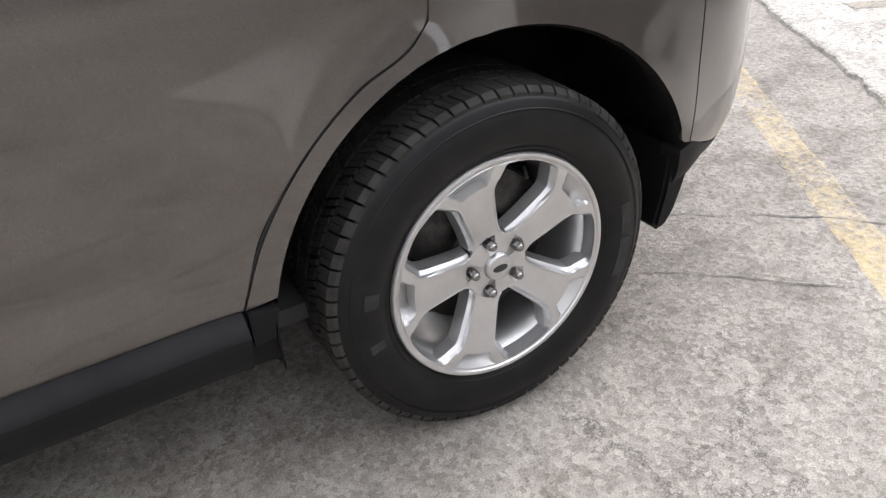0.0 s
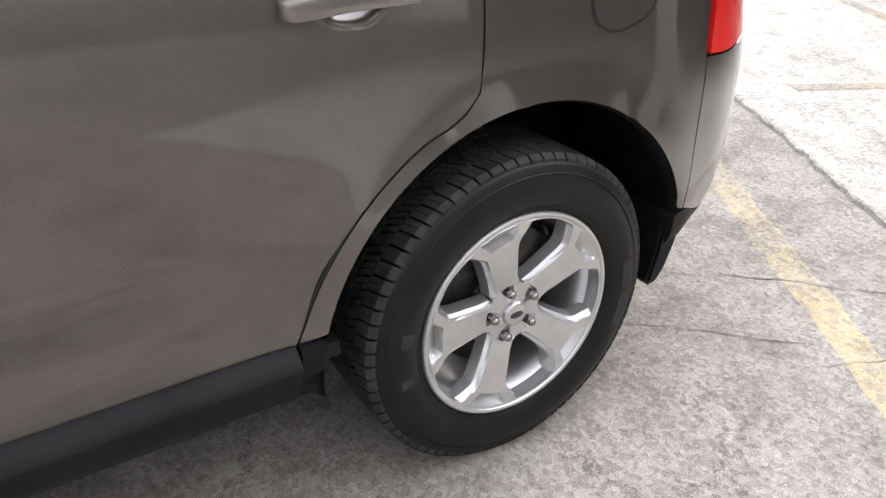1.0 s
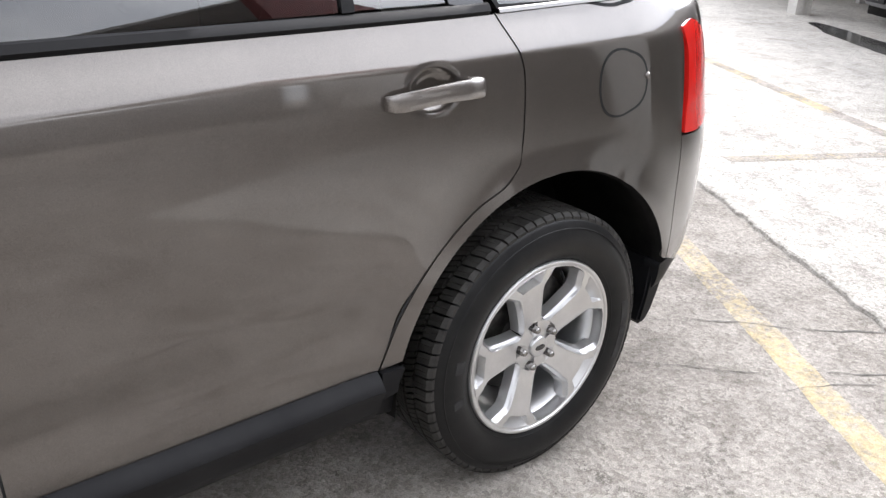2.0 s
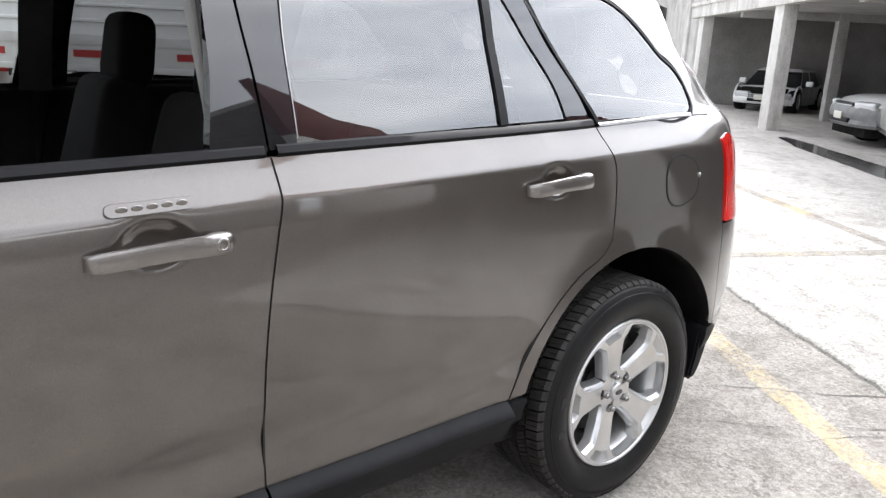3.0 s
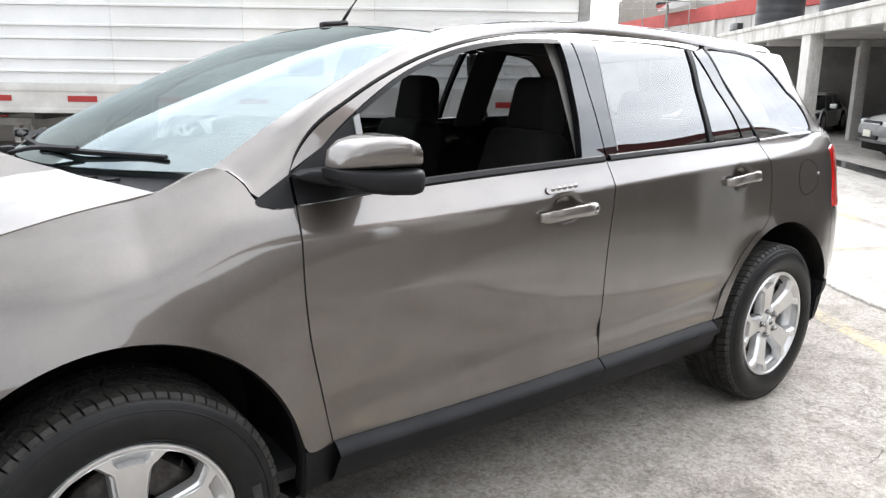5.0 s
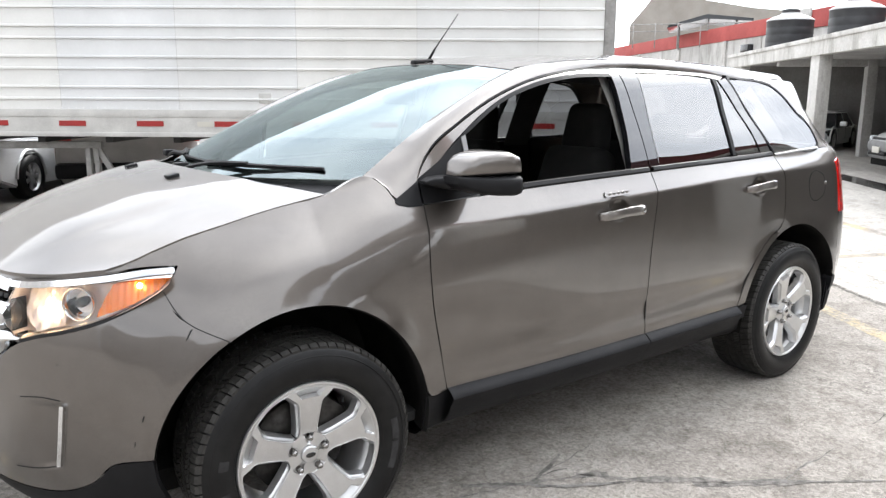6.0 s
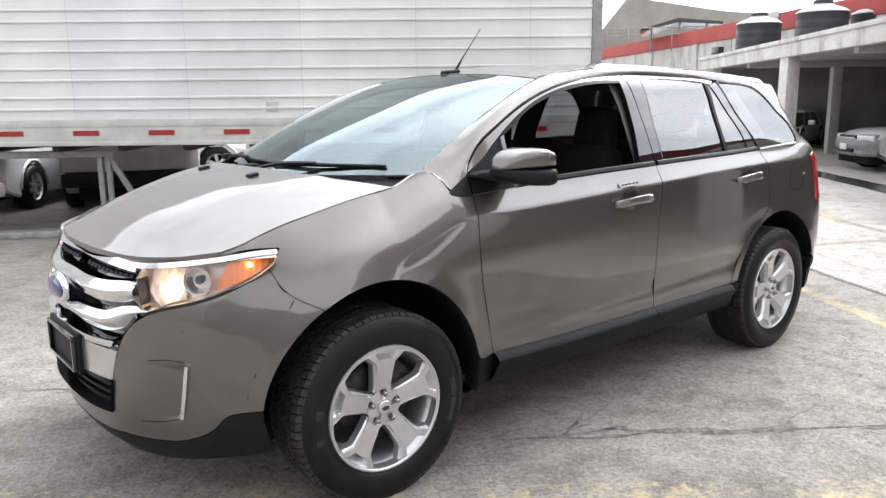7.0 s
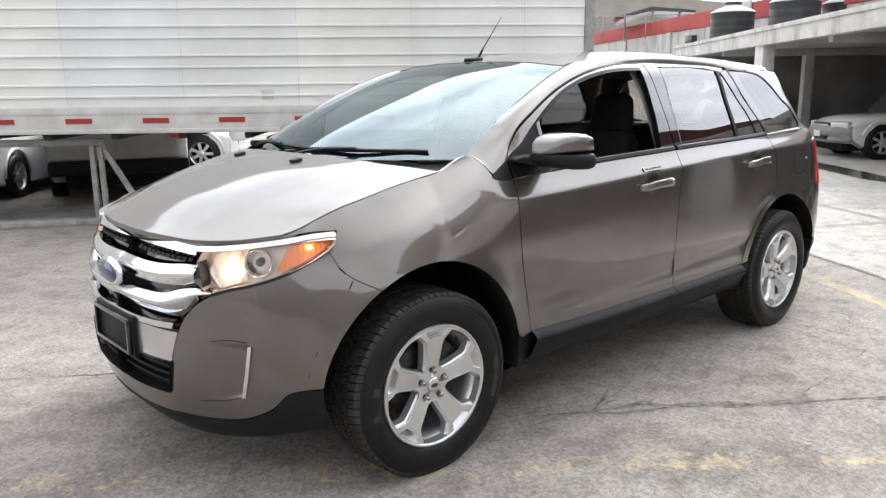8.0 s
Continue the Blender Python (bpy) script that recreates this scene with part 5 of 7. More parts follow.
# cowl under the screen, wipers, washer jets
cowl = coons(COWL, [tuple(mirrored(HOOD_SIDE[-1])), tuple(mirrored(SCREEN_SIDE[0]))], SCREEN_FOOT, [HOOD_SIDE[-1], SCREEN_SIDE[0]], 40, 6)
cowl = [[(x, y, z - 0.018 - 0.012 * math.sin(math.pi * j / 6)) for x, y, z in r] for j, r in enumerate(cowl)]
part("cowl", sheet(cowl, None, flip=True), BLACK_PLASTIC, suv, "black plastic cowl panel")


def screen_at(u, v, up=0.0):
    g_ = coons(SCREEN_FOOT, [tuple(mirrored(p)) for p in SCREEN_SIDE], SCREEN_HEAD, SCREEN_SIDE, 40, 20)
    p = g_[round(v * 20)][round(u * 40)]
    return Vector(p) + Vector((-0.4, 0, 0.9)) * up


def flat_bar(bm, points, wide, high):
    """A bar of rectangular section along points, lying on the screen."""
    up = Vector((-0.45, 0, 0.89))
    rings = []
    pts = [Vector(p) for p in points]
    for k, p in enumerate(pts):
        d = (pts[min(k + 1, len(pts) - 1)] - pts[max(k - 1, 0)]).normalized()
        a = d.cross(up).normalized()
        t = k / (len(pts) - 1)
        w, h = wide * (1 - 0.35 * t), high * (1 - 0.3 * t)
        rings.append([bm.verts.new(p + a * x + up * y) for x, y in ((-w, 0), (-w * 0.7, h), (w * 0.7, h), (w, 0))])
    for r0, r1 in zip(rings, rings[1:]):
        for k in range(4):
            bm.faces.new((r0[k], r0[(k + 1) % 4], r1[(k + 1) % 4], r1[k]))
    bm.faces.new(rings[0])
    bm.faces.new(rings[-1][::-1])
    bmesh.ops.recalc_face_normals(bm, faces=bm.faces)


# pivot, tip and the blade that lies along the foot of the screen
for u0, u1, u2, v2 in ((0.50, 0.30, 0.10, 0.05), (0.86, 0.66, 0.46, 0.05)):
    a, b = screen_at(u0, 0.0, 0.004) + Vector((-0.035, 0, 0.004)), screen_at(u1, 0.05, 0.020)
    arm = bmesh.new()
    flat_bar(arm, polyline([tuple(a), tuple(a.lerp(b, 0.5) + Vector((-0.01, 0, 0.012))), tuple(b)], 10), 0.013, 0.010)
    w = part("wiper", arm, BLACK_PLASTIC, suv, "black windscreen wiper")
    blade = bmesh.new()
    flat_bar(blade, polyline([tuple(screen_at(u1 + (u1 - u2) * 0.9, 0.05, 0.004)), tuple(screen_at(u1, 0.05, 0.008)), tuple(screen_at(u2, v2, 0.004))], 14), 0.009, 0.014)
    part("wiper_blade", blade, BLACK_PLASTIC, w)
    cap = bmesh.new()
    box(cap, (-0.025, -0.022, 0.0), (0.025, 0.022, 0.028), 0.009, Matrix.Translation(a))
    part("wiper_pivot", cap, BLACK_PLASTIC, w)
# ribs of the cowl panel
for k in range(22):
    u = 0.16 + 0.68 * k / 21
    front = Vector(cowl[1][round(u * 40)]) + Vector((0, 0, 0.004))
    back = Vector(cowl[5][round(u * 40)]) + Vector((0, 0, 0.004))
    rib = bmesh.new()
    tube(rib, [tuple(front), tuple(front.lerp(back, 0.5)), tuple(back)], 0.004, 6)
    part("cowl_rib", rib, BLACK_PLASTIC, suv)


def hood_height(x, y):
    return min(hood.data.vertices, key=lambda v: (v.co.x - x) ** 2 + (v.co.y - y) ** 2 - 0.001 * v.co.z).co.z


for x, y in JETS:
    jet = bmesh.new()
    box(jet, (-0.022, -0.020, -0.012), (0.022, 0.020, 0.014), 0.007)
    for v in jet.verts:
        v.co.z *= 1.0 if v.co.x > 0 else 0.45
    part("washer_jet", jet, BLACK_PLASTIC, suv, "small black washer jet", m=pose(x, y, hood_height(x, y)))

# ---- cabin ----
part("cabin_floor", block((-2.6, 0.12, 0.33), (0.50, 2 * CY - 0.12, 0.37), 0.01), TRIM_DARK, suv)
part("underbody", block((-3.25, 0.30, 0.24), (0.42, 2 * CY - 0.30, 0.33), 0.03), DARK_CAVITY, suv)
part("engine_block", block((-3.30, 0.55, 0.34), (-2.62, 2 * CY - 0.55, 0.92), 0.05), DARK_CAVITY, suv)
dash = bmesh.new()
box(dash, (-2.62, 0.16, 0.80), (-2.14, 2 * CY - 0.16, 1.12), 0.06, None, 3)
box(dash, (-2.26, 0.34, 1.05), (-2.08, 0.82, 1.155), 0.04, None, 3)
part("dashboard", dash, TRIM_DARK, suv, "dark plastic dashboard")
part("console", block((-2.2, CY - 0.13, 0.37), (-1.1, CY + 0.13, 0.78), 0.04), TRIM_DARK, suv)
wheel_m = pose(-1.93, 0.56, 1.04, 0, -63, 0)
sw = bmesh.new()
tube(sw, [(0.185 * math.cos(a), 0.185 * math.sin(a), 0) for a in (2 * math.pi * k / 40 for k in range(41))], 0.016, 10, False)
box(sw, (-0.06, -0.07, -0.03), (0.06, 0.07, 0.02), 0.02)
for a in (0, 180, 250, 290):
    box(sw, (0.04, -0.014, -0.014), (0.182, 0.014, 0.006), 0.005, pose(0, 0, 0, 0, 0, a))
part("steering_wheel", sw, TRIM_DARK, suv, "black steering wheel", m=wheel_m)


def cushion(lo, hi, r, taper=1.0):
    bm = bmesh.new()
    box(bm, lo, hi, r, None, 4)
    zs = hi[2] - lo[2]
    for v in bm.verts:
        t = (v.co.z - lo[2]) / zs
        mid = (lo[1] + hi[1]) / 2
        v.co.y = mid + (v.co.y - mid) * (1 + (taper - 1) * t)
    return bm


for y in (0.56, 2 * CY - 0.56):
    seat = part("front_seat", cushion((-1.72, y - 0.26, 0.45), (-1.16, y + 0.26, 0.66), 0.07), CLOTH, suv, "dark cloth front seat with headrest")
    part("seat_back", cushion((-0.10, -0.26, 0.0), (0.07, 0.26, 0.655), 0.075, 0.66), CLOTH, seat, m=pose(-1.20, y, 0.60, 0, 14, 0))
    part("headrest", cushion((-0.06, -0.135, 0.0), (0.06, 0.135, 0.235), 0.058, 0.74), CLOTH, seat, m=pose(-1.035, y, 1.215, 0, 8, 0))
    for dy in (-0.06, 0.06):
        bar = bmesh.new()
        tube(bar, [(-1.05, y + dy, 1.16), (-1.02, y + dy, 1.30)], 0.006, 6)
        part("headrest_post", bar, NUT_STEEL, seat)
bench = part("rear_seat", cushion((-0.55, 0.28, 0.45), (0.0, 2 * CY - 0.28, 0.68), 0.07), CLOTH, suv, "dark cloth rear bench seat")
part("seat_back", cushion((-0.09, -0.68, 0.0), (0.08, 0.68, 0.60), 0.06, 0.95), CLOTH, bench, m=pose(-0.02, CY, 0.62, 0, 16, 0))
for y in (0.55, CY, 2 * CY - 0.55):
    part("headrest", cushion((-0.05, -0.13, 0.0), (0.05, 0.13, 0.18), 0.05, 0.92), CLOTH, bench, m=pose(0.16, y, 1.20, 0, 10, 0))
for side in (0, 1):
    for a, b in ((-2.28, -1.23), (-1.15, -0.56)):
        g = coons([(a, 0.48), (b, 0.48)], [(b, 0.48), (b, 1.165)], [(a, 1.14), (b, 1.165)], [(a, 0.48), (a, 1.14)], 12, 12)
        g = [[Vector(skin(s, z, -0.075)) for s, z in r] for r in g]
        g = [[mirrored(p) for p in r] for r in g] if side else g
        part("door_card", sheet(g, None, flip=not side), TRIM_DARK, suv, "dark inner door trim")
    # inner pillar trim and seat belt
    for x0, x1 in ((-1.27, -1.16), (-0.42, -0.20)):
        g = [[Vector(skin(s, z, -0.045)) for s in (x0, x1)] for z in (1.16, 1.30, 1.45, 1.58)]
        g = [[mirrored(p) for p in r] for r in g] if side else g
        part("pillar_lining", sheet(g, None, flip=not side), TRIM_LIGHT, suv, "light grey pillar lining")
head = coons(both([(-1.74, 0.36, 1.560), (-1.78, CY, 1.590)]), [tuple(mirrored(p)) for p in [(-1.74, 0.36, 1.560), (-0.7, 0.35, 1.595), (0.45, 0.42, 1.54)]], both([(0.45, 0.42, 1.54), (0.5, CY, 1.56)]), [(-1.74, 0.36, 1.560), (-0.7, 0.35, 1.595), (0.45, 0.42, 1.54)], 10, 10)
part("headlining", sheet(head, None), TRIM_LIGHT, suv, "light grey roof lining")
rv = bmesh.new()
box(rv, (-1.86, CY - 0.12, 1.44), (-1.83, CY + 0.12, 1.51), 0.012)
part("interior_mirror", rv, TRIM_DARK, suv)


# ---- wheels ----


def spoke_half(r):
    """Half the angle that a spoke takes up at this radius, degrees."""
    return smooth_curve(((0.070, 36.0), (0.0745, 32.0), (0.080, 28.2), (0.090, 24.8), (0.100, 22.6), (0.120, 19.6), (0.150, 17.0), (0.172, 15.8), (0.180, 15.8), (0.188, 16.6), (0.200, 18.8), (0.215, 21.2), (0.2245, 23.0), (0.2270, 25.0), (0.2285, 36.0)), r)


def face_depth(r):
    """How far the wheel's face lies inside its lip."""
    return smooth_curve(((0.0, 0.022), (0.03, 0.024), (0.07, 0.027), (0.12, 0.019), (0.17, 0.011), (0.205, 0.006), (0.232, 0.004)), r)


def rim_mesh():
    bm = bmesh.new()
    radii = [0.030, 0.045, 0.060, 0.0695] + [0.072 + 0.1525 * k / 76 for k in range(77)] + [0.2262, 0.2276, 0.2286, 0.2305]
    nu = 48
    for spoke in range(5):
        mid = 72 * spoke
        rows = []
        for r in radii:
            h = spoke_half(r)
            row = []
            for i in range(nu + 1):
                u = 2 * i / nu - 1
                a = radians(mid + h * u)
                d = face_depth(r)
                gap = 0 if h > 35.9 else 1
                # a raised bead, a step down and a broad bevel towards the windows
                e_ = abs(u) * h * r * 0.01745
                to_edge = h * r * 0.01745 - e_
                d += gap * (-0.002 * (1 - u * u) - 0.0016 * max(0, 1 - abs(to_edge - 0.0100) / 0.0026) + 0.0055 * min(1, max(0, (0.0078 - to_edge) / 0.0016)) + 0.007 * max(0, (0.0062 - to_edge) / 0.0062))
                # pocket between the two arms of the fork
                if 0.194 < r < 0.2305:
                    half = (9.0 + 4.5 * (r - 0.196) / 0.032) / h
                    e = min((half - abs(u)) / 0.06, (r - 0.1955) / 0.0022, 1.0)
                    d += 0.027 * max(0, min(1, e)) * max(0.0, 1 - (r - 0.197) / 0.0325)
                # seat of the nut
                x, z = r * math.cos(a) - 0.0565 * math.cos(radians(mid)), r * math.sin(a) - 0.0565 * math.sin(radians(mid))
                if math.hypot(x, z) < 0.0155:
                    d += 0.008
                row.append(bm.verts.new((r * math.cos(a), d, r * math.sin(a))))
            rows.append(row)
        for a, b in zip(rows, rows[1:]):
            for i in range(nu):
                bm.faces.new((a[i], b[i], b[i + 1], a[i + 1]))
        # walls of the windows
        for k, (ra, a, b) in enumerate(zip(radii, rows, rows[1:])):
            rb = radii[k + 1]
            if not 0.0715 < ra < 0.2280:
                continue
            for i, turn in ((0, 1), (nu, -1)):
                def back(v, r):
                    ang = math.atan2(v.co.z, v.co.x) - turn * radians(min(0.30 / r, 0.8 * (36 - spoke_half(r))))
                    return bm.verts.new((r * math.cos(ang), v.co.y + 0.028, r * math.sin(ang)))
                qa, qb = back(a[i], ra), back(b[i], rb)
                q = (a[i], qa, qb, b[i]) if turn > 0 else (a[i], b[i], qb, qa)
                bm.faces.new(q)
    bmesh.ops.remove_doubles(bm, verts=bm.verts, dist=0.0004)
    # lip and barrel
    lathe([(0.2302, 0.0042), (0.2325, 0.0030), (0.2345, 0.0005), (0.238, -0.0008), (0.2415, -0.0005), (0.2445, 0.004), (0.2455, 0.010), (0.238, 0.018), (0.232, 0.022)], 80, bm)
    lathe([(0.2288, 0.005), (0.2240, 0.035), (0.215, 0.05), (0.206, 0.09), (0.205, 0.20), (0.225, 0.215)], 80, bm)
    bmesh.ops.recalc_face_normals(bm, faces=bm.faces)
    for e in bm.edges:
        if e.calc_face_angle(0) > 0.32:
            e.smooth = False
    return bm


def tyre_mesh():
    prof = [(0.232, 0.018), (0.246, 0.006), (0.262, -0.006), (0.285, -0.0125), (0.305, -0.0135), (0.322, -0.009), (0.336, -0.0015), (0.343, 0.0015), (0.346, 0.0035), (0.3515, 0.008), (0.3555, 0.016),
            (0.3575, 0.05), (0.3582, 0.125), (0.3575, 0.20), (0.355, 0.232), (0.345, 0.246), (0.31, 0.262), (0.27, 0.256), (0.24, 0.236)]
    bm = lathe(prof, 96)
    # raised rings on the wall
    lathe([(0.2535, -0.0012), (0.2550, -0.0035), (0.2565, -0.0032), (0.258, -0.0046)], 96, bm)
    lathe([(0.328, -0.0075), (0.3295, -0.0085), (0.331, -0.0055)], 96, bm)
    return bm


def sidewall_mark(a0, a1, r0, r1):
    """A plain embossed bar where the wall carries a marking."""
    bm = bmesh.new()
    lo, hi = [], []
    n = max(1, int((a1 - a0) / 4))
    way = [(r0, a0), ((r0 + r1) / 2, a0)] + [(r1, a0 + (a1 - a0) * k / n) for k in range(n + 1)] + [((r0 + r1) / 2, a1)] + [(r0, a1 - (a1 - a0) * k / n) for k in range(n)]
    for r, b in way:
        y = smooth_curve(((0.262, -0.006), (0.285, -0.0125), (0.305, -0.0135), (0.322, -0.009)), r)
        lo.append(bm.verts.new((r * math.cos(radians(b)), y + 0.001, r * math.sin(radians(b)))))
        hi.append(bm.verts.new((r * math.cos(radians(b)), y - 0.0012, r * math.sin(radians(b)))))
    bm.faces.new(hi)
    for q in range(len(way)):
        bm.faces.new((lo[q], lo[(q + 1) % len(way)], hi[(q + 1) % len(way)], hi[q]))
    bmesh.ops.recalc_face_normals(bm, faces=bm.faces)
    return bm


def tread_mesh():
    """Shoulder blocks, ribs and sipes of the tread, joined: far too many to pick apart."""
    verts, faces = [], []

    def lug(a0, a1, y0, y1, r0, r1, skew=0.0, drop0=0.0, drop1=0.0):
        k = len(verts)
        for r in (r0, r1):
            for y, sk_, dr in ((y0, 0, drop0), (y1, skew, drop1)):
                for a in (a0, a1):
                    t = radians(a + sk_)
                    rr = r - dr if r == r1 else r - dr - 0.004
                    verts.append((rr * math.cos(t), y, rr * math.sin(t)))
        faces.extend([(k + 4, k + 5, k + 7, k + 6), (k, k + 4, k + 6, k + 2), (k + 1, k + 3, k + 7, k + 5), (k, k + 1, k + 5, k + 4), (k + 2, k + 6, k + 7, k + 3)])

    n = 72
    for i in range(n):
        a, w = 360 / n * i, 360 / n
        j = 0.3 * math.sin(i * 2.4)
        # outer shoulder: two slim blocks with a sipe, bevel down the wall
        for f0, f1 in ((0.0, 0.40), (0.43, 0.83)):
            lug(a + w * f0, a + w * f1, 0.015, 0.058, 0.350, 0.3680, 1.3, 0.0022, 0.0)
        lug(a - 0.35, a + w * 0.83 - 0.35, 0.0055, 0.015, 0.345, 0.3658, 0.4, 0.0095, 0.0)
        for s0, s1, f, sk_ in ((0.066, 0.098, 0.84, 2.4), (0.107, 0.143, 0.90, -2.2), (0.152, 0.184, 0.84, 2.4)):
            lug(a + j, a + j + w * f * 0.44, s0, s1, 0.353, 0.3686, sk_)
            lug(a + j + w * 0.5, a + j + w * (0.5 + f * 0.44), s0, s1, 0.353, 0.3686, sk_)
        lug(a + 1, a + 1 + w * 0.76, 0.192, 0.234, 0.350, 0.3680, -1.2, 0.0, 0.0018)
        lug(a + 1, a + 1 + w * 0.74, 0.234, 0.249, 0.338, 0.3662, 0.0, 0.0008, 0.018)
    me = bpy.data.meshes.new("tread")
    me.from_pydata(verts, [], faces)
    me.materials.append(TREAD_RUBBER)
    return me


def build_wheel(m, phase, parent):
    """A road wheel; its lip lies in the plane y = 0, facing -y."""
    hub = part("wheel", lathe([(0.001, 0.09), (0.06, 0.09), (0.062, 0.16), (0.001, 0.16)], 24), STEEL_DARK, parent, "silver five-spoke alloy wheel with black tyre", m=m)
    turn = pose(0, 0, 0, 0, -phase, 0)
    part("rim", rim_mesh(), SATIN, hub, "silver-painted alloy rim with forked spokes", m=turn)
    tyre = part("tyre", tyre_mesh(), RUBBER, hub, "black road tyre")
    for a0, a1, r0, r1 in ((167, 173, 0.276, 0.306), (188, 192, 0.274, 0.306), (-22, -4, 0.286, 0.310), (-2, 12, 0.286, 0.310)):
        part("sidewall_mark", sidewall_mark(a0, a1, r0, r1), MARK_RUBBER, hub, "scuffed embossed bar on the tyre wall", smooth=False)
    t = new("tread", tread_mesh())
    t.parent = hub
    tagged(t, "siped black tyre tread with shoulder blocks", kind="stuff")
    cap = lathe([(0.0005, 0.0115), (0.022, 0.012), (0.0275, 0.014), (0.0295, 0.018), (0.0295, 0.026)], 32)
    part("hub_cap", cap, SATIN, hub)
    oval = bmesh.new()
    bmesh.ops.create_uvsphere(oval, u_segments=24, v_segments=8, radius=1)
    for v in oval.verts:
        v.co = Vector((v.co.x * 0.0175, v.co.y * 0.002 + 0.0115, v.co.z * 0.0085))
    part("hub_badge", oval, GLOSS_BLACK, hub, "plain dark oval badge")
    nut = bmesh.new()
    bmesh.ops.create_cone(nut, cap_ends=True, segments=6, radius1=0.0112, radius2=0.0105, depth=0.024, matrix=pose(0, 0.020, 0, 90, 0, 0))
    bmesh.ops.create_uvsphere(nut, u_segments=12, v_segments=8, radius=0.0095, matrix=pose(0, 0.009, 0))
    first = None
    for k in range(5):
        a = radians(phase + 72 * k)
        p = pose(0.0565 * math.cos(a), 0.004, 0.0565 * math.sin(a))
        first = again(first, hub, p) if first else part("lug_nut", nut, NUT_STEEL, hub, "dark chrome lug nut", m=p)
    disc = lathe([(0.06, 0.10), (0.158, 0.10), (0.158, 0.124), (0.06, 0.124)], 48)
    part("brake_disc", disc, STEEL_DARK, hub)
    cal = bmesh.new()
    box(cal, (0.085, 0.07, -0.07), (0.18, 0.16, 0.07), 0.02)
    part("brake_caliper", cal, STEEL_DARK, hub, m=pose(0, 0, 0, 0, -50, 0))
    valve = bmesh.new()
    tube(valve, [(0.205, 0.030, 0), (0.190, 0.012, 0.0)], 0.004, 8)
    part("valve", valve, BLACK_PLASTIC, hub, m=pose(0, 0, 0, 0, -phase - 36, 0))
    return hub


build_wheel(pose(AXLE_R, 0.001, AXLE_Z), 34, suv)
build_wheel(pose(AXLE_F, 0.033, AXLE_Z, 0, 0, -3), 17, suv)
build_wheel(pose(AXLE_R, 2 * CY - 0.001, AXLE_Z, 0, 0, 180), 50, suv)
build_wheel(pose(AXLE_F, 2 * CY - 0.033, AXLE_Z, 0, 0, 177), 10, suv)


# ---- yard: slab, lines, puddle ----
edge = math.atan2(1.338 + 0.038, 2.574 - 1.722)
ragged_slab("pavement_slab", pose(1.45, -0.48, 0, 0, 0, math.degrees(edge)) @ Matrix.Diagonal((1, -1, 1, 1)), 29, 26.0, 0.04, 0.05, 0.022, SLAB, "pale smoother concrete slab with a broken edge")


def worn_line(name, a, b, width, label, wear, z=0.004):
    """A painted stripe, chipped along its edges and worn through."""
    a, b = Vector(a), Vector(b)
    d = (b - a)
    n = int(d.length / 0.05)
    bm = bmesh.new()
    rows = []
    side = Vector((-d.y, d.x, 0)).normalized()
    for i in range(n + 1):
        c = a + d * (i / n)
        w = width / 2
        j = [0.012 * noise.noise(Vector((i * 0.37, k * 7.7, 0.3))) for k in (0, 1)]
        flat, up = Vector((0, 0, z - 0.0036)), Vector((0, 0, z - 0.002))
        rows.append([bm.verts.new(q) for q in (c + side * (w + j[0] + 0.012) + flat, c + side * (w + j[0]) + up, c - side * (w + j[1]) + up, c - side * (w + j[1] + 0.012) + flat)])
    for r0, r1 in zip(rows, rows[1:]):
        for k in range(3):
            bm.faces.new((r0[k], r0[k + 1], r1[k + 1], r1[k]))
    return tagged(part(name, bm, wear, smooth=False), label, "road marking", kind="structure")


def yellow(name, keep, chips=26, strong=0.72):
    m = concrete(name, (0.172, 0.158, 0.144), (0.280, 0.260, 0.239), (0.37, 0.347, 0.322))
    b = m.node_tree.nodes["Principled BSDF"]
    under = b.inputs["Base Color"].links[0].from_socket
    chip = tex(m, "ShaderNodeTexNoise", chips, 8, 0.75)
    big = tex(m, "ShaderNodeTexNoise", 1.6, 3, 0.5)
    add = mix(m, chip.outputs["Fac"], big.outputs["Fac"], 0.4)
    mask = ramp(m, add, [(keep - 0.04, (0, 0, 0)), (keep + 0.10, (strong, strong, strong))])
    to(m, mix(m, under, (0.60, 0.475, 0.24), mask), "Base Color")
    return m


YELLOW, YELLOW_FAINT, YELLOW_CHIPS = yellow("worn_yellow_line", 0.465, strong=0.56), yellow("faded_yellow_line", 0.545), yellow("chipped_yellow_line", 0.545, 13, 0.95)
worn_line("bay_line", (0.566, -0.97, 0), (3.01, 2.785, 0), 0.10, "worn yellow painted bay line on concrete", YELLOW)
worn_line("bay_line_front", (-4.6, 1.50, 0), (-1.0, -1.42, 0), 0.12, "faded chipped yellow line on concrete", YELLOW_CHIPS)
worn_line("bay_line_far", (3.4, -0.9, 0), (7.2, 5.0, 0), 0.11, "faded yellow painted line on pale concrete", YELLOW_FAINT, 0.027)
worn_line("bay_line_cross", (3.1, 1.45, 0), (5.6, 0.2, 0), 0.10, "faded yellow line on pale concrete", YELLOW_FAINT, 0.027)


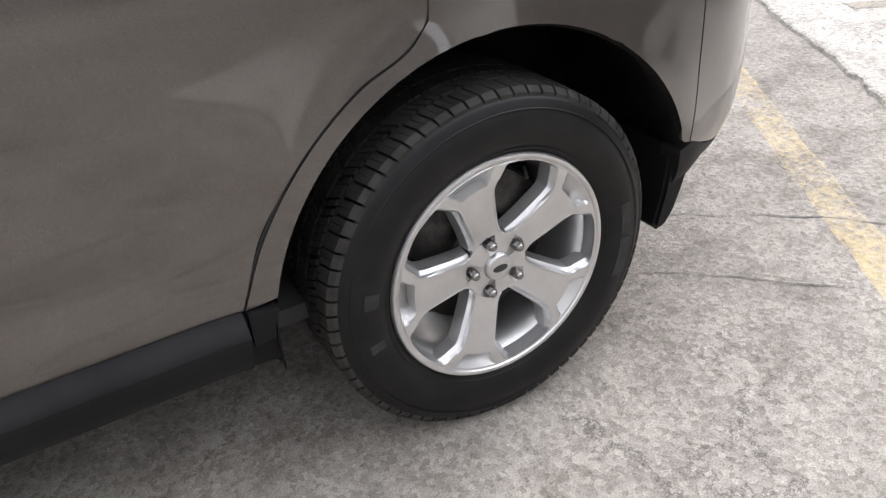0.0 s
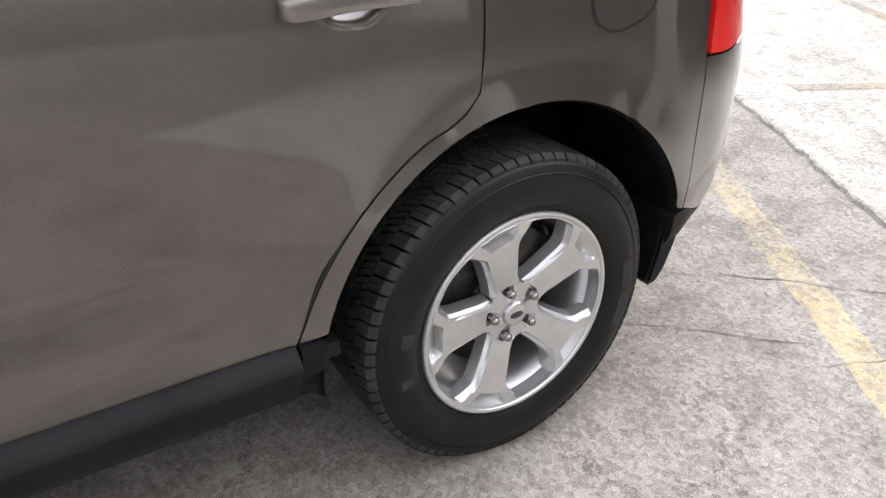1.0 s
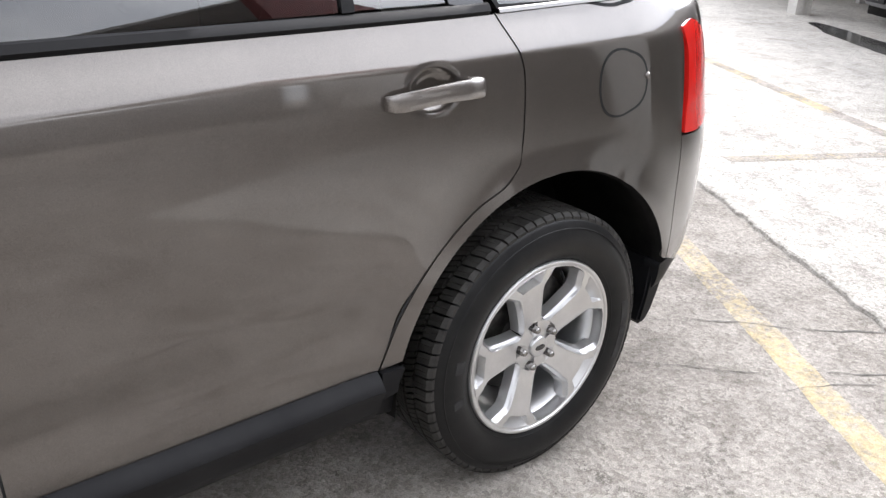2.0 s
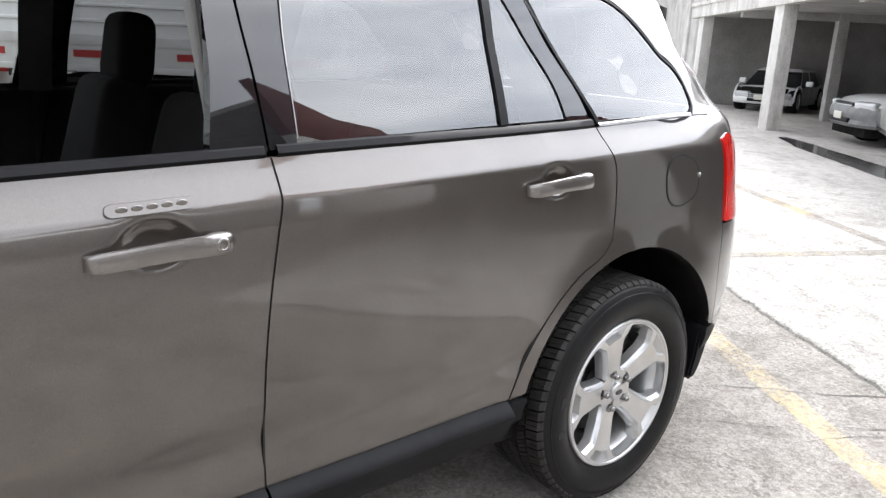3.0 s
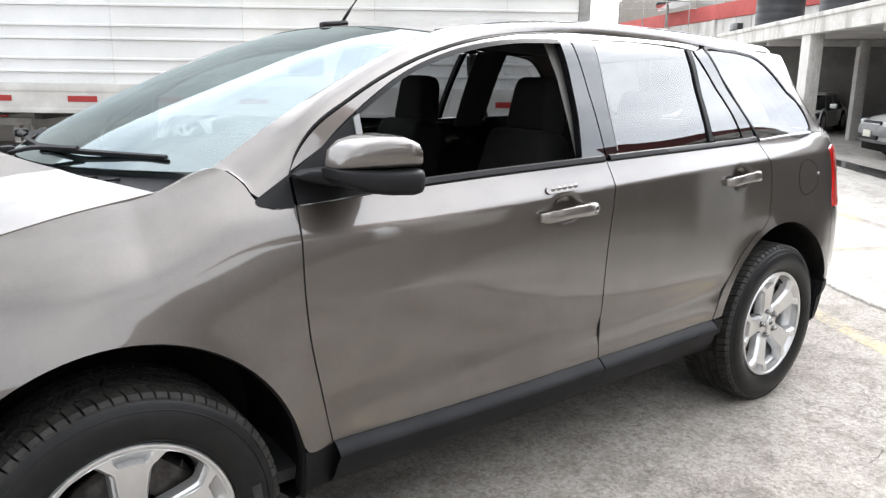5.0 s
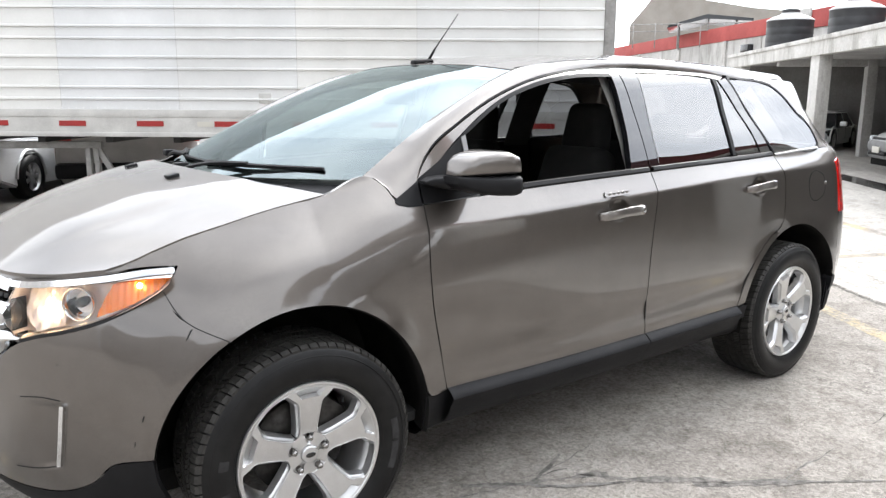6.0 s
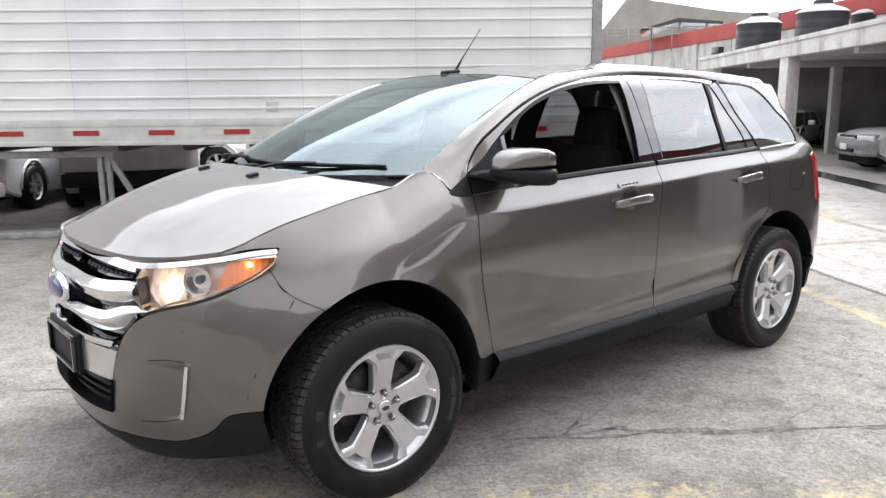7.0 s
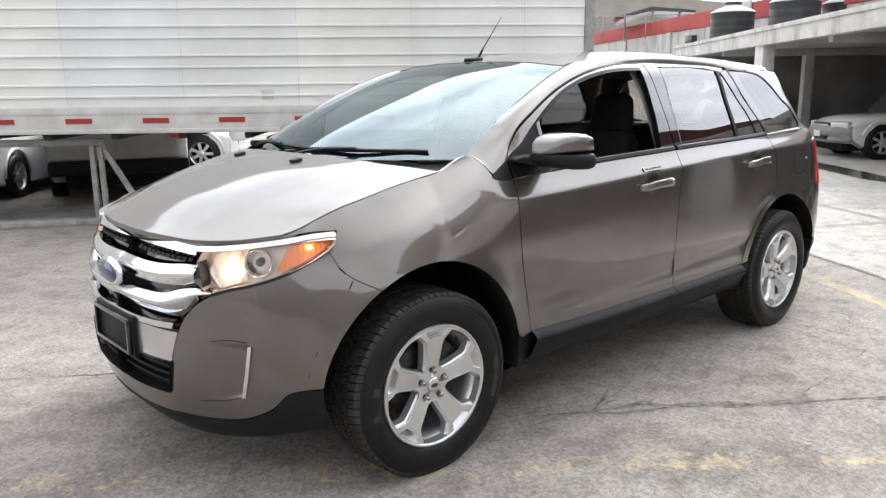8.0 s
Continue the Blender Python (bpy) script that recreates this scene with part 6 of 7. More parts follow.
def joint(a, b, width, z=0.003, mat=None):
    """An open joint between slabs, filled with dirt."""
    a, b = Vector(a), Vector(b)
    d = b - a
    n = int(d.length / 0.03)
    side = Vector((-d.y, d.x, 0)).normalized()
    bm = bmesh.new()
    rows = []
    for i in range(n + 1):
        at = i * 0.03
        c = a + d * (i / n) + side * (0.035 * noise.noise(Vector((at * 2.3, a.x, a.y))) + 0.014 * noise.noise(Vector((at * 11, a.y, 2.1))) + 0.006 * noise.noise(Vector((at * 37, a.x, 5.3))))
        w = width * max(0.0, 0.45 + 0.9 * noise.noise(Vector((at * 3.1, b.x, 1.7))) + 0.5 * noise.noise(Vector((at * 19, b.y, 0.7))))
        rows.append((w, [bm.verts.new(c + side * w + Vector((0, 0, z))), bm.verts.new(c - side * w + Vector((0, 0, z)))]))
    for (w0, r0), (w1, r1) in zip(rows, rows[1:]):
        if w0 + w1 > 0.0005:
            bm.faces.new((r0[0], r0[1], r1[1], r1[0]))
    return tagged(part("slab_joint", bm, mat or JOINT, smooth=False), "dark dirt-filled joint in the concrete", "pavement", kind="structure")


JOINT = mottled("joint_dirt", (0.08, 0.075, 0.068), (0.24, 0.228, 0.212), 20, 0.95, 120, 0.4, 0.004)
joint((0.50, 0.78, 0), (1.60, -0.22, 0), 0.009)
joint((0.55, 0.26, 0), (1.45, -0.52, 0), 0.006)
joint((0.82, -0.17, 0), (1.22, -0.37, 0), 0.005)
joint((-6.5, 4.2, 0), (-2.2, 1.2, 0), 0.010)
joint((-5.4, 1.6, 0), (-3.4, 3.6, 0), 0.010)
for a_, b_, wide in (((-2.0, 0.03, 0), (-0.35, -1.18, 0), 0.020), ((-2.62, 0.19, 0), (-2.22, -0.14, 0), 0.006), ((-2.30, 0.08, 0), (-1.72, -0.03, 0), 0.005), ((-1.92, 0.02, 0), (-1.48, 0.06, 0), 0.005), ((-1.2, -0.62, 0), (-0.1, -0.58, 0), 0.006)):
    joint(a_, b_, wide)
ERODED = mottled("eroded_concrete", (0.10, 0.093, 0.085), (0.27, 0.252, 0.232), 26, 0.95, 90, 0.9, 0.012)
for a_, b_, wide in (((-2.15, 0.12, 0), (-1.62, -0.16, 0), 0.028), ((-1.72, -0.08, 0), (-1.30, -0.50, 0), 0.034), ((-1.42, -0.42, 0), (-0.55, -1.04, 0), 0.040), ((-1.90, -0.02, 0), (-1.66, 0.10, 0), 0.016)):
    joint(a_, b_, wide, 0.0018, ERODED)
puddle = bmesh.new()
rim = []
for k in range(60):
    a = 2 * math.pi * k / 60
    r = 1 + 0.35 * noise.noise(Vector((math.cos(a) * 1.6, math.sin(a) * 1.6, 4.2))) + 0.15 * noise.noise(Vector((math.cos(a) * 6, math.sin(a) * 6, 1.2)))
    rim.append(puddle.verts.new((2.7 * r * math.cos(a), 0.30 * r * math.sin(a), 0)))
puddle.faces.new(rim)
WET = mottled("wet_concrete", (0.05, 0.048, 0.045), (0.10, 0.095, 0.09), 3, 0.12, 40, 0.1, 0.002)
tagged(part("puddle", puddle, WET, smooth=False, m=pose(9.9, 3.7, 0.026, 0, 0, -134)), "dark wet patch on the pale concrete", "puddle", kind="structure")

# ---- box trailer behind the car ----
TRAILER_SKIN = mottled("white_trailer_sheet", (0.66, 0.655, 0.64), (0.79, 0.785, 0.77), 0.8, 0.40, 40, 0.02, 0.002, grain=0.12)
# the sheets differ a little in tone
info = TRAILER_SKIN.node_tree.nodes.new("ShaderNodeObjectInfo")
sheet_tone = TRAILER_SKIN.node_tree.nodes["Principled BSDF"].inputs["Base Color"].links[0].from_socket
to(TRAILER_SKIN, mix(TRAILER_SKIN, sheet_tone, ramp(TRAILER_SKIN, info.outputs["Random"], [(0.0, (0.90, 0.92, 0.95)), (0.5, (0.98, 0.98, 0.96)), (1.0, (1.03, 1.02, 0.99))]), 0.8, "MULTIPLY"), "Base Color")
RAIL = mottled("grey_trailer_rail", (0.44, 0.43, 0.41), (0.58, 0.57, 0.54), 3, 0.5, 80, 0.1, 0.002, grain=0.35)
REFLECT_RED = material("red_reflective_tape", (0.30, 0.018, 0.016), 0.35)
REFLECT_PALE = material("pale_reflective_tape", (0.55, 0.53, 0.47), 0.4)
GALV = mottled("weathered_steel", (0.24, 0.235, 0.225), (0.40, 0.39, 0.375), 7, 0.6, 90, 0.15, 0.002, 0.3)
T0, T1, T_TOP = -10.37, 3.87, 4.13
PANEL, TAPE_STEP = 1.234, 0.814
trailer = thing("box_trailer", "long white ribbed box trailer with red reflectors", "trailer", m=pose(-0.71, 5.777, 0, 0, 0, -38.28))
shell = bmesh.new()
zs = [1.32]
for k in range(9):
    z = 1.432 + 0.305 * k
    for dz in (0.0, 0.120):
        zs += [z + dz - 0.010, z + dz - 0.004, z + dz + 0.012, z + dz + 0.018]
zs = sorted(z for z in zs if z < T_TOP) + [T_TOP]


def rib_out(z):
    for k in range(9):
        for dz in (0.0, 0.120):
            d = z - (1.432 + 0.305 * k + dz)
            if -0.0045 < d < 0.0125:
                return -0.019
    return 0.0


for u0, u1 in [(T0 + PANEL * k, min(T0 + PANEL * (k + 1), T1)) for k in range(12)]:
    grid = [[(u0, rib_out(z), z), (u1 - 0.004, rib_out(z), z)] for z in zs]
    panel = sheet(grid, None)
    part("side_panel", panel, TRAILER_SKIN, trailer, smooth=False)
part("side_frame", block((T0, 0.004, 1.043), (T1, 0.02, T_TOP), 0), RAIL, trailer, smooth=False)
body = bmesh.new()
box(body, (T0, 0.03, 1.10), (T1, 2.5, T_TOP + 0.02), 0.02)
part("box_body", body, TRAILER_SKIN, trailer)
rail = bmesh.new()
box(rail, (T0, -0.022, 1.248), (T1 + 0.02, 0.004, 1.326), 0.004)
box(rail, (T0, -0.030, 1.045), (T1 + 0.02, 0.004, 1.091), 0.006)
box(rail, (T0, -0.016, 1.091), (T1 + 0.02, 0.002, 1.248))
part("bottom_rail", rail, RAIL, trailer, "grey riveted bottom rail")
post = bmesh.new()
box(post, (T1, -0.02, 1.043), (T1 + 0.11, 0.12, T_TOP + 0.05), 0.01)
part("corner_post", post, GALV, trailer, "grey steel corner post")
tape = block((-0.14, -0.0215, 1.154), (0.14, -0.0165, 1.209), 0.0)
pale = block((-0.086, -0.0205, 1.154), (0.086, -0.0165, 1.205), 0.0)
t_first = p_first = None
for k in range(-12, 5):
    u = TAPE_STEP * k
    t_first = again(t_first, trailer, pose(u, 0, 0)) if t_first else part("reflector", tape, REFLECT_RED, trailer, "red reflective strip", smooth=False, m=pose(u, 0, 0))
    if k not in (-8, 0, 3):
        continue
    p_first = again(p_first, trailer, pose(u - 0.237, 0, 0)) if p_first else part("pale_strip", pale, REFLECT_PALE, trailer, "worn pale reflective strip", smooth=False, m=pose(u - 0.237, 0, 0))
rv = bmesh.new()
for k in range(150):
    u = -7.5 + 0.075 * k
    if u > T1 - 0.05:
        break
    bmesh.ops.create_icosphere(rv, subdivisions=1, radius=0.007, matrix=pose(u, -0.022, 1.340))
for u in [T0 + PANEL * k for k in range(1, 12)]:
    for k in range(26):
        for du in (-0.02, 0.02):
            bmesh.ops.create_icosphere(rv, subdivisions=1, radius=0.006, matrix=pose(u + du, -0.002, 1.374 + 0.1017 * k))
tagged(part("rivets", rv, TRAILER_SKIN, trailer), kind="stuff")
vent = bmesh.new()
box(vent, (0.33, -0.012, 1.395), (0.46, 0.0, 1.50), 0.006)
part("marker_plate", vent, RAIL, trailer)
for k in range(18):
    part("cross_member", block((T0 + 0.4 + 0.72 * k, 0.06, 0.98), (T0 + 0.48 + 0.72 * k, 2.44, 1.08), 0.004), DARK_STEEL, trailer) if k == 0 else again(bpy.data.objects["cross_member"], trailer, pose(0.72 * k, 0, 0))
for u in (0.62, 1.72):
    for v in (0.25, 1.95):
        tyre = lathe([(0.28, -0.13), (0.47, -0.13), (0.50, -0.10), (0.50, 0.10), (0.47, 0.13), (0.28, 0.13)], 36)
        part("trailer_wheel", tyre, RUBBER, trailer, "black trailer tyre", m=pose(u + 1.5, v + 0.05, 0.50))
part("bogie_frame", block((0.3, 0.3, 0.60), (3.5, 2.2, 0.98), 0.03), DARK_STEEL, trailer)

# steel trestle that stands under the trailer
trestle = thing("steel_trestle", "weathered grey steel trestle under the trailer", "trestle", m=pose(-1.76, 7.10, 0, 0, 0, -28))
part("leg", block((-0.055, -0.05, 0.05), (0.0, 0.05, 0.95), 0.006), GALV, trestle)
part("leg", block((0.035, -0.05, 0.05), (0.085, 0.05, 0.95), 0.006), GALV, trestle)
part("top_rail", block((-3.2, -0.06, 0.90), (0.12, 0.06, 0.975), 0.008), GALV, trestle)
part("foot_rail", block((-3.2, -0.10, 0.0), (0.10, 0.10, 0.075), 0.01), GALV, trestle)
br = bmesh.new()
box(br, (-0.03, -0.03, 0.0), (0.03, 0.03, 1.05), 0.006, pose(0.52, 0, 0.02, 0, -27, 0))
part("brace", br, GALV, trestle)
part("far_leg", block((-2.6, -0.05, 0.05), (-2.5, 0.05, 0.95), 0.006), GALV, trestle)


# ---- parked cars in the distance ----
WHITE_PAINT = paint("white_car_paint", (0.72, 0.72, 0.71), (0.80, 0.80, 0.79), 0.35, 0.0)
SILVER_PAINT = paint("silver_car_paint", (0.60, 0.61, 0.62), (0.72, 0.73, 0.74), 0.35, 0.1)
GREY_PAINT = mottled("dull_light_grey_car_paint", (0.40, 0.39, 0.375), (0.50, 0.49, 0.475), 3, 0.35, 200, 0.02, 0.001)
FAR_GLASS = material("dark_car_window", (0.02, 0.022, 0.025), 0.06, 0, 0.6)


def far_wheel(parent, x, y, r, out):
    w = part("wheel", lathe([(r * 0.62, -0.02), (r * 0.95, -0.02), (r, 0.02), (r, 0.19), (r * 0.6, 0.20)], 40), RUBBER, parent, "black tyre with alloy rim", m=pose(x, y, r, 0, 0, 0 if out < 0 else 180))
    rim = lathe([(r * 0.64, -0.022), (r * 0.60, -0.012), (r * 0.56, 0.03), (r * 0.54, 0.10)], 40)
    for k in range(7):
        box(rim, (0.02, 0.0, -0.028), (r * 0.58, 0.025, 0.028), 0.006, pose(0, 0, 0, 0, 360 / 7 * k, 0))
    lathe([(0.001, -0.008), (0.05, -0.008), (0.06, 0.01)], 20, rim)
    part("rim", rim, SATIN, w)
    part("brake", lathe([(0.001, 0.09), (r * 0.56, 0.09)], 30), DARK_CAVITY, w)


def far_car(name, label, m, length, width, height, mat, bed=False, front_black=False, wheel=0.33, group=""):
    """A parked car, nose towards -x, wheels on z = 0. bed: an open pickup with a short cab."""
    car = thing(name, label, "car" if not bed else "pickup truck", group, m)
    w, sill, waist = width / 2, 0.26 if not bed else 0.38, height * (0.60 if not bed else 0.58)
    hood = waist - 0.10 if not bed else waist - 0.04
    ax0, ax1 = 0.17 * length, length - 0.21 * length

    def notch(ax, r):
        return [(ax + r * math.cos(radians(a)), wheel + r * math.sin(radians(a))) for a in range(200, -21, -20)]
    r = wheel * 1.16
    low = [(0.06, sill + 0.02)] + [(x, z) for x, z in notch(ax0, r)] + [(x, z) for x, z in notch(ax1, r)] + [(length - 0.05, sill + 0.06)]
    if bed:
        top = [(length, waist - 0.12), (length - 0.02, waist + 0.02), (0.30 * length, waist), (0.18 * length, hood + 0.01), (0.08 * length, hood - 0.03), (0.03 * length, hood - 0.09), (0.005, hood - 0.20), (0.0, sill + 0.22)]
    else:
        top = [(length, waist - 0.16), (length - 0.06, waist + 0.06), (length - 0.18 * length, waist + 0.04), (0.28 * length, waist), (0.08 * length, hood - 0.08), (0.015, hood - 0.22), (0.0, sill + 0.16)]
    prof = low + top
    bm = bmesh.new()
    # five sections across, narrower at the flanks' top and bottom
    cols = []
    for f in (-1, -0.955, -0.82, -0.62, -0.34, 0, 0.34, 0.62, 0.82, 0.955, 1):
        cx, cz, k = length / 2, (sill + waist) / 2, 0.972 if abs(f) == 1 else 1.0
        col = []
        for x, z in prof:
            if z > wheel * 2.1:
                x, z = cx + (x - cx) * k, cz + (z - cz) * k - 0.055 * abs(f) ** 4
            # nose and tail are bowed in plan, the flanks bulge at mid height
            bow = max(0.0, 1 - x / (0.22 * length)) * 0.24 - max(0.0, 1 - (length - x) / (0.14 * length)) * 0.14
            y = w * f * (1 - 0.035 * abs((z - cz) / (waist - sill)))
            col.append(bm.verts.new((x + bow * abs(f) ** 2.6, y, z)))
        cols.append(col)
    n = len(prof)
    for a, b in zip(cols, cols[1:]):
        for i in range(n):
            bm.faces.new((a[i], a[(i + 1) % n], b[(i + 1) % n], b[i]))
    bm.faces.new(cols[0][::-1])
    bm.faces.new(cols[-1])
    bmesh.ops.recalc_face_normals(bm, faces=bm.faces)
    bmesh.ops.bevel(bm, geom=[e for e in bm.edges if e.calc_face_angle(0) > 0.30], offset=0.03, segments=2, affect="EDGES", clamp_overlap=True)
    part("body", bm, mat, car)
    part("underside", block((0.12, -w + 0.22, 0.18), (length - 0.12, w - 0.22, wheel * 2), 0.02), DARK_CAVITY, car)
    c0, c1 = (0.24, 0.86) if not bed else (0.27, 0.60)
    k0, k1 = (0.41, 0.74) if not bed else (0.38, 0.57)
    foot = [(c0 * length, waist - 0.02), (c1 * length, waist + 0.02)]
    head = [(k0 * length, height), (k1 * length, height - (0.03 if not bed else 0.0))]

    def cabin(grow, z0, z1, mat_, label_=""):
        b = bmesh.new()
        t0, t1 = z0, z1
        q = []
        for t in (t0, t1):
            x0, x1 = foot[0][0] + (head[0][0] - foot[0][0]) * t, foot[1][0] + (head[1][0] - foot[1][0]) * t
            z = foot[0][1] + (head[0][1] - foot[0][1]) * t
            hw = w - 0.05 - 0.17 * t + grow
            q.append([b.verts.new(p) for p in ((x0 - grow, -hw, z), (x1 + grow, -hw, z), (x1 + grow, hw, z), (x0 - grow, hw, z))])
        for i in range(4):
            b.faces.new((q[0][i], q[0][(i + 1) % 4], q[1][(i + 1) % 4], q[1][i]))
        b.faces.new(q[1])
        bmesh.ops.recalc_face_normals(b, faces=b.faces)
        bmesh.ops.bevel(b, geom=[e for e in b.edges if all(v in q[1] for v in e.verts)], offset=0.05 if t1 > 0.95 else 0.001, segments=3, affect="EDGES")
        return part("roof" if t1 > 0.95 else "glasshouse", b, mat_, car, label_)
    cabin(0.0, 0.0, 0.86, FAR_GLASS, "dark windows")
    cabin(0.006, 0.84, 1.0, mat)
    for ysign in (-1, 1):
        for t in ((0.0, 0.035), (0.45, 0.50), (0.94, 1.0)) if not bed else ((0.0, 0.06), (0.93, 1.0)):
            pl = bmesh.new()
            v = []
            for f, zt in ((t[0], 0.0), (t[1], 0.0), (t[1], 0.9), (t[0], 0.9)):
                x0, x1 = foot[0][0] + (head[0][0] - foot[0][0]) * zt, foot[1][0] + (head[1][0] - foot[1][0]) * zt
                v.append(pl.verts.new((x0 + (x1 - x0) * f, ysign * (w - 0.045 - 0.17 * zt), foot[0][1] + (head[0][1] - foot[0][1]) * zt)))
            pl.faces.new(v)
            bmesh.ops.solidify(pl, geom=pl.faces[:], thickness=0.02)
            part("pillar", pl, mat, car)
        mr = block((c0 * length + 0.22, ysign * (w + 0.10) - 0.09, waist + 0.02), (c0 * length + 0.36, ysign * (w + 0.10) + 0.09, waist + 0.16), 0.03)
        part("mirror", mr, mat if not front_black else BLACK_PLASTIC, car)
        part("headlight", block((-0.03, -0.22, -0.12), (0.12, 0.22, 0.11), 0.05, None, 3), FAR_LAMP, car, "clear headlamp", m=pose(0.09, ysign * (w - 0.26), hood - (0.25 if bed else 0.17), 0, -10, -ysign * 24))
        for ax in (ax0, ax1):
            lip = bmesh.new()
            tube(lip, [(x, ysign * (w - 0.006), z) for x, z in notch(ax, r + 0.015) if z > sill], 0.026, 8)
            part("arch_lip", lip, mat, car)
        part("tail_light", block((length - 0.10, ysign * (w - 0.12) - 0.12, waist - 0.16), (length + 0.005, ysign * (w - 0.12) + 0.12, waist + (0.02 if not bed else 0.0)), 0.02), RED_LENS, car, "red tail lamp")
        for ax in (ax0, ax1):
            far_wheel(car, ax, ysign * (w - 0.005), wheel, ysign)
        for f in (0.36, 0.58) if not bed else (0.47,):
            part("door_handle", block((length * f + 0.3, ysign * (w + 0.012) - 0.012, waist - 0.12), (length * f + 0.48, ysign * (w + 0.012) + 0.012, waist - 0.09), 0.008), mat if not front_black else BLACK_PLASTIC, car)
        for f in ((0.29, 0.53) if not bed else (0.31, 0.58)):
            part("door_seam", block((length * f, ysign * (w - 0.004) - 0.003, sill + 0.08), (length * f + 0.008, ysign * (w - 0.004) + 0.006, waist - 0.03), 0), SEAM_DARK, car, smooth=False)
    gm = BLACK_PLASTIC
    fb = bmesh.new()
    fb_top, fb_low = sill + (0.30 if front_black else 0.12), sill - 0.04
    fb_rows = []
    for k in range(13):
        y = (w - 0.01) * (k / 6 - 1)
        back = 0.26 * abs(y / w) ** 3.2
        fb_rows.append([(-0.075 + back + dx, y, z) for dx, z in ((0.20, fb_low), (0.05, fb_low), (0.01, fb_low + 0.05), (0.035, fb_low + 0.12), (0.0, (fb_top + fb_low) / 2 + 0.02), (0.01, fb_top - 0.05), (0.05, fb_top), (0.22, fb_top))])
    sheet(fb_rows, None, bm=fb)
    bmesh.ops.recalc_face_normals(fb, faces=fb.faces)
    part("front_bumper", fb, FAR_BUMPER if front_black else mat, car)
    part("air_intake", block((-0.078, -w * 0.42, sill + 0.02), (0.0, w * 0.42, sill + 0.10), 0.02), BLACK_PLASTIC, car)
    part("grille", block((-0.02, -w * 0.42, hood - (0.36 if bed else 0.27)), (0.08, w * 0.42, hood - (0.16 if bed else 0.10)), 0.03, None, 3), gm, car)
    for k in range(3):
        part("grille_slat", block((-0.028, -w * 0.40, hood - (0.33 if bed else 0.24) + 0.055 * k), (0.0, w * 0.40, hood - (0.312 if bed else 0.222) + 0.055 * k), 0.004), FAR_LAMP, car)
    part("plate", block((-0.092, -0.15, sill + 0.07), (-0.07, 0.15, sill + 0.19), 0.004), REFLECT_PALE, car)
    part("rear_bumper", block((length - 0.20, -w + 0.02, sill), (length + 0.06, w - 0.02, sill + 0.20), 0.05), BLACK_PLASTIC if bed else mat, car)
    return car


FAR_LAMP = material("pale_lamp_plastic", (0.50, 0.51, 0.52), 0.22, 0.2, 0.5, 0.6)
FAR_BUMPER = mottled("grey_bumper_plastic", (0.14, 0.14, 0.14), (0.20, 0.20, 0.20), 6, 0.6, 100, 0.1, 0.001)
BUILD_M = pose(12.87, 6.58, 0, 0, 0, -134.4)
far_car("pickup_truck", "white pickup truck with grey plastic front bumper, parked nose out", BUILD_M @ pose(1.90, 0.75, 0, 0, 0, 90), 4.9, 1.78, 1.62, WHITE_PAINT, True, True, 0.36, "cars in the garage")
far_car("parked_hatchback", "white hatchback parked nose out in the shaded garage", pose(17.5, 9.2, 0, 0, 0, 12), 3.6, 1.55, 1.14, WHITE_PAINT, False, False, 0.32, "cars in the garage")
far_car("silver_saloon", "silver saloon car parked beyond the trailer", pose(-0.33, 13.6, 0, 0, 0, 231.7), 4.5, 1.76, 1.46, SILVER_PAINT, False, False, 0.32)
far_car("grey_pickup", "light grey pickup truck parked beyond the trailer", pose(0.71, 13.7, 0, 0, 0, 251.8), 5.2, 1.85, 1.75, GREY_PAINT, True, True, 0.38)
far_car("white_suv", "white car with alloy wheels parked beyond the trailer", pose(2.7, 11.8, 0, 0, 0, 141.7), 4.5, 1.8, 1.6, WHITE_PAINT, False, False, 0.35)


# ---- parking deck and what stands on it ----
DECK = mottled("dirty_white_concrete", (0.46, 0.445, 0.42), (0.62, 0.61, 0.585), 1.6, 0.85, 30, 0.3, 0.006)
# darker copy of the concrete: the shade under slabs is put into its colour
SHADED_CONCRETE = mottled("shaded_soffit_concrete", (0.30, 0.29, 0.28), (0.42, 0.41, 0.395), 1.2, 0.9, 20, 0.3, 0.006)
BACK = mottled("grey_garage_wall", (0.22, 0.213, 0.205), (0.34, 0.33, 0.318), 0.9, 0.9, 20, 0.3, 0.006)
RED_WALL = mottled("faded_red_paint", (0.34, 0.060, 0.055), (0.44, 0.085, 0.075), 1.2, 0.8, 30, 0.2, 0.004)
WHITE_WALL = mottled("grimy_white_wall", (0.42, 0.41, 0.39), (0.58, 0.57, 0.55), 0.9, 0.85, 25, 0.3, 0.005)
TANK_BLACK = mottled("black_tank_plastic", (0.016, 0.017, 0.019), (0.032, 0.033, 0.036), 3, 0.5, 60, 0.1, 0.002)
TANK_TOP = mottled("pale_tank_lid", (0.46, 0.46, 0.46), (0.60, 0.60, 0.60), 4, 0.6, 60, 0.1, 0.002)
SHED = mottled("tan_corrugated_sheet", (0.26, 0.24, 0.21), (0.36, 0.335, 0.30), 0.6, 0.7, 20, 0.1, 0.004)

# rain streaks down the concrete
for m in (DECK, WHITE_WALL):
    streak = tex(m, "ShaderNodeTexNoise", 1.1, 6, 0.7, (2.2, 2.2, 0.45))
    under = m.node_tree.nodes["Principled BSDF"].inputs["Base Color"].links[0].from_socket
    to(m, mix(m, under, ramp(m, streak.outputs["Fac"], [(0.36, (0.46, 0.44, 0.41)), (0.50, (1.0, 1.0, 1.0))]), 0.6, "MULTIPLY"), "Base Color")

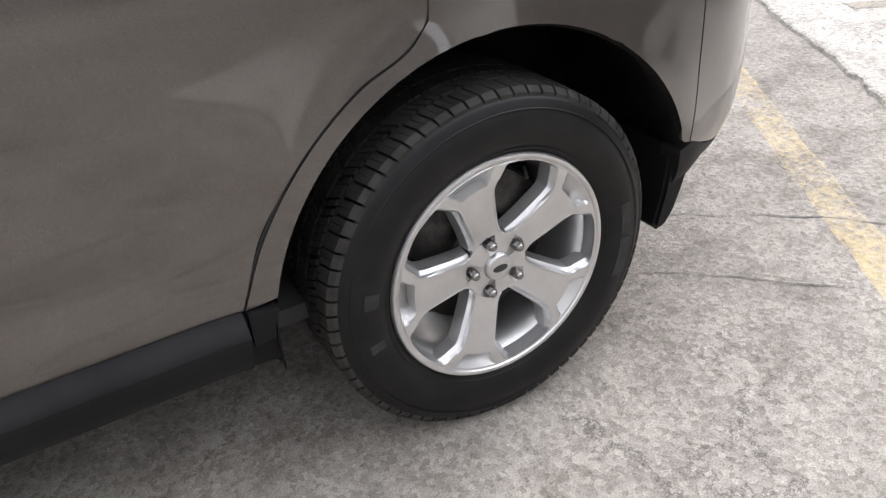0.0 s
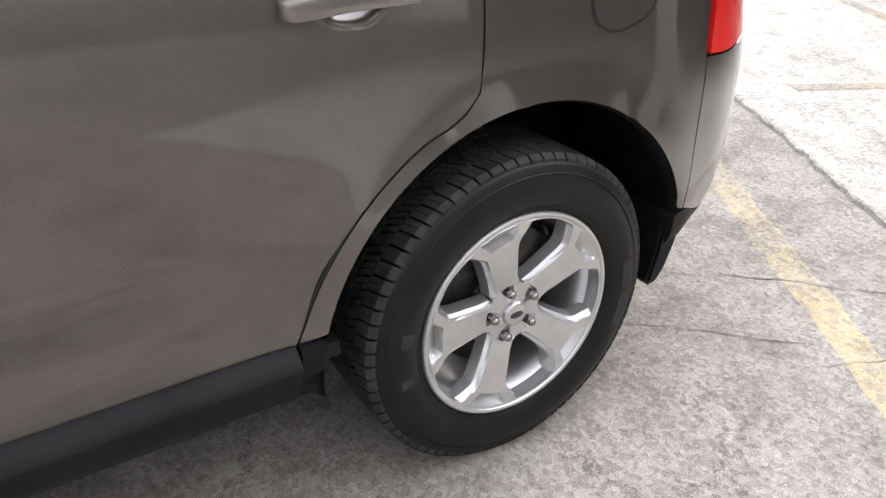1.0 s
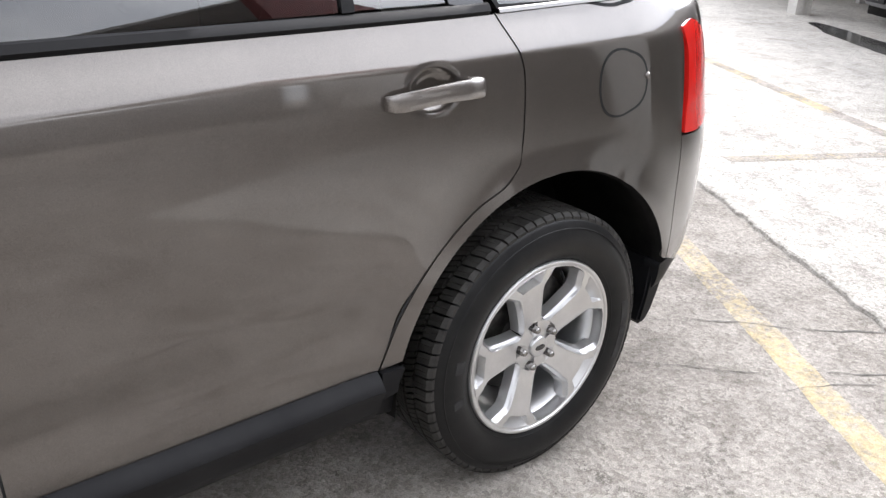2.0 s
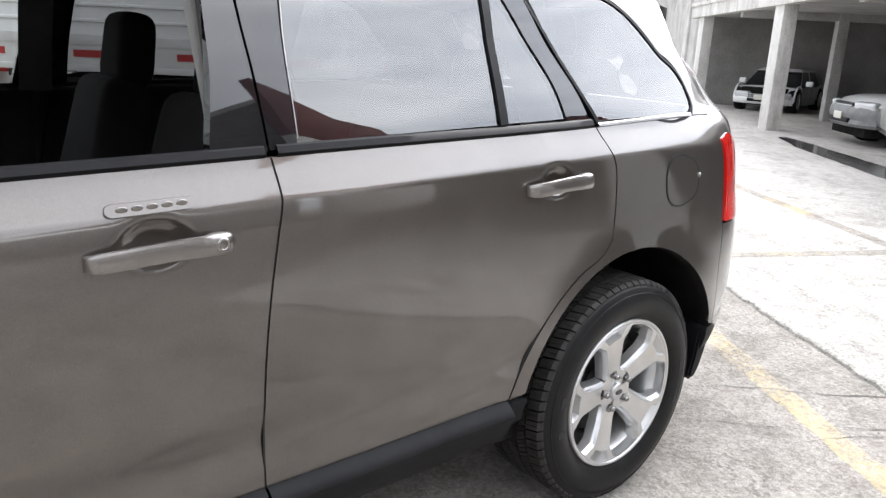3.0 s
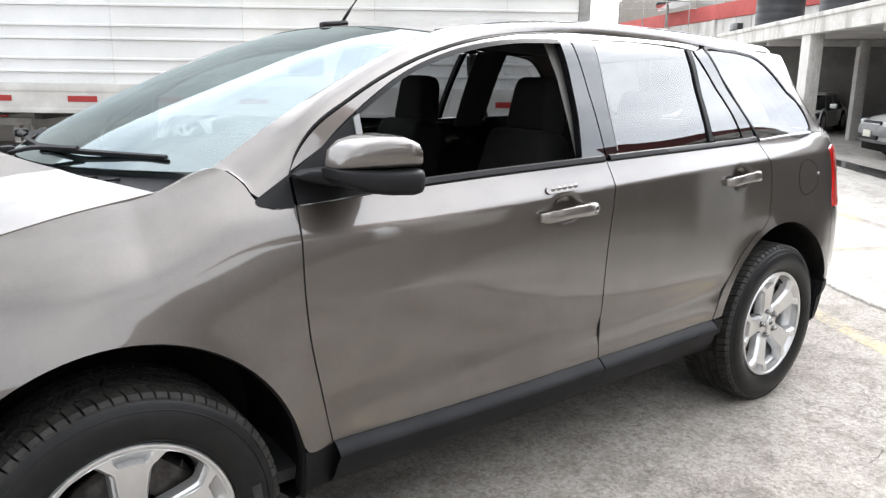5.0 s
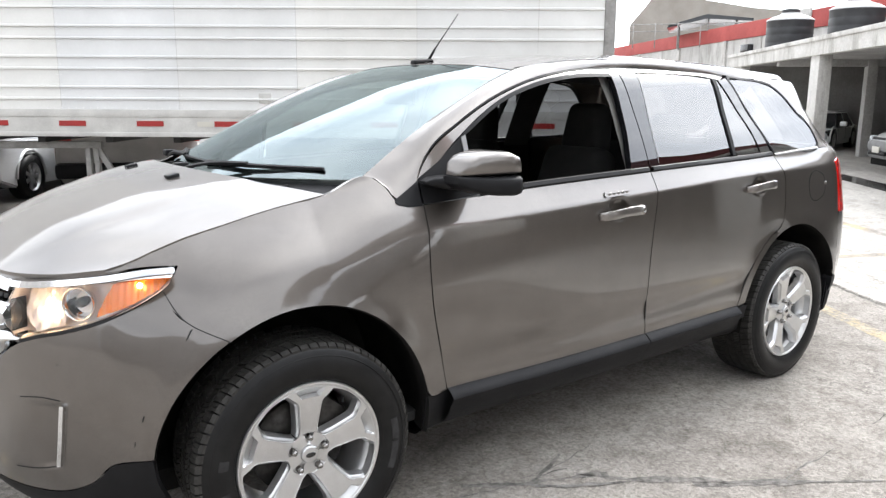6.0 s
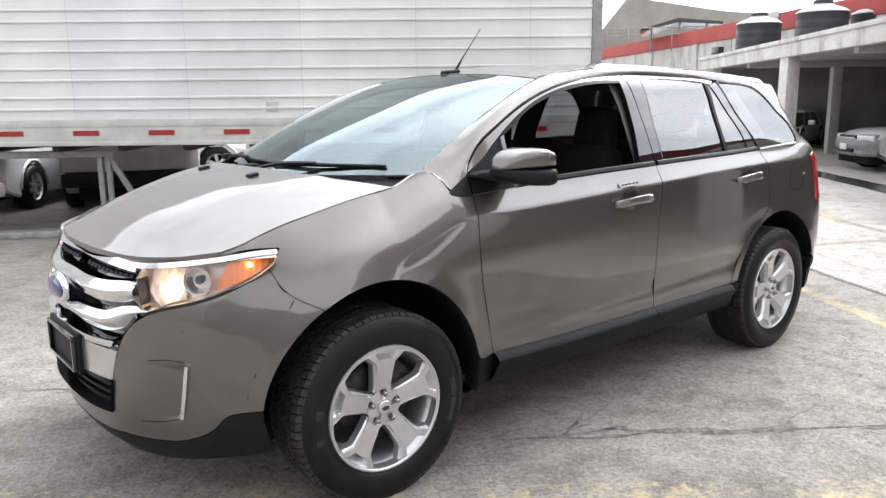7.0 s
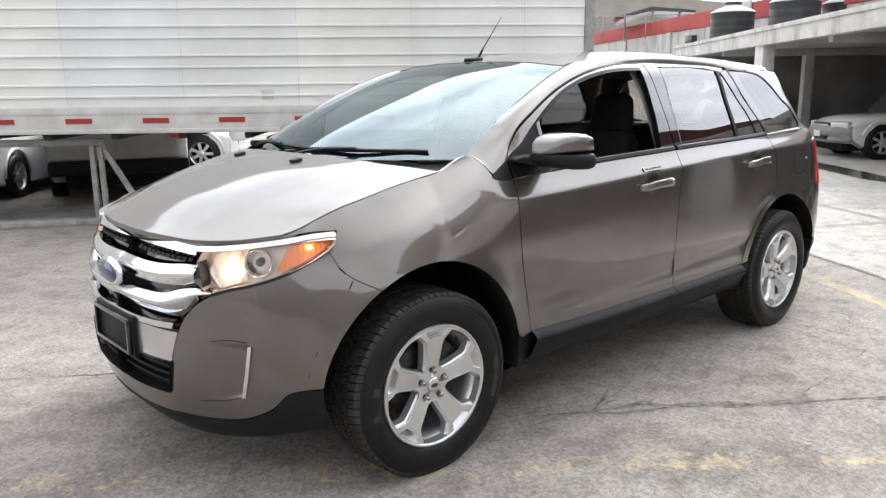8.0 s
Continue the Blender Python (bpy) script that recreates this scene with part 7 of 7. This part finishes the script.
deck = thing("parking_deck", "grimy white concrete parking deck on square pillars", "building", m=BUILD_M, kind="structure")
part("deck_slab", block((-7.4, 0.0, 2.45), (16, 9.0, 2.62), 0.01), SHADED_CONCRETE, deck)
fas = bmesh.new()
box(fas, (-7.4, -0.06, 2.385), (16, 0.16, 2.72), 0.012)
box(fas, (-7.4, -0.10, 2.68), (16, 0.10, 2.775), 0.012)
part("deck_fascia", fas, DECK, deck, "stained concrete edge beam")
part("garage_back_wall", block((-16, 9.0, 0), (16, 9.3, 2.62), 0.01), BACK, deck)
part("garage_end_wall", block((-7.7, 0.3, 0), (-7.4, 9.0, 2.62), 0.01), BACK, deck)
# front pillars keep the plain tone, inner ones take the shade-darkened copy
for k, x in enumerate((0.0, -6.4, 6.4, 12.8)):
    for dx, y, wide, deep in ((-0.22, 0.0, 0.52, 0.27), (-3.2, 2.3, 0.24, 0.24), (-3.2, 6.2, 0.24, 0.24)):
        part("pillar", block((x + dx, y, 0), (x + dx + wide, y + deep, 2.45), 0.012), DECK if y == 0 else SHADED_CONCRETE, deck, "square concrete pillar")
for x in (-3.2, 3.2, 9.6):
    part("ceiling_beam", block((x, 0.16, 2.28), (x + 0.2, 9.0, 2.45), 0.01), SHADED_CONCRETE, deck)
for x in (-5.0, -1.5, 2.5, 6.0):
    part("back_door", block((x, 8.95, 0), (x + 1.1, 9.0, 2.05), 0.01), FAR_GLASS, deck)
# facade further along with a white wall and a red parapet, which runs on behind the deck
WING_M = pose(18.9, 10.9, 0, 0, 0, -121.9)
wing = thing("red_parapet_building", "long white building with a red painted parapet", "building", m=WING_M, kind="structure")
part("wall", block((-30, 0.0, 0), (-0.9, 0.3, 3.42), 0.01), WHITE_WALL, wing)
part("upper_wall", block((-0.88, 0.0, 2.64), (16, 0.3, 3.42), 0.01), WHITE_WALL, wing)
part("roof_slab", block((-30, 0.3, 3.1), (-0.9, 9.0, 3.3), 0.01), SHADED_CONCRETE, wing)
part("parapet", block((-30, -0.05, 3.425), (16, 0.2, 3.92), 0.01), RED_WALL, wing, "red painted parapet")
for x in (-3.5, -7.5, -12.0, -18.0):
    part("pilaster", block((x, -0.07, 0), (x + 0.25, 0.0, 3.42), 0.01), DECK, wing)
part("wall_unit", block((-1.9, -0.2, 2.95), (-1.4, 0.0, 3.2), 0.02), FAR_GLASS, wing, "small dark box on the wall")
part("notice_board", block((0.6, -0.10, 3.50), (1.9, -0.06, 3.98), 0.01), WHITE_WALL, wing, "pale board on the parapet")

# water tanks
TANKS = ((-4.2, 0.70), (-1.55, 1.36), (-2.0, 2.85))
tank0 = None
for x, y in TANKS:
    m = BUILD_M @ pose(x, y, 2.62)
    if tank0:
        copy_thing(tank0, m)
        continue
    tank0 = thing("water_tank", "black plastic water tank with a pale lid, on the deck", "water tank", "water tanks", m)
    prof = [(0.001, 0.0), (0.56, 0.0), (0.585, 0.03)]
    for k in range(4):
        z = 0.09 + 0.19 * k
        prof += [(0.585, z), (0.580, z + 0.02), (0.580, z + 0.05), (0.585, z + 0.07)]
    prof += [(0.585, 0.84), (0.60, 0.87)]
    bm = lathe([(r, -z) for r, z in prof], 40)
    bmesh.ops.rotate(bm, cent=(0, 0, 0), matrix=Matrix.Rotation(radians(-90), 3, "X"), verts=bm.verts)
    bmesh.ops.recalc_face_normals(bm, faces=bm.faces)
    part("tank_body", bm, TANK_BLACK, tank0)
    bm = lathe([(r, -z) for r, z in [(0.60, 0.87), (0.595, 0.90), (0.46, 0.975), (0.26, 1.045), (0.24, 1.06), (0.24, 1.08), (0.001, 1.085)]], 40)
    bmesh.ops.rotate(bm, cent=(0, 0, 0), matrix=Matrix.Rotation(radians(-90), 3, "X"), verts=bm.verts)
    bmesh.ops.recalc_face_normals(bm, faces=bm.faces)
    part("tank_lid", bm, TANK_TOP, tank0, "pale conical lid")
    bm = lathe([(r, -z) for r, z in [(0.225, 1.07), (0.225, 1.15), (0.20, 1.175), (0.001, 1.18)]], 30)
    bmesh.ops.rotate(bm, cent=(0, 0, 0), matrix=Matrix.Rotation(radians(-90), 3, "X"), verts=bm.verts)
    bmesh.ops.recalc_face_normals(bm, faces=bm.faces)
    part("tank_cap", bm, TANK_BLACK, tank0, "black screw cap")

# shed and canopy beyond the roofs
shed = thing("roof_shed", "tan corrugated shed with a pitched roof, far behind", "shed", m=pose(32.7, 26.1, 0, 0, 0, -52.7))
part("shed_body", prism([(-1.3, 0), (9.0, 0), (9.0, 5.9), (5.2, 6.3), (0.1, 7.25), (-1.3, 5.5)], 0, 10), SHED, shed, smooth=False)
ribs = bmesh.new()
for k in range(36):
    box(ribs, (-1.2 + 0.28 * k, -0.03, 0), (-1.14 + 0.28 * k, 0.0, 5.5))
tagged(part("sheet_ribs", ribs, SHED, shed, smooth=False), kind="stuff")
canopy = thing("roof_canopy", "small dark canopy on thin posts over the roof", "canopy", m=pose(21.6, 15.2, 3.3, 0, 0, -56.1))
part("canopy_roof", prism([(-1.4, 0.74), (-1.35, 0.84), (0.0, 1.20), (1.6, 1.02), (1.6, 0.92), (0.0, 1.04)], 0, 2.6), FAR_GLASS, canopy, smooth=False)
for x in (-1.0, 0.05, 1.05):
    for y in (0.1, 1.4):
        bm = bmesh.new()
        tube(bm, [(x, y, 0), (x, y, 0.84 if x < -0.5 else 0.98)], 0.03, 8)
        part("canopy_post", bm, GALV, canopy)
for z in (0.60, 0.85):
    rail = bmesh.new()
    tube(rail, [(-3.4, -0.3, z), (1.6, -0.3, z)], 0.02, 6)
    part("roof_rail", rail, GALV, canopy)
for k in range(7):
    rail = bmesh.new()
    tube(rail, [(-3.4 + 0.8 * k, -0.3, 0), (-3.4 + 0.8 * k, -0.3, 0.9)], 0.02, 6)
    part("rail_post", rail, GALV, canopy)

# buildings on the near side of the yard; the red-topped two are seen only in the glass and paint
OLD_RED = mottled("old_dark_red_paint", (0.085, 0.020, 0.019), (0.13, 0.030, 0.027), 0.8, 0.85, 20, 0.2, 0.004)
# the two low grey ones are made up, unseen, to darken the paint's reflections
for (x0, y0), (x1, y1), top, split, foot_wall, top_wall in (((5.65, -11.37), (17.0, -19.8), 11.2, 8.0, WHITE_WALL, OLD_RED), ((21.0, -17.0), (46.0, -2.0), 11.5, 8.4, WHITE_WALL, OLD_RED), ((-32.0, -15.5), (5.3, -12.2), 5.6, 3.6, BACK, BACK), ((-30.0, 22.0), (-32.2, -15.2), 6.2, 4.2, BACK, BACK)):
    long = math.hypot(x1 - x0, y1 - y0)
    near = thing("opposite_building", "tall building with red painted upper wall across the yard" if top_wall is OLD_RED else "added unseen low grey wall block that darkens the car's reflections", "building", m=pose(x0, y0, 0, 0, 0, math.degrees(math.atan2(y1 - y0, x1 - x0))), kind="structure")
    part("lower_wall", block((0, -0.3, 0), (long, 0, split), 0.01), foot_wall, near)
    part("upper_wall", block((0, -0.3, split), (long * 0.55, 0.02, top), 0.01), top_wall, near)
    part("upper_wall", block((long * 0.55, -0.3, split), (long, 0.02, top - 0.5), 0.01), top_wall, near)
    part("roof_slab", block((0, -9, top - 1.2), (long, -0.3, top - 1.0), 0.01), SHADED_CONCRETE, near)
